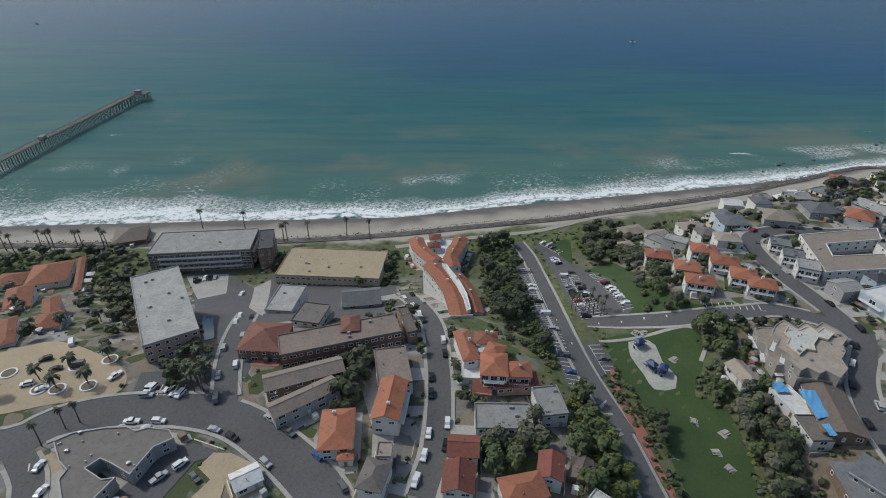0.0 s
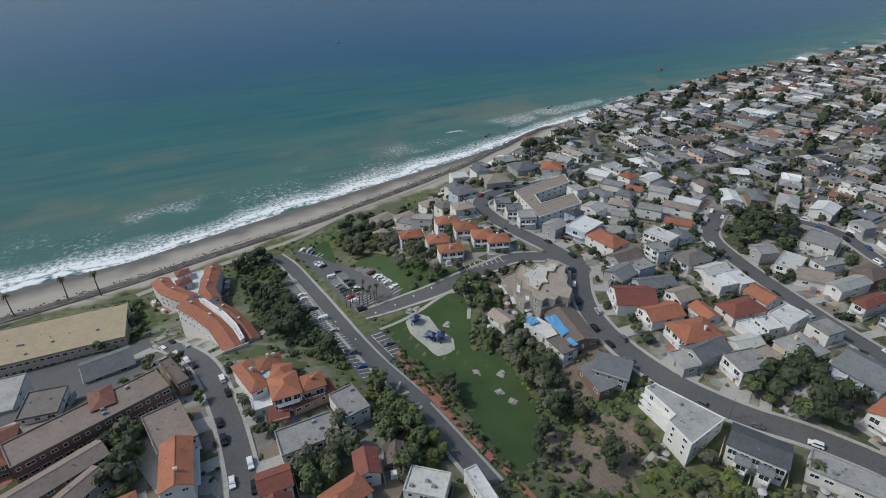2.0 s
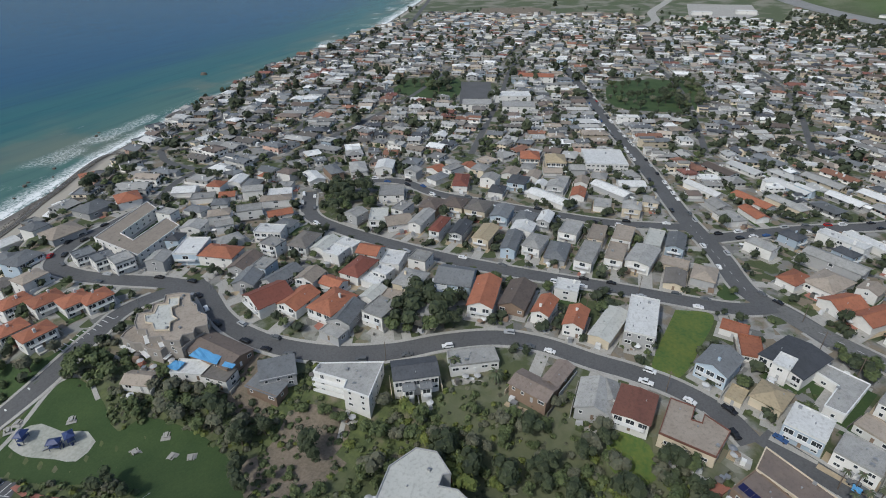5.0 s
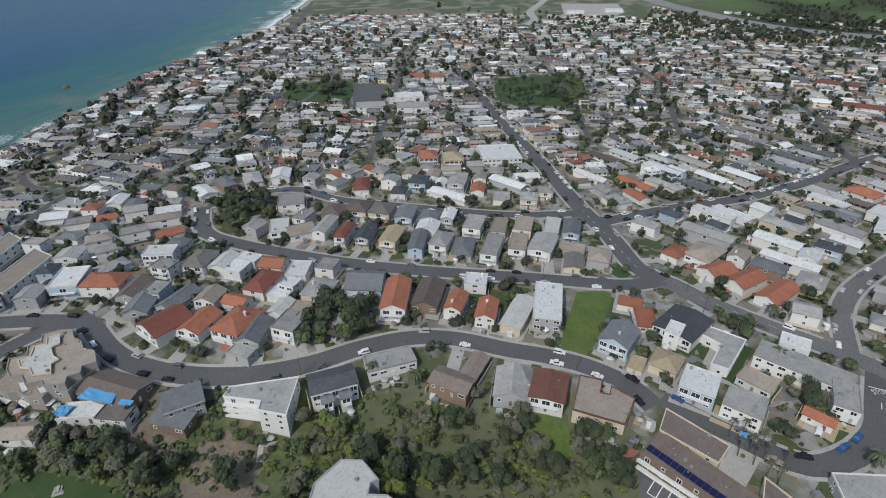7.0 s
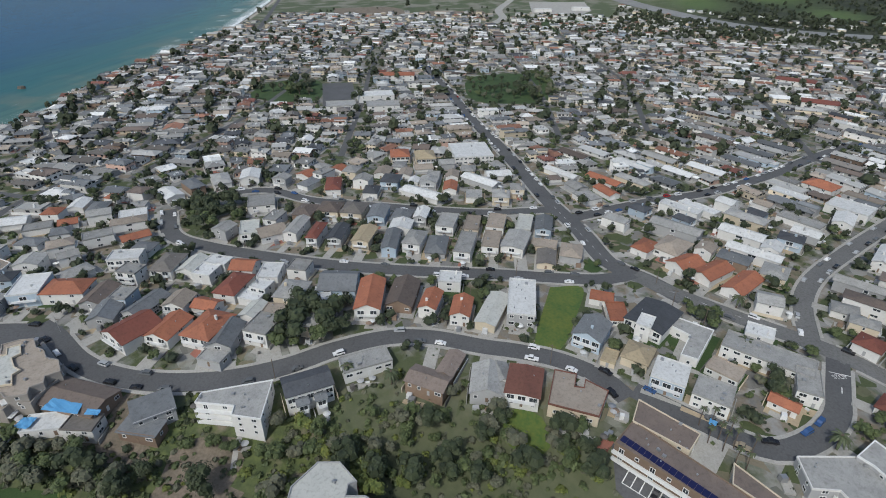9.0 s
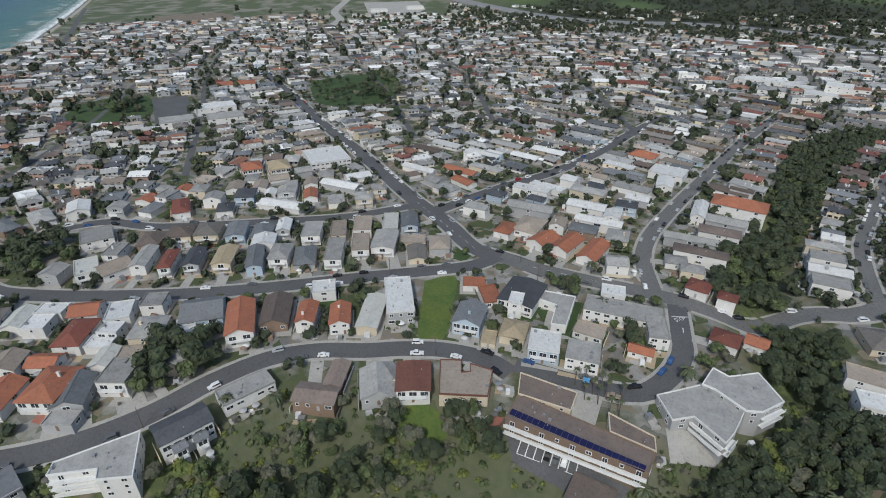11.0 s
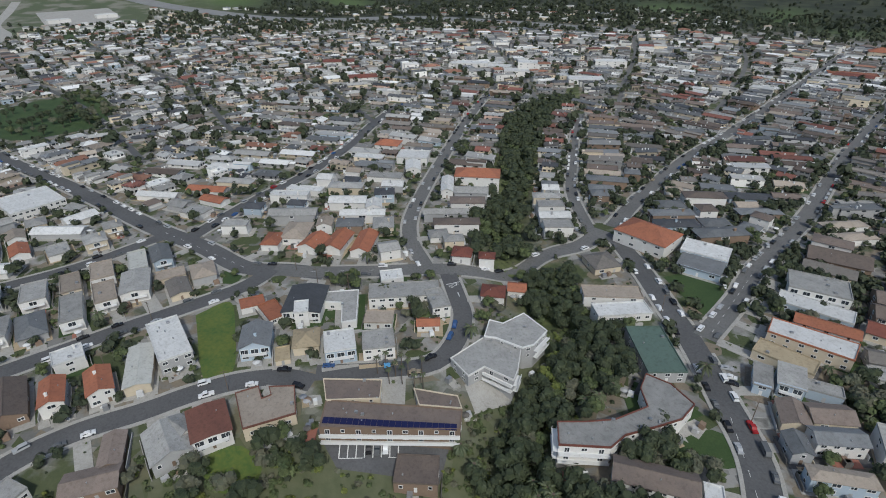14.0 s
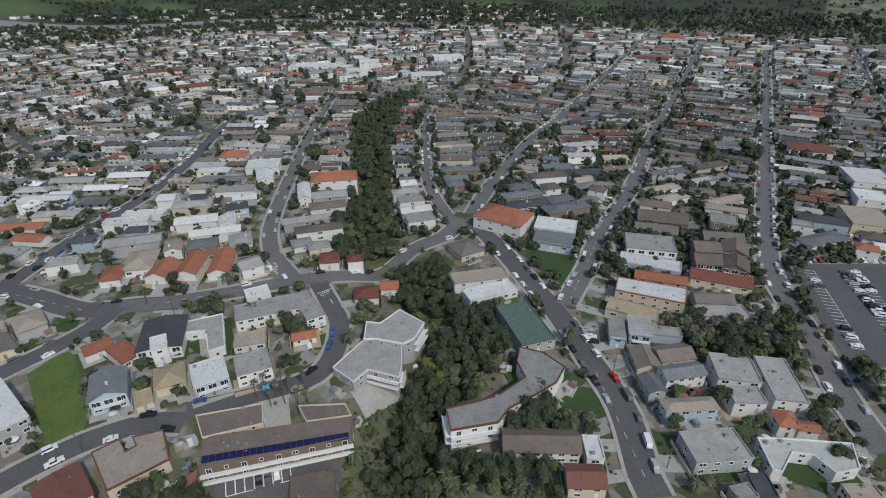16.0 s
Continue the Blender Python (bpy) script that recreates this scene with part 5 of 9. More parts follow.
house(199.6, -993.5, 35.5, 20.0, -167, 6.445, 'hip', 'terracotta', 'cream', 39.0, name='shop_building', rise=1.8, gap=11)
house(109.6, -1015.3, 40.0, 20.0, -170, 6.46, 'hip', 'red', 'cream', 39.0, name='shop_building', rise=1.8, gap=11)
house(175.5, -776.2, 40.0, 20.0, -171, 6.475, 'hip', 'red', 'white', 39.0, name='shop_building', rise=1.8, gap=11)
house(-21.1, -779.3, 34.3, 20.0, 172, 6.49, 'hip', 'red', 'white', 39.0, name='shop_building', rise=1.8, gap=11)
house(-16.8, -469.0, 27.9, 20.0, -168, 6.505, 'hip', 'red', 'white', 39.0, name='shop_building', rise=1.8, gap=11)
house(-51.5, -423.5, 24.1, 27.3, -162, 6.52, 'flat', 'white', 'white', 39.0, name='shop_building', vents=2, gap=11)
house(-52.1, -386.8, 16.5, 16.9, -167, 6.4, 'flat', 'white', 'white', 39.0, name='shop_building', vents=2, gap=11)
house(-49.3, -351.1, 20.6, 25.0, -164, 6.415, 'flat', 'beige', 'cream', 39.0, name='shop_building', vents=2, gap=11)
house(643.0, 80.6, 40.0, 20.0, -85, 6.43, 'hip', 'terracotta', 'white', 39.0, name='shop_building', rise=1.8, gap=11)
house(545.3, 90.7, 35.2, 20.0, -74, 6.445, 'flat', 'white', 'white', 39.0, name='shop_building', vents=2, gap=11)
house(510.1, 78.2, 30.4, 20.0, -78, 5.66, 'flat', 'grey', 'white', 39.0, name='shop_building', vents=2, gap=11)
house(506.9, 117.8, 27.7, 20.0, -76, 5.675, 'flat', 'grey', 'white', 39.0, name='shop_building', vents=2, gap=11)
house(369.1, 28.1, 13.4, 17.4, -80, 5.69, 'hip', 'tan', 'cream', 39.0, name='apartment_building', balcony='S', gap=4.2)
house(372.1, 46.5, 13.0, 16.0, -80, 5.4, 'hip', 'terracotta', 'cream', 39.0, name='apartment_building', balcony='S', gap=4.2)
house(381.9, -4.6, 28.1, 30.9, -79, 5.705, 'flat', 'white', 'white', 39.0, name='apartment_building', vents=2, gap=4.2)
house(239.4, -236.3, 29.0, 15.9, -137, 5.72, 'hip', 'terracotta', 'white', 39.0, gap=11)
house(331.5, -230.0, 17.7, 13.8, -144, 4.8, 'hip', 'terracotta', 'white', 39.0, gap=11)
house(298.1, -228.3, 22.1, 16.7, -138, 4.815, 'flat', 'white', 'white', 39.0, vents=1, gap=11)
house(326.1, 410.5, 17.0, 15.0, -35, 4.83, 'hip', 'terracotta', 'white', 2.2, rise=1.8, gap=11)
house(232.0, 269.1, 12.8, 15.0, -36, 4.845, 'hip', 'terracotta', 'white', 39.0, gap=11)
house(264.6, 8.1, 9.8, 16.5, -100, 5.66, 'flat', 'grey', 'white', 39.0, balcony='S', vents=1, gap=9.5)
house(263.8, -5.6, 7.9, 17.0, -97, 4.875, 'flat', 'beige', 'cream', 39.0, vents=1, gap=9.5)
house(240.0, -2.1, 8.4, 21.9, -100, 5.69, 'flat', 'grey', 'white', 39.0, balcony='S', vents=1, gap=9.5)
house(265.2, -18.8, 9.3, 16.4, -99, 5.705, 'flat', 'beige', 'white', 39.0, vents=1, gap=9.5)
house(244.1, -15.4, 8.6, 17.3, -98, 5.72, 'flat', 'beige', 'white', 39.0, balcony='S', vents=1, gap=9.5)
house(266.1, -34.2, 8.0, 19.0, -101, 4.8, 'flat', 'pale', 'grey', 39.0, vents=1, gap=9.5)
house(244.7, -27.9, 11.4, 19.2, -107, 5.615, 'gable', 'grey', 'white', 39.0, balcony='S', rise=1.0, gap=9.5)
house(264.2, -44.4, 8.4, 16.7, -99, 5.63, 'gable', 'slate', 'blue', 39.0, balcony='S', rise=1.2, gap=9.5)
house(245.8, -42.8, 12.8, 8.3, -102, 2.845, 'flat', 'beige', 'cream', 39.0, vents=0, gap=9.5)
house(231.6, -42.0, 8.6, 14.1, -98, 3.26, 'gable', 'taupe', 'cream', 39.0, rise=1.0, gap=9.5)
house(241.0, 12.6, 10.0, 18.2, -94, 3.29, 'hip', 'slate', 'grey', 39.0, gap=9.5)
house(248.7, 76.5, 5.7, 17.6, -95, 5.705, 'hip', 'red', 'white', 39.0, balcony='S', gap=9.5)
house(247.9, 64.7, 7.3, 16.4, -95, 5.72, 'gable', 'dark', 'grey', 39.0, balcony='S', rise=1.2, gap=9.5)
house(246.5, 50.5, 8.8, 17.3, -98, 5.6, 'gable', 'tan', 'cream', 39.0, balcony='S', rise=1.2, gap=9.5)
house(241.7, 36.1, 7.2, 20.4, -91, 5.615, 'gable', 'slate', 'blue', 39.0, rise=1.2, gap=9.5)
house(243.8, 24.1, 9.2, 15.0, -102, 5.63, 'hip', 'grey', 'white', 39.0, balcony='S', gap=9.5)
house(278.2, 75.9, 12.4, 13.2, -95, 5.645, 'hip', 'brown', 'cream', 39.0, balcony='S', gap=9.5)
house(277.6, 61.7, 12.6, 14.8, -98, 5.66, 'hip', 'taupe', 'cream', 39.0, balcony='S', gap=9.5)
house(274.0, 47.4, 9.7, 16.1, -94, 5.675, 'gable', 'slate', 'blue', 39.0, balcony='S', rise=1.2, gap=9.5)
house(274.3, 34.2, 10.3, 15.4, -99, 3.29, 'hip', 'slate', 'grey', 39.0, gap=9.5)
house(316.2, 82.6, 9.2, 20.5, -80, 4.105, 'hip', 'red', 'white', 39.0, gap=9.5)
house(308.0, 56.9, 8.9, 11.5, -92, 4.12, 'hip', 'dark', 'white', 39.0, gap=9.5)
house(254.4, 88.7, 7.1, 19.3, -97, 5.6, 'gable', 'grey', 'white', 39.0, rise=1.2, gap=9.5)
house(273.2, 88.7, 10.4, 14.9, -97, 5.615, 'hip', 'brown', 'brown', 39.0, gap=9.5)
house(120.7, -205.7, 13.4, 13.8, -117, 3.63, 'hip', 'taupe', 'cream', 38.5, gap=9.5)

house(8.6, 155.5, 5.4, 16.6, 12, 7.2, 'hip', 'terracotta', 'white', 38.3, chimney=1, balcony='W', gap=4.2)
house(16.3, 160.1, 8.2, 7.0, -2, 6.6, 'hip', 'rust2', 'white', 38.4, chimney=2, gap=4.2)
house(14.4, 154.6, 5.6, 3.9, 0, 6.2, 'flat', 'white', 'white', 38.0, vents=1, gap=5.2)
house(18.8, 151.9, 6.2, 7.3, -24, 7.4, 'hip', 'terracotta', 'white', 38.6, gap=4.2)
house(18.0, 144.0, 9.0, 11.1, -4, 7.8, 'hip', 'terracotta', 'white', 38.6, balcony='S', gap=4.2)
house(26.4, 142.6, 8.4, 7.2, -2, 6.8, 'hip', 'terracotta', 'pink', 38.6, balcony='S', chimney=1, gap=4.2)
house(25.7, 139.8, 14.8, 5.1, 7, 4.0, 'shed', 'red', 'pink', 38.6, rise=0.7, gap=4.2)
house(13.7, 137.0, 5.9, 5.7, -8, 3.2, 'shed', 'red', 'pink', 38.8, rise=0.5, gap=4.2)
house(10.0, 145.9, 6.3, 7.9, -3, 2.8, 'flat', 'white', 'white', 38.8, vents=0, gap=5.2)

house(117.1, 252.4, 13, 9.5, -14, 5.6, 'hip', 'terracotta', 'white', 22.6, rise=1.6, balcony='S', chimney=1, gap=4.6)
house(131.6, 236.1, 12, 9, -14, 5.6, 'hip', 'terracotta', 'white', 35.4, rise=1.6, balcony='S', chimney=1, gap=4.6)
house(116.8, 219.3, 11, 9, -16, 5.6, 'hip', 'terracotta', 'white', 35.3, rise=1.6, balcony='S', chimney=1, gap=4.6)
house(133.7, 218.7, 12, 9.5, -18, 5.6, 'hip', 'terracotta', 'white', 38.8, rise=1.6, balcony='S', chimney=1, gap=4.6)
house(115.9, 203.5, 12, 8.5, -16, 5.6, 'hip', 'terracotta', 'white', 37.8, rise=1.6, balcony='S', chimney=1, gap=4.6)
house(137.0, 206.8, 11, 10, -20, 5.6, 'hip', 'terracotta', 'white', 38.8, rise=1.6, balcony='S', chimney=1, gap=4.6)
house(141.3, 199.3, 11, 9, -20, 5.6, 'hip', 'terracotta', 'white', 38.8, rise=1.6, balcony='S', chimney=1, gap=4.6)
house(125.1, 314.3, 16, 11, 18, 4.6, 'hip', 'beige', 'cream', 5.8, rise=1.5, balcony='S', gap=5.2)
house(138.2, 305.1, 14, 10, 10, 4.6, 'hip', 'beige', 'white', 7.8, rise=1.5, balcony='S', gap=5.2)
house(112.4, 291.0, 12, 8, 14, 4.6, 'hip', 'beige', 'cream', 7.3, rise=1.5, balcony='S', gap=5.2)
house(156.6, 303.1, 14, 10, 8, 4.6, 'hip', 'beige', 'white', 14.5, rise=1.5, balcony='S', gap=5.2)
house(146.4, 264.8, 10, 9, 8, 4.6, 'hip', 'taupe', 'white', 30.8, rise=1.5, balcony='S', gap=5.2)
house(160.2, 265.9, 14, 12, 0, 4.6, 'hip', 'slate', 'blue', 37.2, rise=1.5, balcony='S', gap=5.2)

house(144.7, 10.3, 14.7, 9.0, -112, 3.8, 'gable', 'mocha', 'brown', 37.0, rise=1.3, gap=5.2)
house(153.1, 2.8, 6.2, 12.9, -111, 3.7, 'gable', 'mocha', 'brown', 37.2, rise=1.1, gap=5.2)
house(169.9, 236.7, 9, 9, -25, 5.4, 'flat', 'slate', 'white', 38.9, balcony='S', vents=3, gap=4.2)
house(169.0, 224.0, 9, 9, -25, 6.2, 'flat', 'slate', 'white', 38.9, balcony='S', vents=3, gap=4.2)
house(169.4, 212.6, 9, 10, -25, 6.8, 'flat', 'grey', 'white', 38.9, balcony='S', vents=3, gap=4.2)

house(163.7, 128.4, 14.5, 16.4, -120, 5.4, 'gable', 'red', 'white', 38.9, balcony='S', gap=5.2)
house(165.9, 115.1, 10.5, 15.4, -102, 4.8, 'gable', 'terracotta', 'white', 38.8, balcony='S', gap=5.2)
house(166.6, 99.2, 12.7, 17.3, -104, 5.5, 'hip', 'terracotta', 'white', 38.9, balcony='S', gap=5.2, chimney=1)
house(182.6, 107.0, 10.3, 7.6, -102, 4.0, 'gable', 'terracotta', 'white', 39.0, gap=8)
house(196.8, 100.7, 10.2, 17.1, -100, 4.9, 'hip', 'red', 'white', 39.1, gap=8)
house(214.1, 102.4, 11.0, 9.9, -93, 4.5, 'gable', 'terracotta', 'white', 39.0, gap=8)
house(216.7, 115.8, 11.3, 7.3, -103, 5.0, 'flat', 'white', 'white', 39.0, gap=8)
house(207.7, 118.0, 9.3, 9.5, -100, 5.0, 'flat', 'white', 'white', 39.0, gap=8)
house(213.6, 126.8, 10.2, 13.8, -97, 4.0, 'gable', 'pale', 'white', 39.0, gap=8)
house(208.0, 87.7, 9.5, 12.9, -87, 5.6, 'flat', 'white', 'white', 39.0, gap=8)
house(196.2, 87.9, 7.9, 7.2, -105, 5.4, 'flat', 'white', 'white', 39.0, balcony='S', gap=5.2)
house(190.3, 90.4, 9.6, 7.3, -102, 3.6, 'flat', 'white', 'white', 39.0, gap=8)
house(179.0, 85.3, 8.9, 10.7, -103, 4.2, 'gable', 'pale', 'white', 38.8, gap=8)
house(179.7, 76.5, 9.4, 6.7, -95, 4.5, 'flat', 'beige', 'white', 39.0, gap=8)
house(167.5, 77.5, 10.3, 12.5, -104, 6.6, 'flat', 'grey', 'white', 38.6, balcony='S', gap=5.2, vents=3)
house(163.0, 91.1, 9.9, 15.4, -91, 4.6, 'gable', 'slate', 'grey', 38.6, gap=8)
house(151.7, 91.6, 9.8, 6.2, -103, 2.6, 'flat', 'grey', 'grey', 38.9, name='carport', vents=0, gap=9)
house(182.8, 118.7, 9.5, 10.4, -96, 5.6, 'gable', 'beige', 'white', 39.0, balcony='S', gap=5.2)
house(181.0, 132.2, 9.0, 17.1, -107, 4.6, 'gable', 'slate', 'grey', 38.8, gap=8)
house(185.1, 144.1, 8.0, 9.4, -94, 6.2, 'flat', 'grey', 'blue', 39.0, balcony='S', gap=5.2)
house(175.1, 146.0, 10.3, 13.2, -82, 4.6, 'gable', 'slate', 'grey', 38.8, gap=8)
house(186.7, 155.9, 9.4, 15.4, -89, 4.6, 'gable', 'brown', 'grey', 38.9, gap=8)
house(202.7, 150.2, 10.1, 8.0, -99, 7.6, 'flat', 'grey', 'white', 38.9, balcony='S', gap=5.2)
house(213.1, 138.5, 10.6, 16.3, -92, 5.2, 'hip', 'taupe', 'white', 39.0, balcony='S', gap=5.2)
house(217.4, 161.3, 14.6, 9.4, -79, 6.0, 'flat', 'white', 'white', 39.0, balcony='S', gap=5.2)
house(182.0, -79.3, 15.6, 19.8, -131, 5.7, 'gable', 'dark', 'white', 39.0, rise=1.2, balcony='S', gap=5.2)
house(175.5, -74.0, 5.6, 8.4, -120, 6.0, 'flat', 'white', 'white', 40.4, vents=1, gap=5.2)
house(160.1, -67.6, 9.6, 11.1, -121, 4.1, 'hip', 'tan', 'cream', 38.9, gap=8)

house(185.6, -14.0, 8.4, 23.0, -109, 4.2, 'gable', 'pale', 'cream', 39.0, gap=8, rise=0.9)
house(191.6, -26.4, 11.5, 26.6, -96, 6.4, 'flat', 'white', 'grey', 39.0, vents=6, gap=5.2)
house(143.9, -23.6, 11.7, 14.7, -102, 5.6, 'gable', 'rust', 'white', 36.5, rise=0.6, balcony='S', gap=5.2)
house(90.6, -249.4, 21.5, 14.0, -164, 6, 'flat', 'white', 'blue', 39.0, gap=8, vents=3)
house(86.9, -238.2, 19.1, 13.6, -166, 4, 'shed', 'slate', 'blue', 39.0, gap=8)
house(42.8, -256.4, 23.6, 15.9, -159, 6, 'flat', 'grey', 'white', 39.0, balcony='S', gap=6, vents=3)
house(38.3, -240.0, 27.9, 10.0, -169, 4.2, 'flat', 'white', 'blue', 39.0, gap=8, vents=2)
house(30.4, -227.7, 22.1, 7.4, -164, 5, 'gable', 'terracotta', 'white', 39.0, gap=8)
house(34.1, -197.1, 20.5, 9.3, -174, 4, 'flat', 'tan', 'cream', 39.0, gap=8, vents=1)
house(35.2, -179.1, 5.5, 11.5, -158, 4.6, 'shed', 'grey', 'blue', 39.0, gap=8)
house(28.0, -184.3, 8.2, 11.2, -159, 6, 'shed', 'grey', 'blue', 39.0, balcony='S', gap=5.2)
house(18.6, -189.2, 10.8, 5.7, -157, 4, 'flat', 'grey', 'blue', 39.0, gap=8, vents=1)
house(21.4, -169.0, 8.5, 10.8, -148, 4, 'gable', 'mocha', 'cream', 39.0, gap=8)
house(13.6, -177.8, 13.2, 8.5, -137, 4, 'gable', 'mocha', 'cream', 39.0, gap=8)
house(7.5, -244.2, 25.4, 9.6, -168, 4, 'gable', 'red', 'cream', 39.0, gap=8)
house(18.7, -268.6, 12.1, 11.1, -154, 5.6, 'gable', 'brown', 'brown', 39.0, balcony='S', gap=5.2)
house(15.9, -255.6, 11.6, 11.0, -156, 5.6, 'gable', 'brown', 'brown', 39.0, balcony='S', gap=5.2)
house(6.2, -274.4, 11.7, 12.7, -172, 5.6, 'gable', 'brown', 'brown', 39.0, balcony='S', gap=5.2)
house(3.5, -257.9, 11.3, 11.4, -173, 5.6, 'gable', 'brown', 'brown', 39.0, balcony='S', gap=5.2)
house(7.6, -224.0, 15.9, 8.3, -152, 4.4, 'gable', 'taupe', 'grey', 39.0, gap=8)
house(2.7, -217.0, 20.2, 7.7, -145, 3.4, 'flat', 'grey', 'white', 39.0, gap=8, vents=1)
house(46.0, -294.0, 25.8, 14.6, -161, 4.4, 'gable', 'brown', 'brown', 39.0, gap=8)
house(45.4, -279.8, 21.2, 9.8, -165, 3.6, 'gable', 'taupe', 'cream', 39.0, gap=8)
house(16.2, -306.4, 13.6, 12.7, -169, 5.6, 'flat', 'grey', 'brown', 39.0, gap=8, vents=2)
house(13.7, -288.8, 19.6, 10.7, -157, 3.6, 'gable', 'taupe', 'brown', 39.0, gap=8)

house(194.6, -972.0, 33.7, 24.0, -169, 9, 'hip', 'terracotta', 'cream', 39.0, name='apartment_building', gap=14)
house(408.4, -636.2, 40.0, 18.0, -135, 8, 'flat', 'white', 'white', 39.0, name='apartment_building', gap=14, vents=3)
house(511.5, -503.0, 80.0, 16.0, -149, 5, 'flat', 'white', 'white', 39.0, name='apartment_building', gap=14, vents=3)
house(179.1, -783.6, 50.0, 16.0, -157, 7, 'flat', 'terracotta', 'white', 39.0, name='apartment_building', gap=14, vents=3)
house(250.2, 112.8, 9.8, 15.9, -72, 5.6, 'flat', 'pale', 'white', 39.0, balcony='S', gap=5.2)
house(249.7, 101.4, 13.7, 12.0, -54, 4.4, 'gable', 'beige', 'white', 39.0, gap=8)
house(286.9, 119.2, 15.2, 16.6, -72, 4.5, 'flat', 'grey', 'white', 39.0, gap=8)
house(191.7, 59.6, 6.9, 10.6, -79, 4.6, 'flat', 'white', 'blue', 38.9, gap=8)

# ---- lawns, lots, paths ----
patch('lawn', [(67.7, 180.0), (78.8, 181.4), (104.4, 179.1), (102.1, 161.1), (93.6, 146.2), (97.9, 128.2), (98.1, 112.7), (90.4, 104.5), (75.0, 102.1), (76.9, 124.5), (70.3, 149.0), (68.5, 165.4)], 'lawn', 0.12, label='mown green park lawn', category='lawn', kind='structure')
patch('lawn', [(92.1, 146.3), (100.9, 140.2), (101.5, 124.3), (97.9, 108.6), (88.9, 93.9), (79.0, 86.1), (70.8, 88.3), (72.6, 104.5), (73.6, 124.1), (78.5, 139.7)], 'lawn', 0.13, label='mown green park lawn between shrubs', category='lawn', kind='structure')
patch('dirt_slope', [(124.5, 118.7), (135.8, 116.9), (132.6, 105.3), (124.9, 100.2), (116.8, 101.3), (117.6, 110.3)], 'dirt', 0.12, label='bare brown eroded slope below a house', category='soil', kind='structure')
patch('playground_pad', [(77.9, 176.7), (83.5, 177.7), (87.7, 172.9), (87.6, 164.2), (90.3, 155.5), (88.0, 150.1), (79.9, 149.9), (78.5, 157.5), (76.4, 168.8)], 'play_sand', 0.2, label='pale sand playground pad in the lawn', category='playground', kind='structure')
patch('lawn', [(65.3, 296.7), (81.5, 307.9), (76.5, 272.3), (66.5, 267.0)], 'lawn', 0.12, label='mown green grass beside the car park', category='lawn', kind='structure')
patch('lawn', [(87.0, 229.6), (95.9, 227.4), (100.2, 200.4), (95.6, 190.6), (83.6, 193.9)], 'lawn', 0.12, label='mown green grass beside the car park', category='lawn', kind='structure')
patch('lawn', [(208.8, -41.2), (209.3, -56.0), (188.1, -49.9), (165.5, -39.8), (166.9, -29.9)], 'lawn_bright', 0.12, label='rough bright green vacant grass lot', category='lawn', kind='structure')
patch('lawn', [(95.2, -219.1), (85.5, -239.6), (68.4, -224.8), (66.7, -204.8)], 'lawn', 0.12, label='green grass corner beside the street', category='lawn', kind='structure')
patch('lawn', [(42.3, -131.8), (36.6, -146.1), (29.9, -145.5), (25.0, -137.0), (37.3, -127.0)], 'lawn', 0.12, label='green garden lawn among shrubs', category='lawn', kind='structure')
patch('lawn', [(239.4, -65.8), (235.5, -71.6), (227.8, -70.1), (221.7, -63.4), (225.6, -59.4)], 'lawn', 0.12, label='small green corner lawn', category='lawn', kind='structure')
patch('car_park', [(43.6, 276.6), (51.9, 273.3), (50.8, 202.8), (51.4, 144.3), (45.5, 142.2), (43.0, 197.8)], 'asphalt_lot', 0.14, label='asphalt parking strip beside the lane', category='car park', kind='structure', round_edge=False)
patch('lawn', [(82.8, 262.2), (99.5, 271.0), (102.9, 230.6), (108.4, 195.0), (126.7, 192.7), (127.2, 188.4), (107.8, 186.4), (87.1, 192.1), (86.8, 200.9), (89.0, 239.3)], 'lawn', 0.11, label='mown green grass bank with trees', category='lawn', kind='structure')
patch('car_park', [(59.1, 306.6), (69.6, 295.5), (81.8, 259.5), (88.2, 240.4), (85.7, 197.5), (78.9, 191.9), (68.6, 189.5), (62.1, 201.2), (64.4, 262.0)], 'asphalt_lot', 0.14, label='asphalt car park with white stall lines', category='car park', kind='structure', round_edge=False)
patch('car_park', [(56.9, 175.0), (66.0, 178.0), (68.2, 160.2), (59.4, 153.2)], 'asphalt_lot', 0.14, label='asphalt car park with white stall lines', category='car park', kind='structure', round_edge=False)
patch('car_park', [(-19.1, -283.1), (-74.8, -319.4), (-66.5, -222.0), (-42.3, -211.7), (-32.4, -238.6)], 'asphalt_lot', 0.14, label='large asphalt car park with white stall lines', category='car park', kind='structure', round_edge=False)
patch('car_park', [(123.4, -50.3), (92.0, -82.5), (84.3, -70.9), (107.7, -48.7)], 'asphalt_lot', 0.14, label='asphalt parking court behind the apartments', category='car park', kind='structure', round_edge=False)
patch('car_park', [(-109.7, 147.3), (-86.2, 150.4), (-77.4, 134.9), (-107.4, 134.8)], 'asphalt_lot', 0.14, label='asphalt parking court below the apartments', category='car park', kind='structure', round_edge=False)
patch('courtyard', [(-170.7, 159.9), (-155.2, 168.9), (-126.6, 155.6), (-114.1, 145.9), (-114.0, 136.1), (-131.0, 132.2), (-157.8, 127.1), (-176.0, 150.5)], 'gravel_tan', 0.14, label='tan gravel forecourt with planted islands', category='forecourt', kind='structure')
patch('courtyard', [(105.3, -100.7), (99.3, -121.7), (91.2, -110.4), (94.6, -96.1)], 'concrete', 0.14, label='pale concrete forecourt', category='forecourt', kind='structure', round_edge=False)
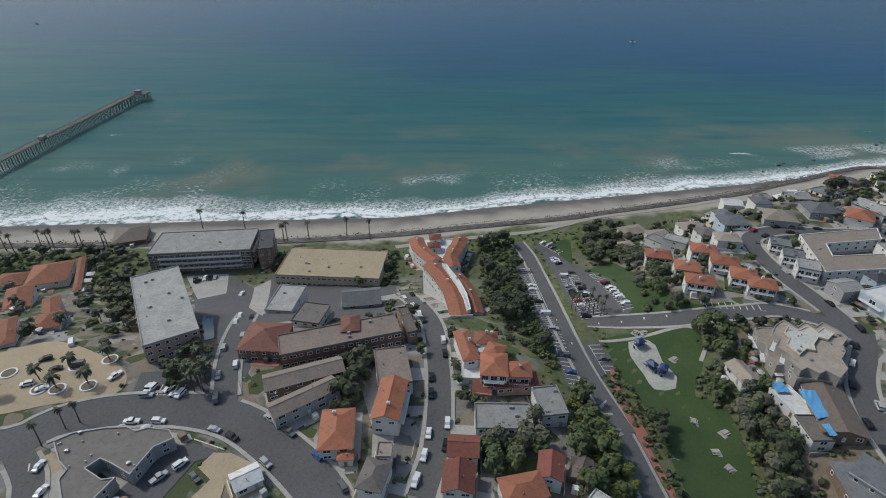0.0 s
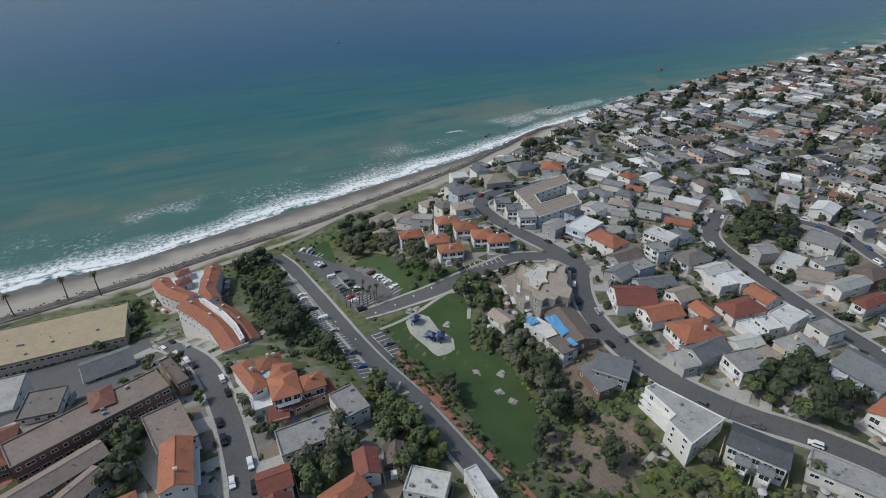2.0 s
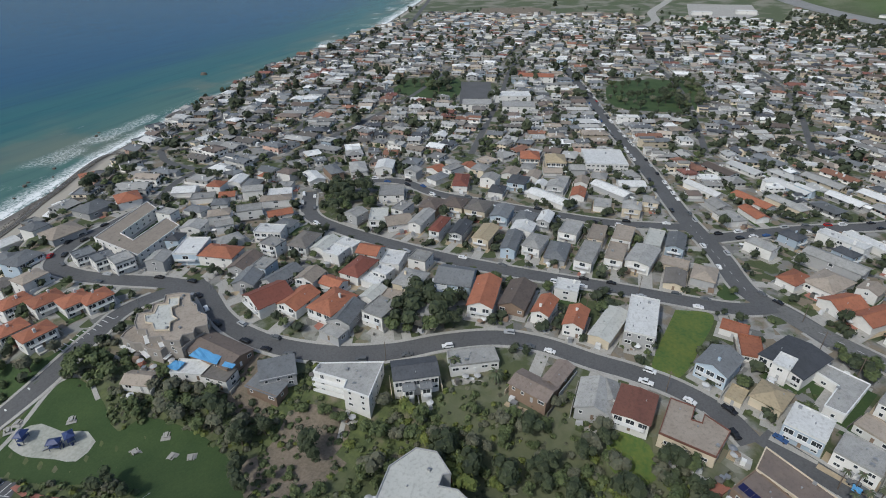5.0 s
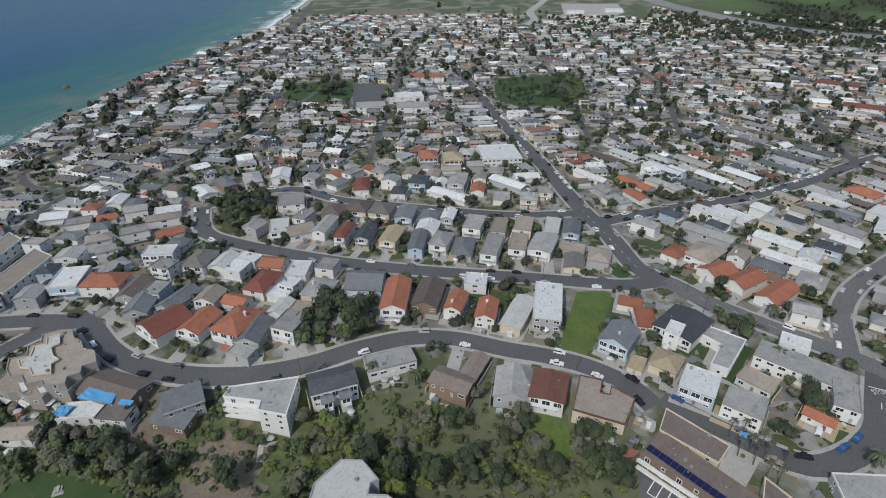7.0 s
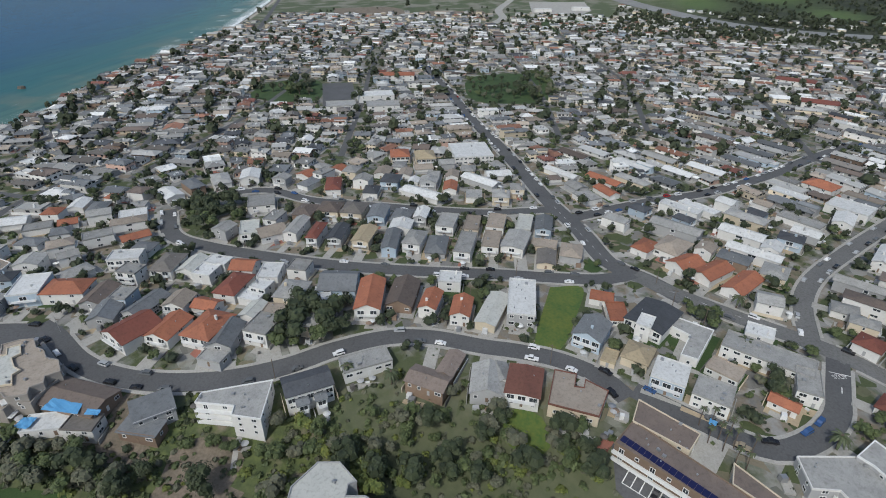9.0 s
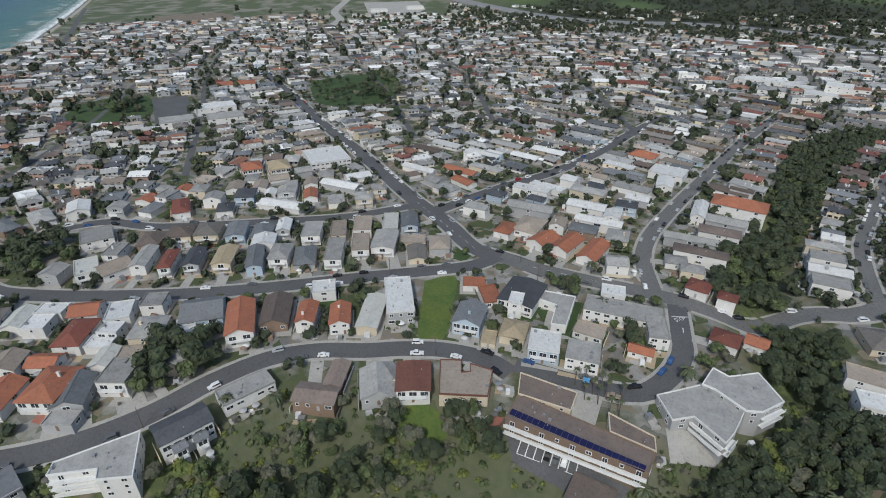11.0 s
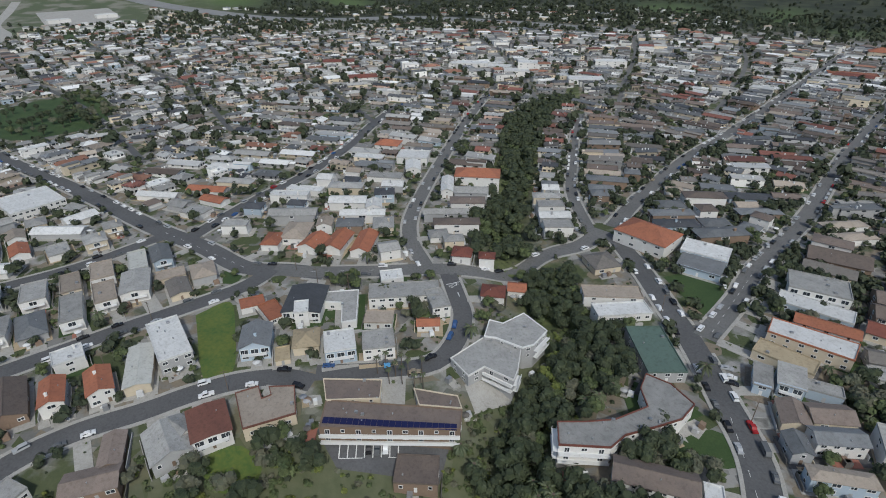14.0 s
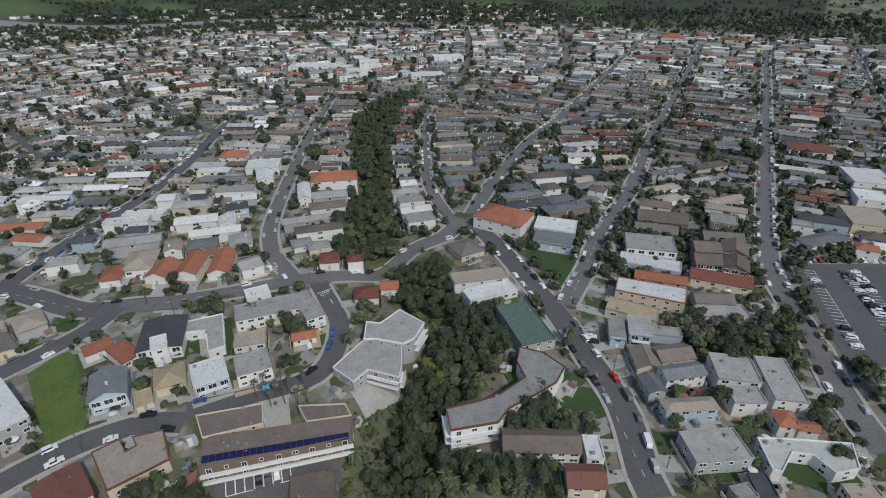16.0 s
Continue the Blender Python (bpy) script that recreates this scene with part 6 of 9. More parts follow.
patch('courtyard', [(-148.9, 263.0), (-125.4, 266.1), (-117.2, 240.2), (-128.2, 231.0)], 'concrete', 0.14, label='pale concrete parking court', category='forecourt', kind='structure', round_edge=False)
patch('courtyard', [(-104.8, 248.5), (-98.7, 259.6), (-82.2, 197.6), (-94.8, 213.5)], 'concrete', 0.14, label='pale concrete parking court', category='forecourt', kind='structure', round_edge=False)
patch('dirt_slope', [(94.4, 98.6), (100.9, 92.9), (112.1, 92.7), (116.5, 92.9), (122.0, 86.4), (122.4, 71.7), (112.8, 68.4), (106.5, 69.7), (104.5, 64.5), (99.1, 66.0), (91.5, 69.9), (86.3, 74.9), (82.2, 86.4), (86.8, 93.1)], 'dirt', 0.12, label='bare brown soil with worn paths among shrubs', category='soil', kind='structure')
patch('lawn', [(628.0, 1.7), (669.6, -16.8), (683.7, -95.7), (596.1, -94.4), (546.7, -76.9), (541.4, -20.7), (569.9, -2.6)], 'lawn', 0.12, grid=12.0, label='green town park with scattered trees', category='lawn', kind='structure')
patch('lawn', [(548.5, 224.6), (601.0, 224.5), (629.8, 200.5), (624.0, 166.9), (546.1, 148.7), (529.0, 182.5)], 'lawn', 0.12, grid=12.0, label='green sports field among trees', category='lawn', kind='structure')
patch('dirt_slope', [(117.1, 116.4), (125.0, 114.2), (117.2, 100.1), (107.8, 101.2)], 'dirt', 0.12, label='bare brown eroded slope', category='soil', kind='structure')
patch('dirt_slope', [(114.3, 121.1), (122.6, 123.8), (121.9, 113.4), (111.7, 109.3)], 'dirt', 0.12, label='bare brown eroded slope', category='soil', kind='structure')
patch('lawn', [(133.9, -15.4), (136.9, -20.2), (133.5, -29.0), (122.5, -30.7), (119.7, -24.3), (123.9, -17.5)], 'lawn_bright', 0.14, label='rough bright green grass on the slope', category='lawn', kind='structure')
patch('car_park', [(612.7, 161.5), (621.7, 128.8), (529.3, 108.0), (515.7, 137.8)], 'asphalt_lot', 0.14, label='asphalt yard among the houses', category='car park', kind='structure', round_edge=False)
patch('courtyard', [(-152.4, 275.5), (-128.6, 270.4), (-95.6, 239.5), (-103.0, 263.0), (-73.4, 262.9), (-44.9, 247.2), (-26.4, 250.3), (-21.5, 211.4), (-34.8, 183.6), (-57.3, 196.4), (-71.4, 169.9), (-70.7, 147.4), (-74.9, 136.2), (-87.3, 165.4), (-114.1, 199.3)], 'asphalt_lot', 0.05, label='grey asphalt yards between buildings', category='forecourt', kind='structure', round_edge=False)
patch('courtyard', [(-28.4, 139.0), (-24.4, 153.6), (-18.9, 168.3), (-15.1, 153.6), (-15.2, 121.4), (-15.6, 104.5), (-20.9, 100.7), (-22.5, 121.4)], 'concrete', 0.05, label='pale concrete yards between buildings', category='forecourt', kind='structure', round_edge=False)
patch('court', [(155.5, 102.9), (163.9, 100.7), (161.7, 97.3), (153.0, 98.8)], 'brick_path', 0.16, label='red brick driveway', category='driveway', kind='structure', round_edge=False)
patch('car_park', [(1521.4, -155.7), (1519.8, -296.3), (1385.3, -289.6), (1281.3, -224.7), (1346.9, -146.6)], 'concrete', 0.3, grid=12.0, label='wide pale car park of a far shopping centre', category='car park', kind='structure', round_edge=False)
patch('bare_ground', [(1371.7, 100.1), (1357.9, -31.7), (1250.1, -36.0), (1208.6, 17.4), (1275.8, 105.5)], 'dirt', 0.3, grid=12.0, label='graded bare soil on the far plain', category='soil', kind='structure')
patch('bare_ground', [(1422.2, 327.4), (1433.8, 188.4), (1292.5, 144.8), (1242.2, 274.8)], 'dirt', 0.3, grid=12.0, label='graded bare soil on the far plain', category='soil', kind='structure')
patch('lawn', [(1241.4, -148.3), (1334.3, -270.2), (1166.4, -282.9), (1044.2, -157.1)], 'lawn', 0.3, grid=12.0, label='rough green grass field beyond the town', category='lawn', kind='structure')
patch('car_park', [(-82.8, 114.6), (-77.5, 115.7), (-67.3, 112.1), (-74.7, 108.8), (-79.1, 96.1), (-94.2, 96.1), (-90.5, 102.8)], 'asphalt_lot', 0.16, label='asphalt parking court of the corner building', category='car park', kind='structure', round_edge=False)
patch('courtyard', [(-73.0, 106.8), (-70.3, 112.1), (-64.7, 111.9), (-55.0, 107.2), (-63.1, 102.5), (-62.5, 96.1), (-71.2, 96.1), (-67.7, 102.5)], 'gravel_tan', 0.18, label='fenced tan yard behind the corner building', category='yard', kind='structure', round_edge=False)
BRICK_PATH = [(67.0, 160.0), (64.9, 147.9), (66.5, 134.5), (67.3, 119.9), (64.0, 146.1), (65.6, 119.1), (68.3, 96.9), (70.8, 80.6), (71.2, 73.0)]
PARK_PATH = [(66.0, 178.0), (82.6, 178.5), (102.5, 180.2), (107.3, 172.0), (101.2, 161.3)]
SAND_PATH = [(-30.6, 301.4), (6.0, 311.5), (44.1, 319.3), (67.9, 325.2), (112.1, 347.2), (166.3, 362.0), (221.7, 381.6)]
SLOPE_PATH = [(111.9, 70.9), (120.4, 72.7), (123.8, 72.5)]
RAIL = [(-323.7, 302.8), (-179.1, 307.3), (-105.9, 310.5), (-32.2, 321.1), (22.0, 332.7), (87.5, 345.9), (132.1, 359.8), (230.3, 390.3), (291.0, 418.3)] + [(385.9, 452.6), (377.2, 368.2), (482.8, 385.1)] + [(581.4, 376.3), (711.0, 372.1), (959.4, 405.0)]

# ---- paths, rail, beach ----


def path_strip(name, pts, width, mat, lift, label, category):
    sh = Shape()
    strip(sh, smooth_line(pts, 3.0), width / 2, -width / 2, lift, 0.15)
    return tagged(new(name, sh.mesh(name, mat)), label=label, category=category, kind="structure")


path_strip("brick_path", BRICK_PATH, 2.6, "brick_path", 0.34, "red brick footpath beside the lane", "footpath")
path_strip("park_path", PARK_PATH, 1.6, "concrete", 0.2, "pale concrete park path", "footpath")
path_strip("sand_path", SAND_PATH, 4.5, "sand", 0.25, "pale sandy coastal trail", "footpath")
path_strip("slope_path", SLOPE_PATH, 1.8, "concrete", 0.2, "narrow pale path down the slope", "footpath")
path_strip("rail_bed", RAIL, 7.0, "rock", 0.5, "dark gravel railway bed along the beach", "railway")
for off in (0.72, -0.72):
    sh = Shape()
    strip(sh, offset_line(smooth_line(RAIL, 6.0), off), 0.09, -0.09, 0.72, 0.14)
    tagged(new("rail", sh.mesh("rail", "metal_grey")), label="steel railway rail on dark gravel", category="rail", kind="structure")
sl = Shape()
for a, b in zip(smooth_line(RAIL, 3.0), smooth_line(RAIL, 3.0)[1:]):
    ang = math.atan2(b[1] - a[1], b[0] - a[0])
    sl.box(a[0], a[1], gz(*a) + 0.4, gz(*a) + 0.6, 0.3, 2.5, ang)
tagged(new("sleepers", sl.mesh("sleepers", "timber")), label="wooden railway sleepers in dark gravel", category="railway", kind="stuff")
rk = Shape()
rr = random.Random(3)
for p in offset_line(smooth_line(RAIL, 1.6), 5.2):
    for q in range(2):
        x, y, s = p[0] + rr.uniform(-2.5, 2.5), p[1] + rr.uniform(-2.5, 2.5), rr.uniform(0.5, 1.1)
        z = gz(x, y)
        ring = [(x + s * rr.uniform(0.35, 0.6) * math.cos(v * 1.256), y + s * rr.uniform(0.35, 0.6) * math.sin(v * 1.256)) for v in range(5)]
        rk.solid([(a, b, z - 0.4) for a, b in ring], [(x + (a - x) * 0.6, y + (b - y) * 0.6, z + s * rr.uniform(0.4, 0.8)) for a, b in ring])
tagged(new("boulders", rk.mesh("boulders", "rock")), label="dark rough boulders protecting the railway bed", category="rocks", kind="stuff")
for x, y, s in ((302, 458, 3.12), (309, 463, 2.08), (341, 471, 2.6), (325, 454, 1.8199999999999998), (429, 514, 2.8600000000000003), (439, 521, 1.9500000000000002), (728, 611, 6.5), (280, 443, 1.9500000000000002)):
    sh = Shape()
    ring = [(s * rr.uniform(0.6, 1.2) * math.cos(v * 0.9), s * rr.uniform(0.6, 1.2) * math.sin(v * 0.9)) for v in range(7)]
    sh.solid([(a, b, -2) for a, b in ring], [(a * 0.6, b * 0.6, 0.5 * s) for a, b in ring])
    single("sea_rock", sh.mesh("sea_rock", "rock"), x, y, 0, label="dark wave-washed rock in the surf", category="rock", group="sea rocks")

# ---- pier ----


def pier():
    root = thing("pier", -386.0, 325, 0, -0.22, label="long dark wooden pier on timber piles", category="pier")
    L = 352.5
    sh = Shape()
    sh.box(0, L / 2 - 30, 9.0, 9.6, 7.0, L + 60)
    part("deck", sh.mesh("deck", "timber"), root)
    sh = Shape()
    sh.box(4, L + 4, 9.0, 9.6, 20.0, 15.0)
    part("end_platform", sh.mesh("end_platform", "timber"), root)
    k = 0
    y = -50.0
    pile = Shape()
    for s in (-2.8, 0, 2.8):
        pile.tube((s * 1.25, 0, -4), (s, 0, 9.0), 0.32, 0.28, 7)
    pile.box(0, 0, 8.5, 9.0, 6.8, 0.5)
    pile.tube((-3.2, 0.1, 1.0), (2.8, 0.1, 8.6), 0.14, 0.14, 5)
    pile.tube((3.2, -0.1, 1.0), (-2.8, -0.1, 8.6), 0.14, 0.14, 5)
    pm = pile.mesh("pile_bent", "timber")
    while y < L:
        part("pile_bent", pm, root, "", pose(0, y, 0))
        y += 6.6
    for x in (-5, 0, 5, 10, 13):
        for yy in (-3, 4, 11):
            part("pile_bent", pm, root, "", pose(x, L + yy, 0) @ Matrix.Diagonal((0.35, 1, 1, 1)))
    for s in (-3.4, 3.4):
        sh = Shape()
        for i in range(int((L + 50) / 2.5)):
            sh.box(s, -50 + i * 2.5, 9.6, 10.7, 0.12, 0.12)
        for z in (10.1, 10.65):
            sh.box(s, L / 2 - 28, z, z + 0.1, 0.12, L + 54)
        part("railing", sh.mesh("railing", "timber"), root, "weathered wooden railing")
    for x, yy, w, d, h in ((3, L + 4, 7, 5, 3.2), (0.5, L * 0.5, 4.0, 7, 2.8), (0.5, L * 0.2, 4, 6, 2.8)):
        sh = roof_shape("hip", w, d, 9.6 + h, 1.2)
        hut = wall_shape("flat", w, d, h, 0)
        part("hut_roof", sh.mesh("hut_roof", "roof_grey"), root, "grey hipped hut roof", pose(x, yy, 0))
        part("hut", Shape_lift(hut, 9.6).mesh("hut", "wall_grey"), root, "small grey pier hut", pose(x, yy, 0))
    for i in range(9):
        sh = Shape()
        sh.tube((3.2, 0, 9.6), (3.2, 0, 14.5), 0.07, 0.05, 6)
        sh.box(2.9, 0, 14.4, 14.55, 0.9, 0.25)
        part("lamp_post", sh.mesh("lamp_post", "metal_grey"), root, "", pose(0, 10 + i * 25, 0))


def Shape_lift(sh, z):
    sh.v = [(a, b, max(c, 0) + z) for a, b, c in sh.v]
    return sh


pier()


def boat(x, y, rot, s):
    root = thing("boat", x, y, 0, rot, label="small white motor boat on the sea", category="boat", group="boats")
    sh = Shape()
    lo = [(-3, -0.9), (1.5, -0.9), (3, 0), (1.5, 0.9), (-3, 0.9)]
    sh.solid([(a * 0.9 * s, b * 0.7 * s, -0.3) for a, b in lo], [(a * s, b * s, 0.9 * s) for a, b in lo])
    part("hull", sh.mesh("hull", "trim_white"), root)
    sh = Shape()
    sh.box(-0.4 * s, 0, 0.9 * s, 2.0 * s, 2.0 * s, 1.3 * s, taper=0.85)
    part("cabin", sh.mesh("cabin", "glass_dark"), root)


for _x, _y, _r, _s in ((*[(-978.0, 1390.4)][0], 180, 1.6), (*[(376.5, 1135.7)][0], 150, 2.0)):
    boat(_x * 0.5 + _x * 0.5, _y, _r, _s)

# ---- parking lots ----


def stall_lines(start, end, depth, pitch=2.6, lean=0.0):
    """White stall lines along a row; depth to the left of its direction."""
    sh = Shape()
    a, b = Vector(start), Vector(end)
    u = (b - a).normalized()
    nrm = Vector((-u.y, u.x))
    w = (nrm + u * lean).normalized()
    n = int((b - a).length / pitch)
    for i in range(n + 1):
        p = a + u * i * pitch
        q = p + w * depth
        s = u * 0.16
        sh.face([(v.x, v.y, gz(v.x, v.y) + 0.215) for v in (p - s, p + s, q + s, q - s)])
    s = nrm * 0.12
    sh.face([(v.x, v.y, gz(v.x, v.y) + 0.215) for v in (a - s, b - s, b + s, a + s)])
    return tagged(new("stall_lines", sh.mesh("stall_lines", "paint_line")), label="worn white painted parking stall lines", category="parking lines", kind="structure")


def row_of_cars(start, end, depth, fill, seed, pitch=2.6):
    q = random.Random(seed)
    a, b = Vector(start), Vector(end)
    u = (b - a).normalized()
    nrm = Vector((-u.y, u.x))
    for i in range(int((b - a).length / pitch)):
        if q.random() < fill:
            p = a + u * (i + 0.5) * pitch + nrm * depth / 2
            any_car(q, p.x, p.y, math.degrees(math.atan2(nrm.y, nrm.x)))


def lot_row(pts, depth, fill, seed, flip=1):
    a, b = pts
    if flip < 0:
        a, b = b, a
    stall_lines(a, b, depth, 2.7)
    row_of_cars(a, b, depth, fill, seed, 2.7)


lot_row([(50.9, 271.1), (50.5, 202.8)], 5.2, 0.17, 1, -1)
lot_row([(50.5, 201.4), (51.1, 146.5)], 5.2, 0.14, 2, -1)
lot_row([(71.1, 260.7), (68.3, 197.0)], 5.0, 0.35, 3)
lot_row([(71.1, 260.7), (68.3, 197.0)], 5.0, 0.3, 4, -1)
lot_row([(81.7, 253.0), (81.8, 197.7)], 5.0, 0.35, 5)
lot_row([(61.8, 303.0), (72.2, 288.3)], 5.0, 0.5, 25)
lot_row([(60.9, 174.9), (63.1, 156.9)], 5.0, 0.35, 6)
lot_row([(114.3, 189.2), (137.6, 185.6)], 4.6, 0.0, 7)
lot_row([(-28.7, -281.8), (-47.8, -224.9)], 5.0, 0.4, 8, -1)
lot_row([(-42.3, -290.6), (-61.1, -241.8)], 5.0, 0.5, 9)
lot_row([(-42.3, -290.6), (-61.1, -241.8)], 5.0, 0.55, 10, -1)
lot_row([(-19.1, -283.1), (-58.1, -308.5)], 5.0, 0.6, 11)
lot_row([(110.1, -50.8), (98.1, -66.2)], 5.0, 0.4, 12)
lot_row([(-88.6, 136.2), (-104.2, 136.1)], 5.0, 0.6, 13, -1)
lot_row([(-142.9, 256.4), (-124.8, 259.7)], 5.0, 0.8, 14)
row_of_cars(*[(64.2, 285.8), (67.4, 272.0)], 5.0, 0.9, 15)

_q = random.Random(8)
for (_x, _y), _r in zip([(-146.5, 140.9), (-139.9, 138.7), (-134.9, 151.1), (-117.7, 145.0), (-149.0, 154.6), (-141.5, 148.8), (-107.8, 238.0), (-139.7, 256.4), (-101.6, 138.8), (-95.6, 138.8), (-90.6, 136.2)], (20, 25, 15, 60, 30, 15, 80, 60, 70, 60, 75)):
    any_car(_q, _x, _y, _r)
for _x, _y in [(-147.0, 166.3)]:
    car(_x, _y, 120, "van", "white")
car(-78.4, 107.5, 52, 'suv', 'white')
car(-82.6, 102.9, 50, 'pickup', 'silver')
car(-72.3, 102.9, -40, 'sedan', 'grey')
car(-120.2, 106.7, 88, 'sedan', 'white')
car(-114.0, 98.3, 80, 'sedan', 'white')
patch("swimming_pool", [(-110.3, 198.2), (-105.1, 196.7), (-92.4, 170.6), (-95.1, 168.3)], "pool_water", 0.3, label="blue swimming pool beside the apartments", category="swimming pool", kind="structure")

# ---- painted road marks ----


def road_text(word, x, y, rot, size):
    cu = bpy.data.curves.new("road_text", "FONT")
    cu.body = word
    cu.size = size
    cu.align_x = "CENTER"
    cu.extrude = 0.004
    ob = new("road_text", cu)
    ob.matrix_basis = pose(x, y, gz(x, y) + 0.215, 0, 0, rot)
    cu.materials.append(M("paint_line"))
    dg = bpy.context.evaluated_depsgraph_get()
    me = bpy.data.meshes.new_from_object(ob.evaluated_get(dg))
    bpy.data.objects.remove(ob)
    o2 = new("road_text", me)
    o2.matrix_basis = pose(x, y, gz(x, y) + 0.215, 0, 0, rot) @ Matrix.Diagonal((1, 1.5, 1, 1))
    return tagged(o2, label="white painted word STOP on asphalt", category="road marking")


def quad_mark(pts, name="road_marking", label="white painted line on asphalt"):
    sh = Shape()
    sh.face([(x, y, gz(x, y) + 0.22) for x, y in pts])
    me = sh.mesh(name, "paint_line")
    if me.polygons[0].normal.z < 0:
        me.flip_normals()
    return tagged(new(name, me), label=label, category="road marking", group="painted road marks")


def bar_mark(pts, width):
    a, b = Vector(pts[0]), Vector(pts[1])
    u = (b - a).normalized()
    s = Vector((-u.y, u.x)) * width / 2
    return quad_mark([tuple(a - s), tuple(b - s), tuple(b + s), tuple(a + s)])


_s = [(153.3, -136.3), (153.9, -143.1)]
road_text("STOP", (_s[0][0] + _s[1][0]) / 2, (_s[0][1] + _s[1][1]) / 2, math.degrees(math.atan2(_s[1][1] - _s[0][1], _s[1][0] - _s[0][0])), 2.2)
bar_mark([(157.2, -137.2), (154.9, -144.9)], 0.4)
for _a in ([(146.0, -135.3), (149.2, -137.1)], [(144.9, -138.6), (147.7, -140.3)], [(-122.5, 105.2), (-123.9, 107.9)], [(45.6, 165.1), (45.8, 168.7)], [(48.4, 165.3), (48.3, 169.5)]):
    bar_mark(_a, 0.35)
bar_mark([(-78.3, 117.2), (-67.3, 113.2)], 0.35)
bar_mark([(-8.6, 116.9), (-9.5, 110.5)], 0.15)
for _i in range(9):
    _p = [(132.4, -263.9), (116.0, -256.6)]
    _a = Vector(_p[0]).lerp(Vector(_p[1]), _i / 8)
    _d = (Vector(_p[1]) - Vector(_p[0])).normalized()
    _n = Vector((-_d.y, _d.x)) * 1.5
    _w = _d * 0.22
    quad_mark([tuple(_a - _n - _w), tuple(_a + _n - _w), tuple(_a + _n + _w), tuple(_a - _n + _w)])
for _pts in ([(60.3, -195.4), (69.8, -260.3)], [(7.8, -120.4), (38.1, -160.0)], [(233.3, -72.8), (306.0, -52.4)], [(208.5, -95.2), (174.3, -138.7)]):
    _a, _b = Vector(_pts[0]), Vector(_pts[1])
    _u = (_b - _a).normalized()
    for _i in range(int((_b - _a).length / 7)):
        _q = _a + _u * 7 * _i
        bar_mark((tuple(_q), tuple(_q + _u * 2.6)), 0.16)
for _x, _y in [(52.0, 197.2), (53.6, 174.2), (56.4, 163.2), (59.9, 143.4), (60.7, 126.1), (62.3, 116.5), (61.8, 109.8), (69.4, 190.8), (78.7, 189.4), (88.0, 188.8), (96.9, 187.4)]:
    bar_mark(((_x, _y), (_x + 0.2, _y + 1.3)), 0.5)

# ---- park ----


def playground(x, y, rot):
    root = thing("play_structure", x, y, gz(x, y) + 0.2, rot, label="blue metal playground climbing structure", category="playground")
    for i, (a, b) in enumerate(((-1.6, -1), (1.6, -1), (1.6, 1), (-1.6, 1))):
        sh = Shape()
        sh.tube((a, b, 0), (a, b, 3.4), 0.09, 0.09, 7)
        part("post", sh.mesh("post", "play_blue"), root)
    sh = Shape()
    sh.box(0, 0, 1.3, 1.45, 3.4, 2.2)
    part("platform", sh.mesh("platform", "play_blue"), root)
    part("canopy", roof_shape("hip", 3.2, 2.2, 3.4, 0.9).mesh("canopy", "play_blue"), root)
    sh = Shape()
    sh.solid([(1.7, -0.4, 1.3), (4.2, -0.4, 0.1), (4.2, 0.4, 0.1), (1.7, 0.4, 1.3)], [(1.7, -0.4, 1.45), (4.2, -0.4, 0.25), (4.2, 0.4, 0.25), (1.7, 0.4, 1.45)], 0, True)
    part("slide", sh.mesh("slide", "metal_grey"), root, "grey metal slide")
    sh = Shape()
    for i in range(6):
        sh.box(-2.2 - 0.05 * i, 0, 0.25 * i, 0.25 * i + 0.08, 0.3, 0.8)
    part("steps", sh.mesh("steps", "play_blue"), root)


for (_x, _y), _r in zip([(81.0, 173.2), (85.6, 157.9), (82.0, 160.4)], (20, 60, 120)):
    playground(_x, _y, _r)


def picnic_table(x, y, rot):
    root = thing("picnic_table", x, y, gz(x, y) + 0.12, rot, label="pale concrete picnic table with two benches", category="picnic table", group="picnic tables in the park")
    sh = Shape()
    sh.box(0, 0, 0.68, 0.78, 2.4, 1.0)
    part("tabletop", sh.mesh("tabletop", "concrete"), root)
    for s in (-0.95, 0.95):
        sh = Shape()
        sh.box(0, s, 0.4, 0.48, 2.4, 0.4)
        part("bench", sh.mesh("bench", "concrete"), root)
    for s in (-0.8, 0.8):
        sh = Shape()
        sh.box(s, 0, 0, 0.68, 0.2, 0.7)
        part("leg", sh.mesh("leg", "concrete"), root)
    sh = Shape()
    sh.box(0, 0, -0.1, 0.02, 4.0, 3.2)
    part("slab", sh.mesh("slab", "concrete"), root, "pale concrete slab")


for _x, _y in [(88.4, 134.0), (96.9, 128.8), (90.0, 120.9), (91.6, 114.4), (92.2, 164.2), (82.3, 181.4), (85.5, 180.6)]:
    picnic_table(_x, _y, (_x * 17) % 90)

# ---- tarps, solar panels, tents ----


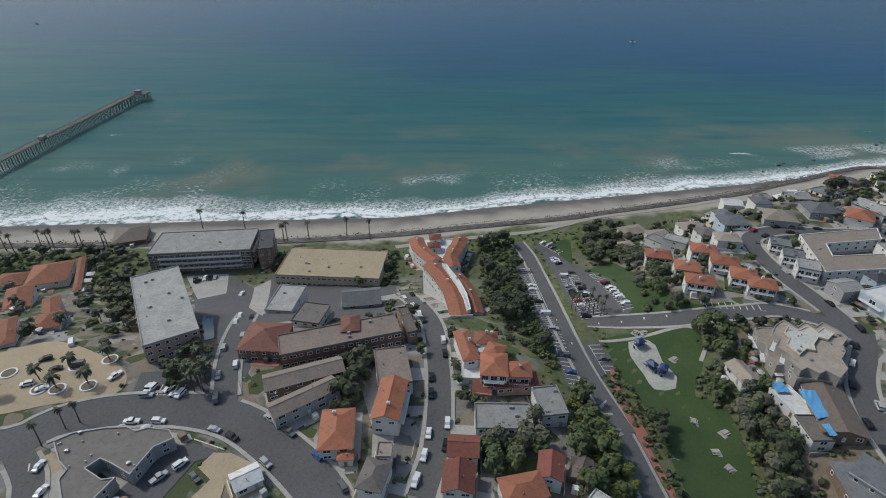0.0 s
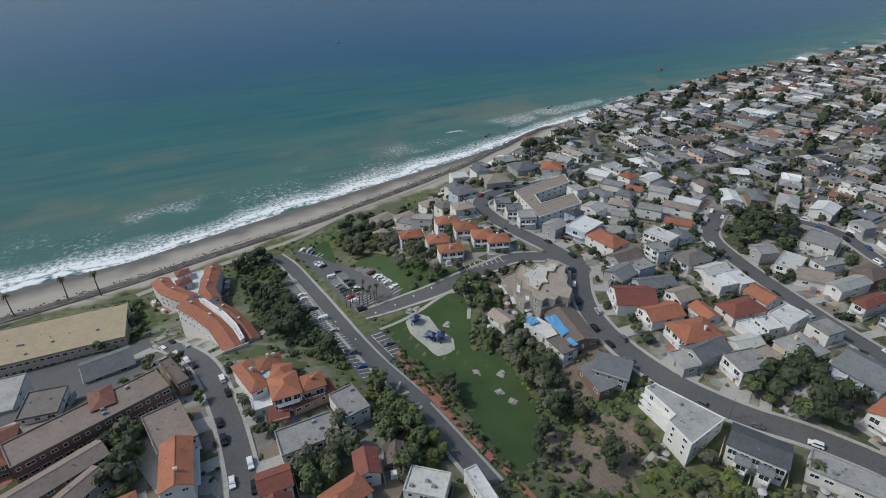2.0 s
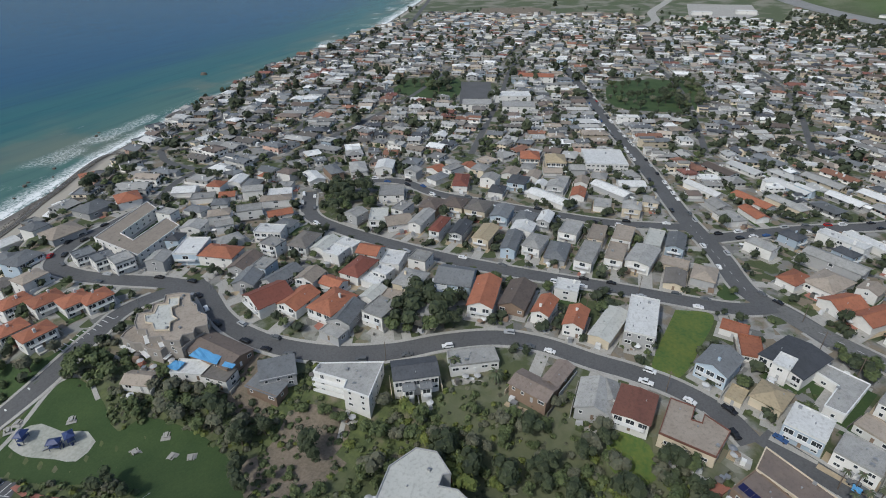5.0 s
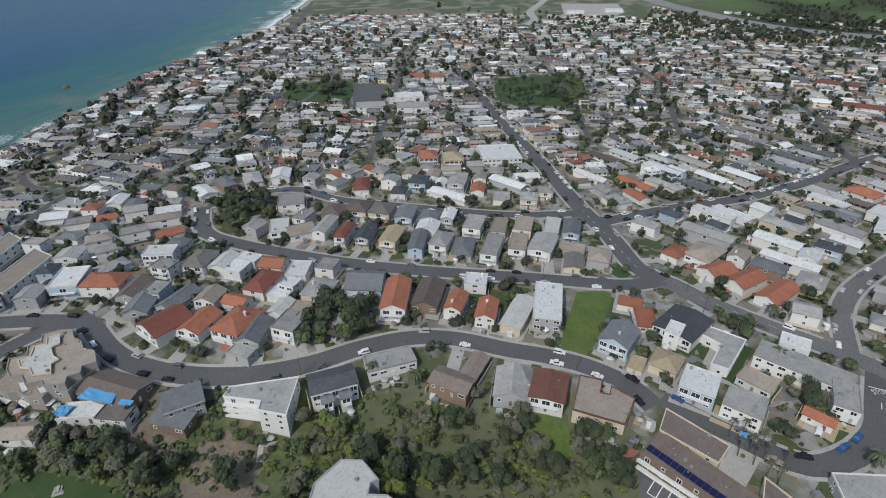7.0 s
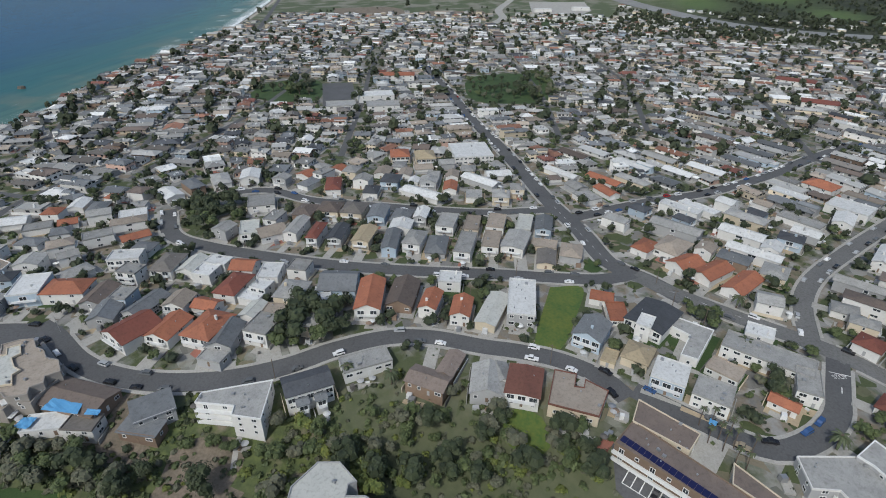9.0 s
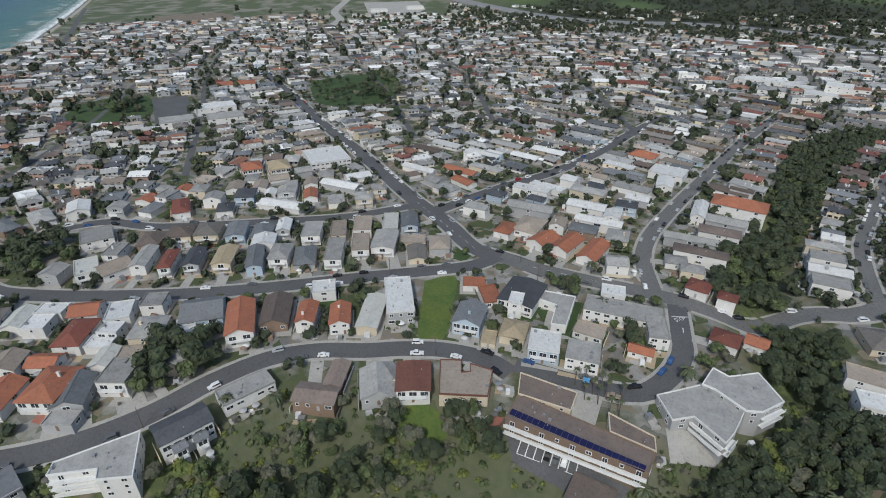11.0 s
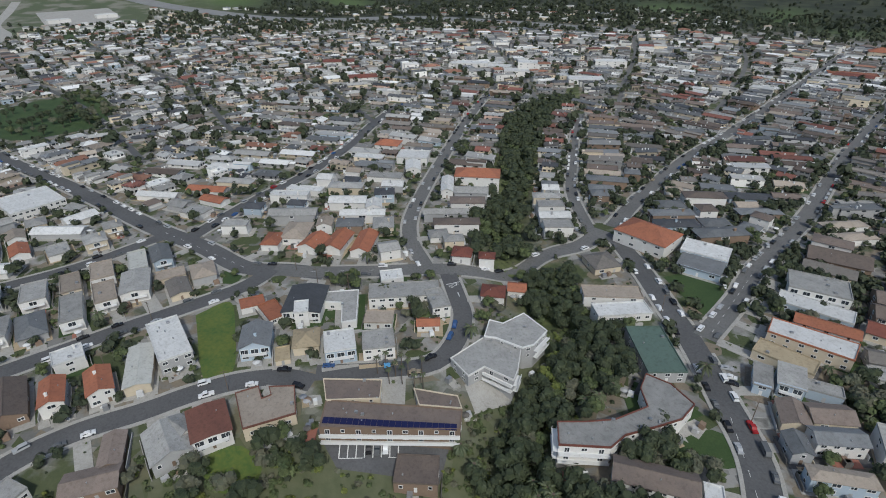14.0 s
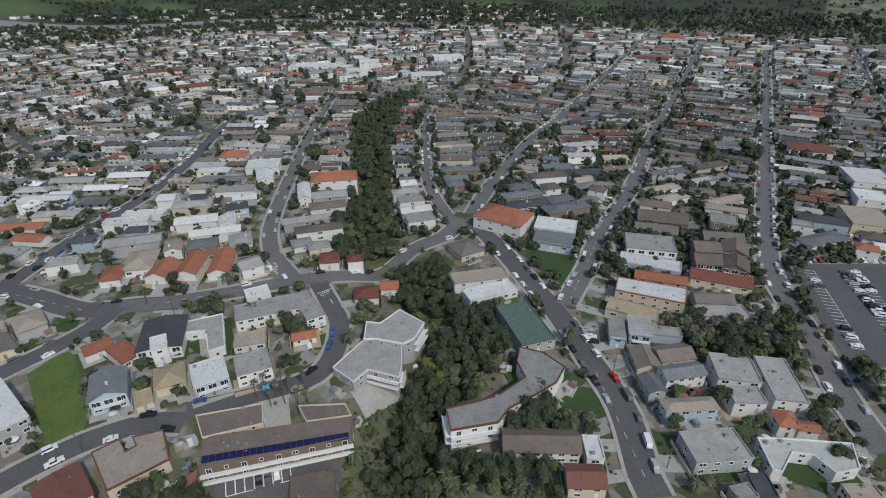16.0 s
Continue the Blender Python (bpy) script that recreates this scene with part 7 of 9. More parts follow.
def tarp(pts, h, label="bright blue tarpaulin over building work"):
    """A sagging cloth over four roof points."""
    sh = Shape()
    q = [Vector((x, y, 0)) for x, y in pts]
    c = sum(q, Vector()) / 4
    zb = max(gz(p.x, p.y) for p in q) + h
    n = 6
    g = {}
    rnd_ = random.Random(int(c.x * 10))
    for i in range(n + 1):
        for j in range(n + 1):
            u, v = i / n, j / n
            p = q[0] * (1 - u) * (1 - v) + q[1] * u * (1 - v) + q[2] * u * v + q[3] * (1 - u) * v
            g[i, j] = len(sh.v)
            sh.v.append((p.x - c.x, p.y - c.y, rnd_.uniform(-0.12, 0.18)))
    for i in range(n):
        for j in range(n):
            sh.f.append((g[i, j], g[i + 1, j], g[i + 1, j + 1], g[i, j + 1]))
            sh.k.append(0)
    me = sh.mesh("tarpaulin", "tarp_blue")
    single("tarpaulin", me, c.x, c.y, zb, label=label, category="tarpaulin", group="blue tarpaulins")


tarp([(129.7, 137.2), (129.1, 126.2), (122.0, 124.5), (123.3, 138.0)], 4.4)
tarp([(121.9, 143.5), (122.1, 138.8), (117.1, 138.9), (117.6, 144.1)], 3.2)
tarp([(120.8, 129.1), (120.5, 124.3), (118.0, 124.0), (118.3, 129.3)], 2.6)
tarp([(124.4, 122.5), (124.1, 117.6), (121.6, 117.5), (121.9, 122.3)], 6.4)
tarp([(130.8, -83.4), (129.1, -85.2), (126.8, -83.6), (128.3, -82.0)], 2.0)


def solar_row(a, b, depth, z, n):
    root = thing("solar_array", a[0], a[1], z, math.degrees(math.atan2(b[1] - a[1], b[0] - a[0])), label="long row of dark blue solar panels on a brown roof", category="solar panels")
    L = math.hypot(b[0] - a[0], b[1] - a[1])
    sh = Shape()
    w = L / n
    sh.solid([(0.05, -depth, 0.1), (w - 0.05, -depth, 0.1), (w - 0.05, 0, 0.5), (0.05, 0, 0.5)], [(0.05, -depth, 0.16), (w - 0.05, -depth, 0.16), (w - 0.05, 0, 0.56), (0.05, 0, 0.56)], 0, True)
    me = sh.mesh("panel", "solar_panel")
    for i in range(n):
        part("panel", me, root, "", pose(i * w, 0, 0))


solar_row((120.8, -52.5), (90.1, -83.4), 2.3, 41.6, 22)

for _i, (_x, _y) in enumerate([(-200.9, 254.7), (-194.0, 243.4), (-186.9, 229.7), (-203.5, 261.9)]):
    _t = thing("canopy_tent", _x, _y, gz(_x, _y), 12, label="white peaked canopy tent on four poles", category="canopy tent", group="white canopy tents")
    part("canopy", roof_shape("hip", 4.2, 4.0, 2.6, 1.1, 0.1).mesh("canopy", "trim_white"), _t)
    for _a in (-1.9, 1.9):
        for _b in (-1.9, 1.9):
            _sh = Shape()
            _sh.tube((_a, _b, 0), (_a, _b, 2.5), 0.05, 0.05, 6)
            part("pole", _sh.mesh("pole", "metal_grey"), _t)

def railing_run(length, gap=1.4):
    """A white railing along local x with posts and two rails."""
    sh = Shape()
    n = max(2, int(length / gap))
    for i in range(n + 1):
        sh.box(-length / 2 + length * i / n, 0, 0, 1.0, 0.08, 0.08)
    for z in (0.45, 0.95):
        sh.box(0, 0, z, z + 0.1, length, 0.07)
    return sh


def poly_building(ring, h, rmat, wmat, label, vents=3, level=None, galleries=(), cap=None, bare=(), name="apartment_building", depth=8, solid=False):
    """A flat-roofed building on a many-sided plan: parapet, windows by storey, galleries on chosen sides, roof vents."""
    cx, cy = sum(p[0] for p in ring) / len(ring), sum(p[1] for p in ring) / len(ring)
    z = max(gz(*p) for p in ring) if level is None else level
    root = thing(name, cx, cy, z, 0, label=label, category="building")
    loc = [(x - cx, y - cy) for x, y in ring]
    n = len(loc)
    order = list(range(n))
    if sum(a[0] * b[1] - b[0] * a[1] for a, b in zip(loc, loc[1:] + loc[:1])) < 0:
        loc.reverse()
        order = [(n - 2 - i) % n for i in range(n)]
    sh = Shape()
    sh.solid([(x, y, -depth) for x, y in loc], [(x, y, h - 0.06) for x, y in loc])
    part("wall", sh.mesh("wall", wmat), root)
    sh = Shape()
    sh.face([(x, y, h) for x, y in loc])
    part("roof", sh.mesh("roof", rmat), root)
    sh = Shape()
    for off, zz in ((0.14, h - 0.35), (0.14, h + 0.38), (-0.2, h + 0.38), (-0.2, h - 0.05)):
        for i in range(n):
            p, c, w = Vector(loc[i - 1]), Vector(loc[i]), Vector(loc[(i + 1) % n])
            u, v = (c - p).normalized(), (w - c).normalized()
            m = Vector((u.y + v.y, -u.x - v.x)).normalized()
            k = off / max(0.35, m.dot(Vector((u.y, -u.x))))
            sh.v.append((c.x + m.x * k, c.y + m.y * k, zz))
    for r in range(3):
        for e in range(n):
            o = (e + 1) % n
            sh.f.append((r * n + e, r * n + o, r * n + n + o, r * n + n + e))
            sh.k.append(0)
    part("parapet", sh.mesh("parapet", cap or wmat), root)
    floors = max(1, round(h / 3.0))
    fh = h / floors
    q = random.Random(int(abs(cx * 7 + cy * 3)))
    for i, ((ax, ay), (bx, by)) in enumerate(zip(loc, loc[1:] + loc[:1])):
        L, a = math.hypot(bx - ax, by - ay), math.degrees(math.atan2(by - ay, bx - ax))
        side = order[i]
        if side in bare:
            continue
        k = int(L / 4.6)
        for f in range(floors):
            for j in range(k):
                t = (j + 0.5) / k
                tall = side in galleries and j % 2 == 0
                part("window", window_mesh(1.6 if tall else q.choice([1.2, 1.8]), 2.0 if tall else 1.3), root, "", pose(ax + (bx - ax) * t, ay + (by - ay) * t, f * fh + (1.15 if tall else 1.6), 0, 0, a))
        if side in galleries:
            for f in range(floors):
                slab = Shape()
                slab.box(0, -0.8, -0.22, 0, L, 1.6)
                g = part("balcony", slab.mesh("balcony", "trim_white"), root, "white gallery balcony", pose((ax + bx) / 2, (ay + by) / 2, f * fh + 0.12, 0, 0, a))
                rail = railing_run(L)
                if solid:
                    rail = Shape()
                    rail.box(0, 0, 0, 1.05, L, 0.12)
                part("railing", rail.mesh("railing", "trim_white"), g, "white balustrade" if solid else "white railing", pose(0, -1.5, 0))
    sx = (max(p[0] for p in loc) - min(p[0] for p in loc)) * 0.5
    sy = (max(p[1] for p in loc) - min(p[1] for p in loc)) * 0.5
    made = 0
    while made < vents:
        x, y = q.uniform(-sx, sx), q.uniform(-sy, sy)
        if not inside(x, y, loc):
            continue
        made += 1
        sh = Shape()
        if made % 3 == 0:
            sh.box(x, y, h, h + 0.7, 1.1, 0.9, q.uniform(0, 1.5), taper=0.95)
            sh.tube((x, y, h + 0.7), (x, y, h + 0.8), 0.35, 0.35, 8)
            part("air_conditioner", sh.mesh("air_conditioner", "metal_grey"), root, "grey metal rooftop air unit")
        else:
            sh.tube((x, y, h), (x, y, h + 0.5), 0.2, 0.2, 7)
            sh.tube((x, y, h + 0.5), (x, y, h + 0.65), 0.32, 0.2, 7)
            part("roof_vent", sh.mesh("roof_vent", "metal_grey"), root, "small metal roof vent")
    for (ax, ay), (bx, by) in zip(ring, ring[1:] + ring[:1]):
        L = math.hypot(bx - ax, by - ay)
        take((ax + bx) / 2, (ay + by) / 2, L, 2.4, math.degrees(math.atan2(by - ay, bx - ax)))
    take(cx, cy, sx * 0.9, sy * 0.9, 0)
    return root


def ribbon_building(line, width, h, rise, rmat, wmat, level, label, name="apartment_building", depth=10):
    """A gabled building that follows a bent line: walls, two roof slopes, ridge tiles, windows on both sides."""
    cx, cy = sum(p[0] for p in line) / len(line), sum(p[1] for p in line) / len(line)
    root = thing(name, cx, cy, level, 0, label=label, category="building")
    loc = [(x - cx, y - cy) for x, y in line]
    a, b = offset_line(loc, width / 2), offset_line(loc, -width / 2)
    sh = Shape()
    sh.solid([(*p, -depth) for p in b + a[::-1]], [(*p, h - 0.05) for p in b + a[::-1]])
    for i, e in ((0, 1), (-1, -2)):
        p, q, m = a[i], b[i], loc[i]
        dx, dy = loc[e][0] - m[0], loc[e][1] - m[1]
        k = 0.25 / math.hypot(dx, dy)
        tri = [(*p, h - 0.1), (*q, h - 0.1), (*m, h + rise - 0.2)]
        sh.solid(tri, [(x + dx * k, y + dy * k, z) for x, y, z in tri], 0, True)
    part("wall", sh.mesh("wall", wmat), root)
    ea, eb = offset_line(loc, width / 2 + 0.5), offset_line(loc, -width / 2 - 0.5)
    drop = rise / width
    sh = Shape()
    for p, q, m in zip(ea, eb, loc):
        sh.v += [(*p, h - drop), (*m, h + rise), (*q, h - drop), (*q, h - drop - 0.24), (*m, h + rise - 0.24), (*p, h - drop - 0.24)]
    for i in range(len(loc) - 1):
        for e in range(6):
            o = (e + 1) % 6
            sh.f.append((6 * i + e, 6 * i + 6 + e, 6 * i + 6 + o, 6 * i + o))
    sh.f += [(0, 1, 2, 3, 4, 5), tuple(6 * (len(loc) - 1) + e for e in (5, 4, 3, 2, 1, 0))]
    sh.k = [0] * len(sh.f)
    part("roof", sh.mesh("roof", rmat), root)
    sh = Shape()
    for p, q in zip(loc, loc[1:]):
        sh.tube((*p, h + rise), (*q, h + rise), 0.16, 0.16, 6)
    part("ridge", sh.mesh("ridge", rmat), root)
    floors = max(1, round(h / 3.0))
    for edge, turn in ((b, 0), (a[::-1], 0)):
        for (ax, ay), (bx, by) in zip(edge, edge[1:]):
            L, ang = math.hypot(bx - ax, by - ay), math.degrees(math.atan2(by - ay, bx - ax))
            k = max(1, int(L / 3.2))
            for f in range(floors):
                for j in range(k):
                    t = (j + 0.5) / k
                    part("window", window_mesh(1.2, 1.4), root, "", pose(ax + (bx - ax) * t, ay + (by - ay) * t, f * h / floors + 1.6, 0, 0, ang))
    for p, q, fwd in ((a[0], b[0], 1), (b[-1], a[-1], 1)):
        L, ang = math.hypot(q[0] - p[0], q[1] - p[1]), math.degrees(math.atan2(q[1] - p[1], q[0] - p[0]))
        for f in range(floors):
            for t in ((0.25, 0.75) if L > 5 else (0.5,)):
                part("window", window_mesh(1.2, 1.4), root, "", pose(p[0] + (q[0] - p[0]) * t, p[1] + (q[1] - p[1]) * t, f * h / floors + 1.6, 0, 0, ang))
    rn = random.Random(3)
    for i in range(2):
        p, q = loc[i], loc[i + 1]
        t = rn.uniform(0.3, 0.7)
        x, y = p[0] + (q[0] - p[0]) * t, p[1] + (q[1] - p[1]) * t
        sh = Shape()
        sh.box(x, y, h, h + rise + 1.0, 0.9, 0.7)
        sh.box(x, y, h + rise + 1.0, h + rise + 1.15, 1.1, 0.9)
        part("chimney", sh.mesh("chimney", "wall_white"), root, "white stucco chimney")
    for (ax, ay), (bx, by) in zip(line, line[1:]):
        take((ax + bx) / 2, (ay + by) / 2, math.hypot(bx - ax, by - ay), width, math.degrees(math.atan2(by - ay, bx - ax)))
    return root


poly_building([(89.4, 46.2), (98.1, 46.5), (106.7, 41.0), (107.1, 34.5), (100.9, 28.3), (99.8, 30.5), (95.9, 30.5), (96.2, 24.9), (92.0, 17.9), (78.8, 24.6), (79.0, 39.2), (83.7, 46.0)], 7.0, "roof_pale", "wall_grey", "pale grey flat-roofed building with a many-sided plan", 4, 34.0)

poly_building([(-117.5, 112.0), (-113.5, 115.2), (-104.5, 117.2), (-98.1, 117.5), (-94.7, 115.9), (-91.5, 117.3), (-84.5, 116.4), (-81.8, 113.3), (-86.4, 110.0), (-88.7, 100.5), (-95.3, 103.9), (-100.0, 105.9), (-102.6, 102.4), (-95.7, 98.7), (-92.3, 99.4), (-94.9, 91.7), (-102.5, 91.7), (-107.7, 98.7), (-107.5, 102.0), (-111.7, 105.1)], 4.8, "roof_taupe", "wall_grey", "low grey flat-roofed commercial building on a corner", 11, 39.2)
ribbon_building([(-6.3, 234.1), (-0.3, 221.9), (4.5, 209.7), (6.7, 197.9), (7.9, 188.7)], 8.6, 7.5, 1.5, "roof_terracotta", "wall_white", 25.5, "long white condominium row with orange tile roof", depth=22)
ribbon_building([(6.2, 226.1), (11.4, 214.5), (14.1, 202.9), (15.3, 192.5)], 5.6, 6.8, 1.2, "roof_rust2", "wall_blue", 25.2, "long white condominium row with weathered tile roof", depth=22)
ribbon_building([(-16.9, 293.4), (-14.3, 282.0), (-8.6, 272.6), (-3.9, 266.2)], 8.6, 8.0, 1.4, "roof_terracotta", "wall_white", 7.0, "white condominium wing with orange tile roof above the beach")
ribbon_building([(11.3, 294.9), (8.2, 282.1), (4.3, 270.1), (6.1, 258.8)], 7.8, 8.0, 1.4, "roof_rust2", "wall_white", 7.0, "white condominium wing with weathered tile roof above the beach")
poly_building([(-12.3, 301.0), (7.6, 301.1), (2.1, 289.5), (0.0, 274.5), (-6.1, 275.8), (-11.2, 289.4)], 4.0, "roof_white", "wall_white", "white raised terrace between the condominium wings", 2, 6.0, cap="wall_white")
house(-5.0, 297.9, 7.0, 6.0, 5, 3.6, "hip", "red", "white", 10.2, name="pavilion", gap=5.2, vents=0)
house(-5.5, 287.3, 7.0, 6.0, 5, 3.6, "hip", "red", "white", 10.2, name="pavilion", gap=5.2, vents=0)
poly_building([(-0.3, 230.3), (1.7, 229.2), (7.8, 214.8), (10.9, 204.0), (12.2, 191.8), (10.7, 190.9), (9.3, 202.2), (6.4, 212.4)], 3.0, "roof_white", "wall_white", "white walled roof terraces between two tiled roofs", 4, 32.0, depth=8, cap="trim_white", bare=tuple(range(8)))
poly_building([(133.2, 87.8), (140.4, 65.5), (122.4, 63.6), (123.7, 73.8), (127.7, 74.4), (128.6, 88.1)], 8.0, "roof_grey", "wall_white", "white stucco apartment building with stepped front on a slope", 6, 33.0, galleries=(4,), cap="trim_white", depth=12)
house(139.8, 53.0, 16.1, 10.0, -63, 7.4, "gable", "dark", "white", 34.6, name="apartment_building", rise=1.5, balcony="S", vents=2, gap=4.2)
house(132.5, 52.9, 3.6, 3.4, -63, 6.2, "gable", "slate", "white", 33.6, name="balcony_bay", rise=0.9, balcony="S", vents=0, gap=4.2)
house(135.3, 47.3, 3.6, 3.4, -63, 6.2, "gable", "slate", "white", 33.6, name="balcony_bay", rise=0.9, balcony="S", vents=0, gap=4.2)
poly_building([(68.2, -106.1), (62.5, -112.7), (56.9, -120.6), (53.1, -133.4), (59.2, -139.1), (61.8, -146.8), (53.6, -148.7), (43.6, -145.8), (43.1, -136.9), (46.5, -128.3), (51.2, -117.7), (51.4, -110.3), (62.2, -99.4)], 6.2, "roof_grey", "wall_white", "bent white apartment building with red tile parapet edge", 8, 38.8, cap="roof_red", galleries=(12, 11), depth=10)
poly_building([(-17.6, -149.6), (-26.3, -154.6), (-42.0, -162.8), (-43.8, -153.3), (-38.1, -147.8), (-32.4, -151.5), (-27.0, -149.2), (-25.2, -139.8), (-22.8, -139.1)], 4.6, "roof_pale", "wall_white", "low white building with a hooked pale roof", 6, 38.9, cap="trim_white")
poly_building([(115.1, -102.8), (115.9, -120.4), (113.0, -123.2), (101.9, -126.8), (94.6, -117.0), (91.9, -111.9), (103.7, -109.0), (104.0, -101.3)], 5.0, "roof_grey", "wall_grey", "pale flat-roofed office building with ribbon balconies", 5, 37.0, cap="wall_white", galleries=(4, 5), solid=True)
poly_building([(114.9, -120.0), (121.1, -128.9), (115.9, -131.4), (115.0, -142.8), (101.2, -141.0), (99.0, -130.8), (100.6, -126.1), (111.5, -122.6)], 6.0, "roof_grey", "wall_grey", "pale flat-roofed office wing with angled plan", 4, 37.5, cap="trim_white", galleries=(4,))
# wall set to dark brown so its colour stands in for gallery shade
poly_building([(118.2, -49.3), (127.2, -57.2), (104.6, -79.0), (93.8, -89.0), (88.2, -83.0)], 5.8, "roof_brown", "wall_brown", "long brown-roofed apartment building with two white galleries", 6, 35.7, galleries=(4,), cap="wall_brown", solid=True)
poly_building([(136.6, -61.5), (122.6, -76.9), (115.7, -71.2), (127.0, -57.0)], 4.6, "roof_brown", "wall_cream", "low brown-roofed block behind the galleries", 4, 37.2, cap="wall_cream")
poly_building([(111.9, -82.9), (99.4, -92.0), (94.3, -89.3), (104.7, -79.5)], 4.6, "roof_brown", "wall_cream", "low brown-roofed block behind the galleries", 2, 37.1, cap="wall_cream")
poly_building([(130.1, 168.0), (135.4, 171.6), (138.0, 166.9), (143.2, 170.4), (145.1, 166.9), (149.9, 170.1), (153.0, 165.5), (153.9, 160.9), (149.0, 156.4), (147.6, 152.5), (143.7, 148.8), (142.8, 143.7), (137.1, 139.1), (134.5, 142.8), (131.3, 141.1), (128.9, 144.3), (125.8, 142.8), (124.0, 149.0), (126.0, 151.8), (124.0, 155.9), (127.8, 160.4), (126.8, 163.8)], 5.0, "roof_beige", "wall_taupe", "stepped beige apartment complex with flat roofs", 9, 39.6, galleries=(17, 19), cap="wall_taupe", depth=6)
poly_building([(127.3, 170.8), (131.1, 170.6), (131.6, 163.8), (129.8, 154.5), (129.8, 147.0), (137.9, 145.0), (143.8, 143.6), (137.1, 140.1), (127.7, 142.1), (124.9, 142.0), (125.0, 148.8), (121.5, 148.9), (121.3, 154.4), (123.3, 159.5), (122.4, 162.4), (123.9, 169.8)], 3.6, "roof_beige", "wall_taupe", "lower beige terrace storey of the apartment complex", 3, 38.0, galleries=(10, 12, 14), cap="wall_taupe", depth=10)
poly_building([(134.6, 167.0), (137.0, 164.2), (142.0, 166.9), (143.9, 163.4), (147.4, 165.9), (149.7, 162.6), (144.8, 158.8), (142.2, 160.3), (137.8, 156.0), (136.4, 152.6), (133.8, 153.7), (129.5, 150.5), (127.8, 156.0), (131.2, 160.0), (131.0, 163.2)], 0.9, "roof_pale", "wall_taupe", "raised white roof deck of the apartment complex", 5, 44.4, cap="wall_cream", bare=tuple(range(15)), depth=0.4)
poly_building([(183.3, 243.7), (228.0, 250.8), (222.1, 239.0), (191.1, 234.3), (186.8, 222.1), (213.3, 224.3), (207.4, 210.9), (174.8, 207.9)], 5.4, "roof_beige", "wall_white", "flat beige-roofed building round an open court", 4, 39.1, cap="wall_white")
poly_building([(183.3, -88.6), (174.9, -101.1), (156.9, -88.4), (159.5, -83.0), (171.2, -90.5), (177.7, -84.4)], 4.0, "roof_grey", "wall_white", "low L-shaped white house with flat grey roof", 4, 39.0, cap="trim_white", name="flat_roofed_house")
poly_building([(46.3, -215.4), (17.9, -222.4), (16.3, -210.3), (44.0, -204.6)], 5.8, "roof_white", "wall_cream", "long cream apartment house with white roof and red tile rim", 4, 39.0, cap="roof_terracotta")
poly_building([(150.8, -35.2), (148.8, -42.7), (142.5, -41.0), (142.0, -44.2), (146.2, -45.4), (140.8, -52.3), (128.9, -46.7), (133.9, -30.7)], 4.4, "roof_beige", "wall_cream", "low cream house with beige roof and red tile edge", 3, 36.8, cap="roof_rust", name="flat_roofed_house")

# ---- planting by hand ----


def island(x, y, r):
    root = thing("planter", x, y, gz(x, y) + 0.1, 0, label="round white-kerbed planter with dark soil", category="planter", group="planters in the forecourt")
    for nm, r0, r1, z, mat in (("kerb", r, r * 0.8, 0.4, "trim_white"), ("soil", r * 0.8, 0.01, 0.3, "dirt")):
        sh = Shape()
        k = 16
        ring = [(math.cos(6.2832 * i / k), math.sin(6.2832 * i / k)) for i in range(k)]
        for i in range(k):
            (a, b), (c, d) = ring[i], ring[(i + 1) % k]
            sh.face([(a * r0, b * r0, z), (c * r0, d * r0, z), (c * r1, d * r1, z), (a * r1, b * r1, z)])
            sh.face([(a * r0, b * r0, -0.2), (c * r0, d * r0, -0.2), (c * r0, d * r0, z), (a * r0, b * r0, z)])
        part(nm, sh.mesh(nm, mat), root)


for _x, _y in [(-141.1, 138.7), (-134.8, 138.8), (-124.8, 140.4), (-124.9, 154.5), (-157.3, 146.7), (-134.8, 150.4)]:
    island(_x, _y, 2.9)
for _x, _y in [(-144.3, 143.8), (-135.1, 139.3), (-125.2, 141.0), (-125.4, 155.2), (-153.7, 136.0), (-152.5, 192.3), (-214.8, 220.5), (-164.2, 184.9), (-135.2, 148.8)]:
    tree("palm0", _x, _y, 0.85)
for _x, _y in [(-120.9, 121.2), (-118.0, 124.0), (-124.4, 114.5)]:
    tree("palm1", _x, _y, 0.85)
for _x, _y in [(-88.7, 138.9), (-86.2, 137.5), (-85.0, 139.4), (-83.0, 137.8), (-88.9, 141.6), (-86.4, 140.5), (-83.0, 141.1)]:
    tree("palm1", _x, _y, 0.95)
for _x, _y in [(-278.2, 296.8), (-269.4, 292.6), (-255.4, 298.3), (-251.6, 299.1), (-247.6, 297.4), (-234.4, 300.7), (-229.9, 298.2), (-218.0, 300.6), (-214.4, 298.9), (-137.5, 332.3), (-104.3, 308.7), (-102.2, 310.5), (-88.6, 313.1), (-64.2, 317.6), (-167.1, 332.5), (-48.4, 313.0)]:
    tree("palm1", _x, _y, 1.3)
for _x, _y in [(61.4, 209.9), (62.7, 206.5), (65.3, 210.5), (66.1, 202.3), (68.6, 205.1), (69.5, 200.9), (72.2, 204.4), (71.7, 197.8), (69.2, 220.0), (72.0, 214.2), (74.1, 201.1)]:
    tree("palm1", _x, _y, 0.8)
for _x, _y in [(130.0, -84.0), (123.8, -83.5), (119.5, -83.5), (120.7, -87.2), (114.7, -85.4), (122.6, -79.9), (118.5, -91.8), (125.1, -87.3), (129.4, -79.7), (113.2, -87.9)]:
    tree("palm1", _x, _y, 0.75)
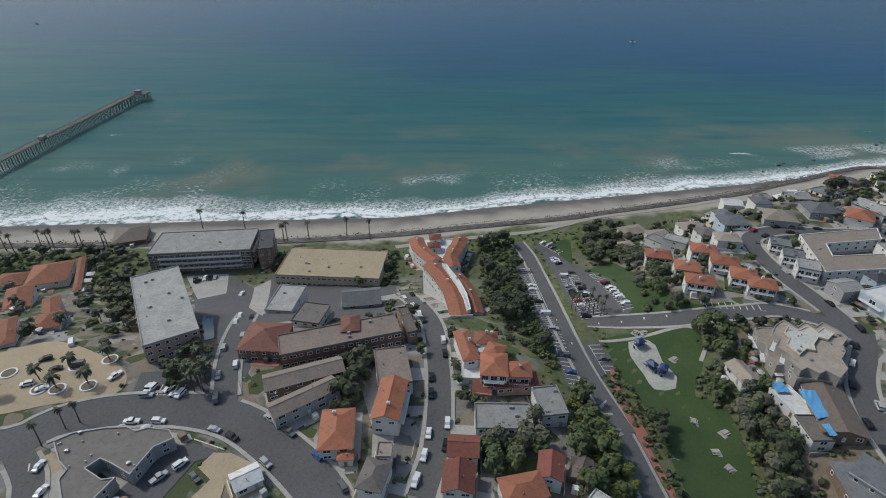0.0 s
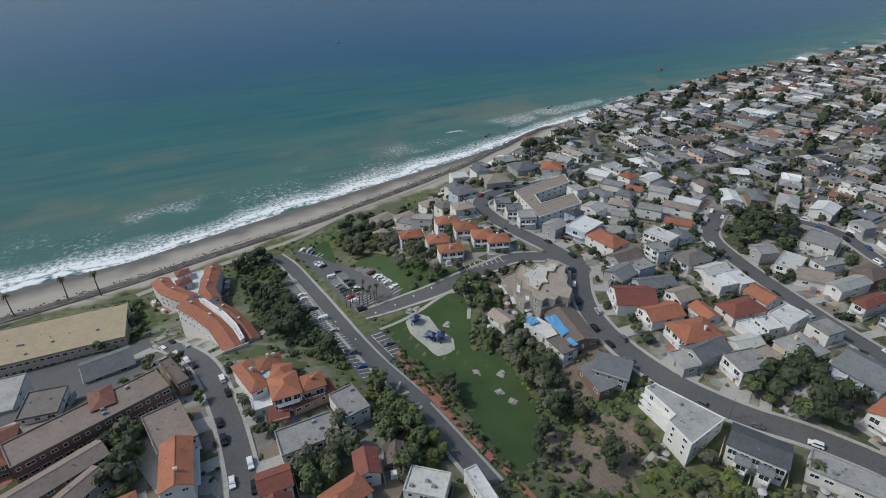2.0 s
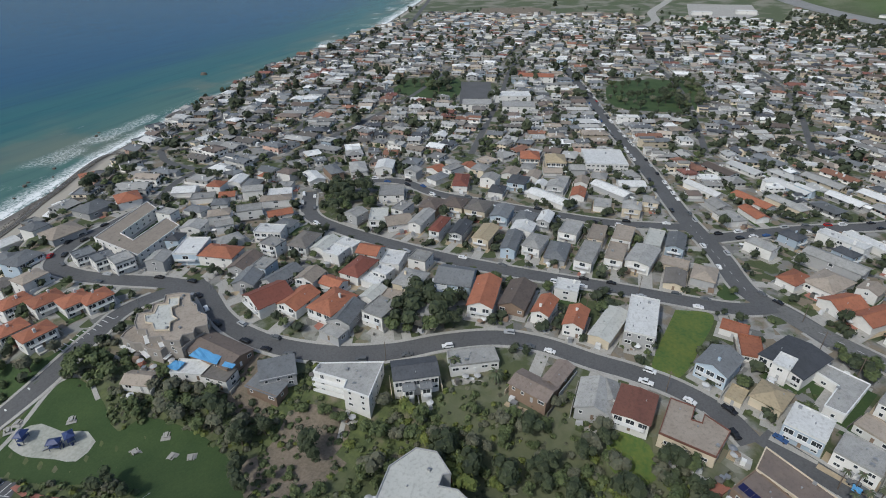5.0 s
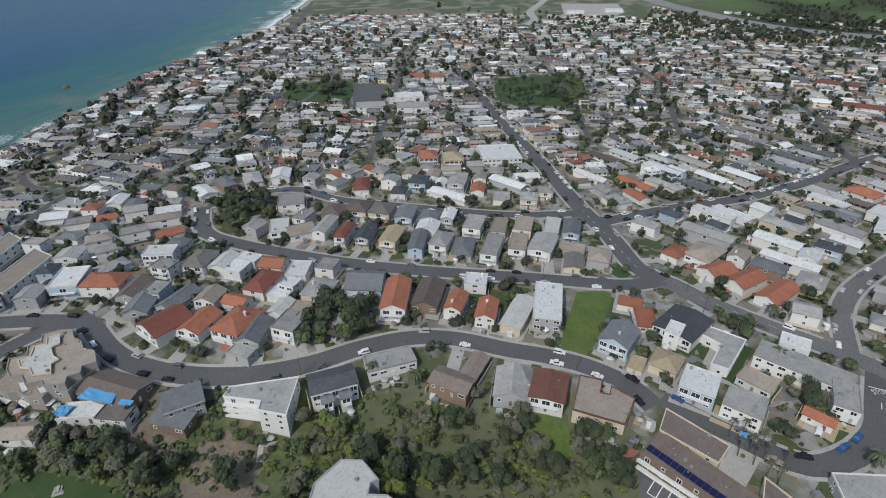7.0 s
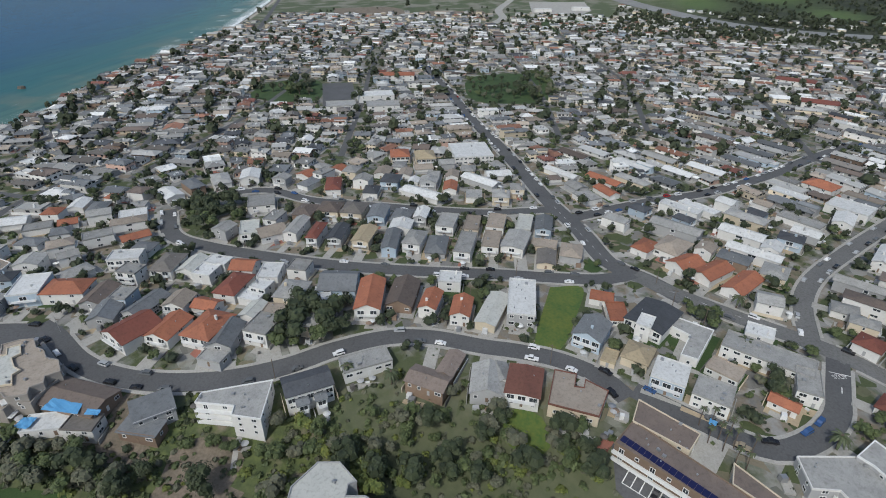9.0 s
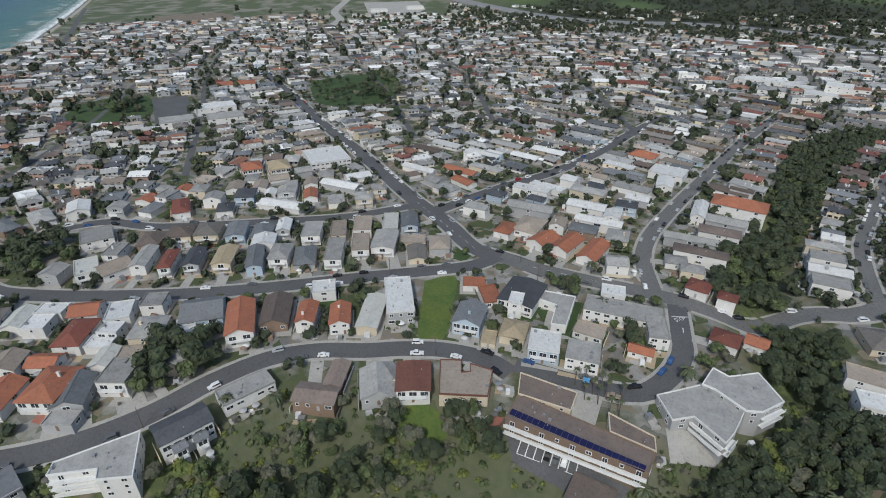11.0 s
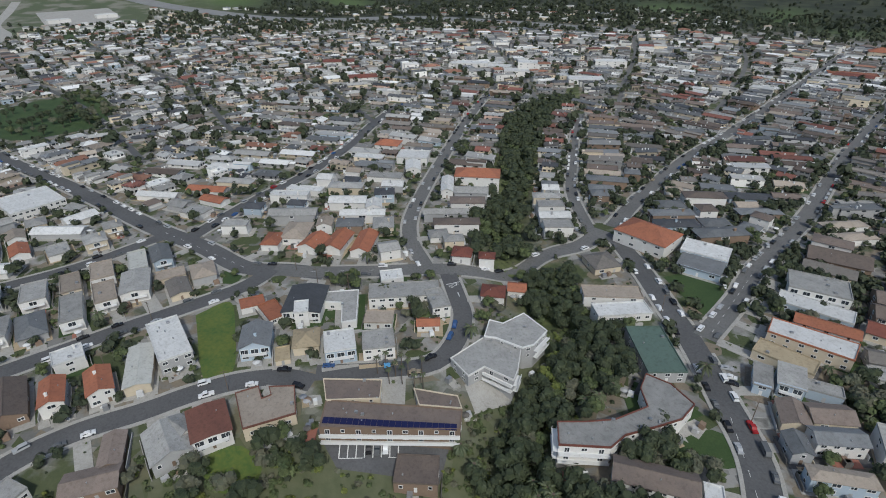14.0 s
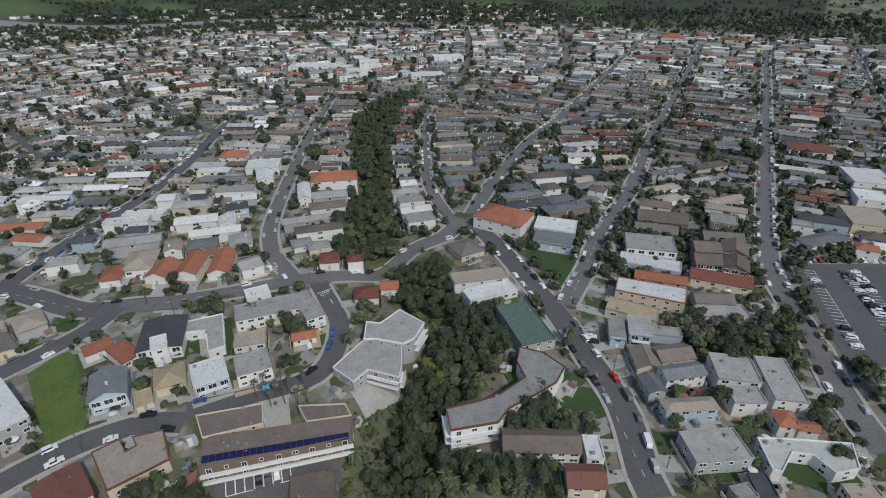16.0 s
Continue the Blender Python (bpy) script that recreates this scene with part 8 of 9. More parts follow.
for _x, _y in [(80.1, -81.8), (54.7, -88.4), (57.4, -89.5), (87.2, -82.2), (271.8, -92.1), (196.7, -120.1), (167.7, -110.5), (67.3, -135.6), (50.3, -167.0), (121.6, -119.1)]:
    tree("palm2", _x, _y, 1.15)
for _x, _y in [(146.7, 24.2), (228.4, -9.5), (149.0, 40.4)]:
    tree("palm2", _x, _y, 1.1)


def wood(poly, kinds, n, seed, lo=0.7, hi=1.1, gap=2.2):
    """Trees or shrubs scattered over an area, clear of buildings and streets."""
    q = random.Random(seed)
    xs, ys = [p[0] for p in poly], [p[1] for p in poly]
    got = []
    for i in range(n * 30):
        x, y = q.uniform(min(xs), max(xs)), q.uniform(min(ys), max(ys))
        if not inside(x, y, poly) or any((x - a) ** 2 + (y - b) ** 2 < gap * gap for a, b in got):
            continue
        side = 4.6 if kinds[0].startswith("dark") else 2.4
        if not clear(x, y, side, side, 0, 0.0) or not off_road(x, y, 1.8) or any(inside(x, y, p) for p in BARE):
            continue
        got.append((x, y))
        tree(q.choice(kinds), x, y, q.uniform(lo, hi))
        if len(got) >= n:
            break


DARK = ["dark0", "dark1", "dark2", "green1", "green2", "olive0", "olive1", "green0"]
MIX = ["olive0", "olive2", "green0", "green1", "bush0", "bush1", "bush2", "dark0"]
# the big round tree and the shrubs of the clearing
for _x, _y, _k, _s in [(q[0], q[1], k, s) for q, (k, s) in zip([(102.9, 76.5), (92.5, 84.1), (118.5, 89.1), (119.5, 80.0), (117.9, 73.7), (106.9, 96.3), (100.8, 101.1), (88.8, 74.5), (90.8, 67.0)], (("dark1", 1.15), ("green0", 0.62), ("bush1", 1.4), ("green1", 0.8), ("green2", 0.8), ("dark0", 0.9), ("dark2", 0.8), ("bush2", 1.0), ("bush2", 1.4)))]:
    tree(_k, _x, _y, _s)
TOWN_PARK = [(628.0, 1.7), (669.6, -16.8), (683.7, -95.7), (596.1, -94.4), (546.7, -76.9), (541.4, -20.7), (569.9, -2.6)]
FIELD = [(566.5, 218.9), (609.6, 194.6), (612.0, 169.1), (554.5, 160.4)]
BARE_KEPT = list(BARE)
BARE.clear()
wood([(98.6, 251.9), (102.1, 229.0), (108.0, 194.3), (121.2, 192.0), (108.9, 188.1), (89.8, 192.8)], MIX, 15, 66, 0.7, 1.15, 4)
wood([(88.7, 309.0), (113.8, 304.3), (108.0, 273.3), (89.5, 264.3)], MIX, 16, 67, 0.8, 1.2, 3.5)
wood([(633.4, -54.8), (673.8, -94.5), (596.1, -94.4), (546.7, -76.9), (560.3, -52.7)], DARK, 16, 61, 1.0, 1.5, 8)
wood(TOWN_PARK, DARK, 46, 62, 0.6, 1.2, 7)
wood(FIELD, DARK, 18, 63, 0.9, 1.6, 7)
wood([(-42.2, 160.7), (-31.9, 164.6), (-25.8, 150.5), (-30.5, 126.1), (-38.4, 119.1), (-42.6, 131.1)], ["green0", "dark0", "green1", "palm2", "bush1"], 18, 91, 0.6, 0.95, 3.0)
wood([(-113.5, 176.4), (-100.1, 170.4), (-83.2, 153.6), (-78.8, 138.9), (-88.6, 136.2), (-98.9, 141.6)], ["palm0", "green0", "dark0", "palm2"], 14, 92, 0.6, 0.95, 3.2)
BARE.extend(BARE_KEPT)
wood([(98.5, -133.3), (96.8, -144.0), (85.0, -136.5), (82.0, -125.7), (90.0, -125.0)], ["lime0", "lime1", "lime2"], 7, 71, 0.9, 1.2, 3.0)
wood([(48.4, 133.5), (59.2, 131.3), (58.2, 113.8), (60.6, 100.4), (59.6, 94.0), (47.2, 101.8), (48.6, 113.3), (48.5, 122.9)], ["lime0", "bright2", "lime1", "green0", "bright1"], 26, 72, 0.6, 0.95, 2.4)
CANYON = ["dark0", "dark1", "dark2", "dark1", "dark2", "green2", "dark0", "green1"]
wood([(78.0, -76.5), (82.1, -102.7), (94.4, -134.4), (101.0, -161.5), (96.5, -178.2), (77.7, -169.4), (66.5, -142.9), (65.4, -123.9), (67.0, -107.8), (57.0, -85.7)], CANYON + ["olive0", "bright2", "palm2"], 110, 21, 0.69, 1.12, 3.3)
UPPER_CANYON = [(161.5, -156.4), (192.0, -185.9), (218.6, -218.3), (219.3, -240.1), (272.8, -290.6), (325.7, -357.8), (348.1, -417.3), (361.9, -481.3), (333.8, -468.2), (310.3, -397.8), (258.9, -320.8), (207.2, -253.5), (190.2, -227.5), (163.0, -204.4), (147.9, -189.4), (143.7, -172.5)]
wood(UPPER_CANYON, CANYON, 260, 22, 0.75, 1.3, 3.6)
wood([(144.6, -174.3), (136.1, -183.0), (121.8, -190.2), (108.0, -178.3), (100.0, -162.7), (105.6, -155.2), (118.2, -149.8), (128.9, -156.1)], CANYON, 34, 20, 0.7, 1.1, 3.3)
wood([(70.9, -81.5), (57.7, -93.1), (42.9, -101.5), (27.8, -108.5), (22.3, -99.0), (69.0, -79.0)], DARK + ["palm2"], 27, 23, 0.69, 1.03, 3.3)
wood([(22.4, 305.6), (44.0, 302.5), (48.4, 267.3), (45.1, 202.0), (44.1, 159.5), (43.9, 142.5), (38.3, 157.9), (26.5, 170.3), (21.9, 209.4)], ["bush0", "bush1", "bush2", "grey0", "bush0", "bush1", "bush2", "dark0"], 230, 24, 0.7, 1.15, 1.8)
wood([(46.1, 143.0), (55.1, 145.3), (57.6, 125.4), (56.3, 98.6), (37.9, 97.2), (40.6, 113.5)], ["bright0", "bright1", "bright2", "bush0", "green0", "grey0"], 51, 25, 0.92, 1.49, 2.4)
wood([(86.0, 311.7), (117.8, 331.5), (118.1, 280.7), (110.2, 236.4), (103.0, 204.7), (89.5, 233.1), (88.3, 269.6)], MIX + ["bright1"], 60, 26, 0.80, 1.38, 2.6)
wood([(113.8, 80.4), (132.2, 58.0), (134.9, 21.1), (149.6, -0.4), (135.9, -20.3), (119.2, -44.4), (103.0, 23.1), (93.0, 54.0), (107.9, 69.0)], ["green0", "green1", "olive0", "olive1", "bush1", "bush2", "dark0", "bright1", "lime0", "bright2", "grey1"], 74, 27, 0.7, 1.25, 3.2)
wood([(104.4, 157.7), (117.7, 143.7), (118.6, 119.7), (116.6, 102.1), (98.8, 99.8), (100.1, 111.8), (97.6, 128.2), (100.8, 147.4)], ["grey0", "grey1", "grey2", "olive0", "olive1", "bush0", "green0", "dark0"], 50, 28, 0.75, 1.2, 2.4)
wood([(106.9, 188.1), (125.1, 179.0), (125.2, 168.1), (114.7, 156.4), (110.1, 162.6), (102.4, 170.8)], ["bush0", "bush1", "grey0", "green0"], 24, 29, 0.92, 1.49, 2.4)
wood([(70.2, 128.4), (77.1, 131.8), (83.6, 109.5), (92.8, 95.6), (82.8, 86.2)], DARK, 21, 30, 0.69, 1.03, 2.9)
wood([(156.6, 72.0), (176.0, 77.1), (189.5, 68.8), (189.6, 53.0), (164.0, 45.7), (156.8, 57.6)], ["dark1", "dark2", "green2"], 13, 31, 1.15, 1.49, 4.0)
wood([(272.8, 162.5), (293.8, 155.2), (291.0, 138.0), (262.8, 123.9), (252.8, 139.1)], ["dark0", "dark1", "green2"], 21, 32, 0.92, 1.26, 3.9)
wood([(120.0, 37.5), (122.9, 28.6), (110.9, 24.7), (104.0, 25.2), (111.1, 33.8)], ["dark0", "green1", "lime0", "green0"], 9, 81, 0.8, 1.1, 3.4)
wood([(130.4, -8.0), (134.9, -30.9), (130.4, -41.5), (118.6, -48.4), (108.0, -43.4), (107.0, -4.6)], ["olive0", "olive1", "bush0", "bush1", "bright1", "bright2", "grey1", "green0", "dark0"], 30, 33, 0.75, 1.25, 3.0)
wood([(-209.2, 288.4), (-195.7, 296.3), (-165.5, 241.5), (-118.2, 153.7), (-102.3, 136.1), (-112.4, 138.8), (-156.2, 201.7)], MIX, 39, 34, 0.80, 1.26, 2.6)
wood([(-279.4, 292.7), (-211.4, 292.3), (-191.5, 262.8), (-218.5, 275.3), (-261.4, 268.8)], MIX, 36, 35, 0.69, 1.15, 2.9)
wood([(-106.6, 275.6), (-98.2, 282.3), (-29.3, 285.9), (-25.2, 254.5), (-37.4, 237.4), (-58.7, 238.2)], MIX, 33, 36, 0.69, 1.15, 2.6)
wood([(-215.1, 275.3), (-184.6, 275.4), (-125.6, 171.0), (-130.1, 161.5), (-170.2, 202.6)], MIX, 36, 46, 0.7, 1.1, 2.6)
wood([(-280.2, 275.9), (-256.1, 275.6), (-166.7, 172.0), (-172.4, 162.1), (-190.6, 172.7)], MIX, 22, 47, 0.7, 1.1, 2.8)
wood([(-36.6, 195.4), (-40.4, 237.5), (-22.9, 211.8), (-20.4, 160.3)], MIX, 8, 48, 0.6, 0.9, 2.4)
wood([(-40.9, 153.6), (-31.3, 160.6), (-26.1, 136.3), (-35.0, 131.1)], MIX, 13, 37, 0.80, 1.15, 2.6)
wood([(12.1, 121.6), (29.3, 126.8), (30.8, 113.0), (14.3, 102.7)], MIX, 21, 38, 0.80, 1.26, 2.6)
wood([(16.3, -202.2), (0.6, -226.7), (-10.3, -208.6), (-7.2, -173.0), (4.0, -183.3)], MIX + ["dark1"], 33, 39, 0.80, 1.26, 2.9)
wood([(-10.3, -208.6), (-20.3, -233.1), (-31.6, -206.6), (-27.1, -189.3)], MIX + ["dark1"], 21, 40, 0.80, 1.26, 2.9)
wood([(-19.6, -275.8), (-26.7, -274.4), (-42.3, -213.5), (-52.9, -187.3), (-53.4, -199.9), (-40.4, -228.3)], MIX, 30, 41, 0.69, 1.03, 2.6)
wood([(57.6, -121.7), (47.8, -137.1), (39.3, -127.1), (25.9, -132.9), (24.4, -128.4), (50.3, -111.9)], MIX + ["dark0"], 27, 42, 0.69, 1.03, 2.4)
wood([(163.6, -113.1), (163.9, -122.7), (145.6, -124.8), (138.6, -111.5), (148.1, -105.3)], MIX, 12, 43, 0.57, 0.92, 2.4)
wood([(293.8, 395.5), (256.4, 311.9), (300.3, 334.0), (270.2, 297.7), (241.9, 285.2), (217.4, 277.9)], MIX, 22, 45, 0.8, 1.2, 3.0)
wood([(133.8, -132.9), (132.3, -145.8), (116.6, -134.0), (114.6, -121.0)], MIX, 12, 44, 0.57, 0.92, 2.2)
wood([(202.1, -101.9), (189.9, -110.9), (179.9, -103.4), (190.0, -95.0)], ["dark0", "green1", "green0"], 9, 87, 0.7, 1.0, 3.0)

for _x, _y in [(145.9, 67.0), (193.3, -4.3), (217.3, -26.2), (214.6, -91.0)]:
    utility_pole(_x, _y, 20)
for _x, _y in [(156.9, -34.6), (182.7, -100.7), (215.3, -105.1), (29.7, -159.2), (3.1, -127.0), (81.0, -192.7), (195.7, -92.2)]:
    utility_pole(_x, _y, 60)
for _x, _y in [(-54.4, 128.5), (68.9, 179.9), (142.9, 178.3), (165.6, 160.4), (-69.1, 136.2), (66.1, 265.4), (68.8, 109.0)]:
    street_lamp(_x, _y, (_x * 31) % 360)

# garden greenery in the blocks beside the large car park
wood([(54.9, -233.5), (34.5, -260.1), (-3.7, -265.4), (-23.5, -217.2), (-42.2, -174.6), (-51.3, -150.7), (-6.0, -121.2), (5.2, -143.6), (23.6, -170.5)], ["green0", "dark0", "bush1", "bush2", "green1", "olive0", "palm2"], 85, 95, 0.5, 0.95, 3.0)
wood([(123.0, -344.1), (56.0, -351.4), (-0.0, -296.8), (-3.7, -265.4), (34.5, -260.1), (65.2, -247.0)], ["green0", "bush1", "bush2", "dark0", "green1"], 30, 96, 0.5, 0.9, 3.4)
wood([(-17.2, 191.5), (-5.9, 189.9), (9.8, 154.1), (23.2, 139.8), (12.4, 126.3), (1.3, 139.1), (-9.2, 153.7)], ["green0", "dark0", "bush1", "palm2", "bush2"], 22, 97, 0.55, 0.9, 3.0)


# ---- the rest of the town ----
KEEP_FREE = []
KEEP_FREE.append([(-390, 65), (47, 65), (47, 358), (-390, 358)])
KEEP_FREE.append([(47, 325), (47, 78), (39, 0), (52, -78), (136, -68), (148, -49), (159, -29), (161, 0), (156, 52), (139, 91), (135, 130), (143, 156), (124, 176), (78, 188), (72, 299)])
KEEP_FREE.append([(26, -78), (136, -68), (130, -91), (125, -124), (153, -146), (146, -182), (130, -221), (98, -205), (81, -191), (0, -110)])
KEEP_FREE.append([(-78, -110), (6, -110), (68, -195), (29, -240), (-16, -254), (-55, -182)])
KEEP_FREE.append([(208.8, -41.2), (209.3, -56.0), (188.1, -49.9), (165.5, -39.8), (166.9, -29.9)])
KEEP_FREE.append([(95.2, -219.1), (85.5, -239.6), (68.4, -224.8), (66.7, -204.8)])
KEEP_FREE.append([(-19.1, -283.1), (-74.8, -319.4), (-66.5, -222.0), (-42.3, -211.7), (-32.4, -238.6)])
KEEP_FREE.append([(55.4, 310.3), (76.4, 326.5), (116.9, 312.1), (107.3, 261.6), (109.9, 197.4), (115.4, 201.7), (139.0, 194.8), (125.9, 189.5), (83.2, 195.0), (60.8, 191.6)])
KEEP_FREE.append([(276.8, 164.6), (296.5, 152.5), (294.6, 135.6), (260.1, 119.2), (249.8, 141.2)])
KEEP_FREE.append([(627.6, 6.1), (686.1, -17.1), (700.8, -97.7), (596.6, -99.3), (535.7, -75.6), (530.2, -17.7), (569.6, 1.0)])
KEEP_FREE.append([(548.2, 227.5), (606.5, 226.4), (638.8, 203.2), (630.1, 165.7), (537.2, 144.2), (520.4, 179.8)])
KEEP_FREE.append([(222.8, -86.9), (189.6, -120.8), (172.0, -106.7), (205.1, -79.1)])
KEEP_FREE.append([(1538.1, -122.2), (1535.7, -335.7), (1318.6, -299.2), (1309.1, -106.7)])
KEEP_FREE.append([(612.7, 161.5), (621.7, 128.8), (529.3, 108.0), (515.7, 137.8)])


def street_free(x, y, w, d, rot, gap=2.6):
    """Whether a footprint stands clear of every street and of the open areas."""
    a = radians(rot)
    c, s = math.cos(a), math.sin(a)
    px = [x + c * p * w / 2 - s * q * d / 2 for p in (-1, 0, 1) for q in (-1, 0, 1)]
    py = [y + s * p * w / 2 + c * q * d / 2 for p in (-1, 0, 1) for q in (-1, 0, 1)]
    if not all(off_road(qx, qy, gap) for qx, qy in zip(px, py)):
        return False
    if float(shore(x, y)) < 180 and float(shore(np.array(px), np.array(py)).min()) < (95 if x < 110 else 62):
        return False
    if float(line_distance(x, y, RAVINE)) < 13 + max(w, d) / 2:
        return False
    return not any(inside(qx, qy, poly) for poly in KEEP_FREE for qx, qy in zip(px, py))


def seen(x, y):
    """The part of the town round the lookout that lies open to it."""
    a = math.degrees(math.atan2(x, y))
    return -40 < a < 195 or a < -165


rnd = random.Random(42)
LOTS = []


def lot_spot(p, q, L, side, width, row, w, d, far, long_plot):
    """A free place for a w x d house beside a street, or None."""
    back = row * (d + rnd.uniform(1.5, 4.0) if long_plot else rnd.uniform(15.5, 17.5))
    off = width / 2 + (rnd.uniform(5.0, 7.5) if not far else rnd.uniform(3.2, 6.0)) + d / 2 + back
    nx, ny = -(q[1] - p[1]) / L * side, (q[0] - p[0]) / L * side
    x, y = p[0] + nx * off, p[1] + ny * off
    rot = math.degrees(math.atan2(q[1] - p[1], q[0] - p[0])) + (0 if side < 0 else 180) + 180
    if math.hypot(x, y) < 100 or not seen(x, y) or row and rnd.random() < 0.1:
        return None
    if not clear(x, y, w, d, rot, 0.7) or not street_free(x, y, w, d, rot):
        return None
    return x, y, w, d, rot, row


for line, width, lots, _ in STREETS:
    if not lots:
        continue
    for side in (1, -1):
        for row in range(7):
            run = 0.0
            nxt = rnd.uniform(2, 8)
            for p, q in zip(line, line[1:]):
                L = math.hypot(q[0] - p[0], q[1] - p[1])
                run += L
                if run < nxt:
                    continue
                far = math.hypot(*p) > 480
                w = rnd.uniform(8.0, 12.0) if not far else rnd.uniform(7.5, 14.0)
                d = rnd.uniform(13, 20) if row == 0 else rnd.uniform(9, 14)
                az, dist = math.degrees(math.atan2(p[0], p[1])) % 360, math.hypot(*p)
                if az > 126 and dist > 170:
                    if dist < 640:
                        w, d = rnd.uniform(7.2, 10.0), rnd.uniform(19, 27)
                    else:
                        w, d = rnd.uniform(8.5, 17), rnd.uniform(13, 22)
                nxt = run + w + (rnd.uniform(0.7, 1.7) if az < 126 else rnd.uniform(0.9, 2.6))
                long_plot = az > 126 and dist > 170
                for d in ((d, d * 0.66, 10.0) if long_plot else (d,)):
                    spot = lot_spot(p, q, L, side, width, row, w, d, far, long_plot)
                    if spot:
                        break
                if spot:
                    take(*spot[:5])
                    LOTS.append(spot)

# houses in the space left between the rows, turned like the nearest street
for i in range(9000):
    a, r = radians(rnd.uniform(14, 198)), 190 + 880 * rnd.random() ** 0.6
    x, y = r * math.sin(a), r * math.cos(a)
    cx, cy = int(x // 20), int(y // 20)
    near = [q for m in (-2, -1, 0, 1, 2) for k in (-2, -1, 0, 1, 2) for q in ROAD_POINTS.get((cx + m, cy + k), ())]
    if len(near) < 2:
        turn = math.degrees(a)
    else:
        near.sort(key=lambda q: (q[0] - x) ** 2 + (q[1] - y) ** 2)
        turn = math.degrees(math.atan2(near[1][1] - near[0][1], near[1][0] - near[0][0]))
    w, d = rnd.uniform(6.5, 10.0), rnd.uniform(8.0, 13.0)
    if clear(x, y, w, d, turn, 0.6) and street_free(x, y, w, d, turn):
        take(x, y, w, d, turn)
        LOTS.append((x, y, w, d, turn, 2))

ROOFS = ["grey"] * 8 + ["brown"] * 4 + ["slate"] * 5 + ["white"] * 4 + ["beige"] * 5 + ["terracotta"] * 2 + ["red"] + ["dark"] * 2 + ["tan"]
WALLS = ["white"] * 7 + ["cream"] * 4 + ["grey"] * 3 + ["blue"] + ["brown"] + ["pink"]
LOTS.sort(key=lambda q: math.hypot(q[0], q[1]))
NEAR_LOTS, FAR_LOTS = LOTS[:150], LOTS[150:]

# a stock of plain houses, then one copy a lot
STOCK = []
_r = random.Random(7)
for i in range(22):
    w, d = 10.0, 15.0
    h = [3.4, 5.6, 6.0, 5.4][i % 4]
    roof = ["gable", "hip", "flat", "gable", "hip"][i % 5]
    rc = _r.choice(ROOFS if roof != "flat" else ["grey", "white", "grey", "beige"])
    wc = _r.choice(WALLS)
    if rc in ("terracotta", "red"):
        wc = "white"
    if roof == "flat" and rc in ("terracotta", "red"):
        rc = "grey"
    STOCK.append((w, d, h, roof, rc, wc, i))
PROTO = {}
for n, (x, y, w, d, rot, row) in enumerate(NEAR_LOTS):
    k = _r.randrange(len(STOCK))
    if math.degrees(math.atan2(x, y)) > 148:
        k = _r.choice([q for q in range(len(STOCK)) if STOCK[q][4] in ("brown", "slate", "dark", "beige")])
    W, D, h, roof, rc, wc, i = STOCK[k]
    lean = n >= 75
    if lean and h > 5 and (w < 8 or n % 2):
        h = 3.4
    z = base_z(x, y, w, d, rot)
    m = pose(x, y, z, 0, 0, rot)
    if (k, lean, h) not in PROTO:
        ob = thing("house", x, y, z, rot, label=f"{NAMES['wall_' + wc]} house with {NAMES['roof_' + rc]} {FLAT[roof]} roof", category="house", group="town houses")
        house_parts(ob, random.Random(i), W, D, h, roof, "roof_" + rc, "wall_" + wc, chimney=(i % 2) * (not lean), rise=1.5 if roof in ("gable", "hip") else None, gap=7.6, garage="S" if i % 3 else "", balcony="S" if i % 4 == 1 and h > 5 else "", vents=1 if lean else 2, lean=lean)
        PROTO[k, lean, h] = ob
    else:
        ob = copy_thing(PROTO[k, lean, h], m)
    ob.scale = (w / W, d / D, 1.0)


for base, cols in (("roof", sorted(set(ROOFS + ["taupe"]))), ("wall", sorted(set(WALLS)))):
    for nm in cols:
        src = MATS[base + "_" + nm].node_tree.nodes
        mixn = [q for q in src if q.bl_idname == "ShaderNodeMix"][0]
        define("far_" + base + "_" + nm, tuple(mixn.inputs[6].default_value)[:3], tuple(mixn.inputs[7].default_value)[:3], per_island=0.42, stain=0.3)
for nm, c in (("terracotta", (0.3, 0.15, 0.1)), ("red", (0.2, 0.085, 0.065))):
    define("far_roof_" + nm, c, tuple(v * 0.7 for v in c), per_island=0.35, stain=0.4)
FAR_ROOFS = ["grey"] * 13 + ["white"] * 2 + ["brown"] * 4 + ["slate"] * 5 + ["white"] * 3 + ["beige"] * 4 + ["white"] * 2 + ["terracotta"] * 2 + ["red"] + ["dark"] * 3 + ["taupe"] * 3

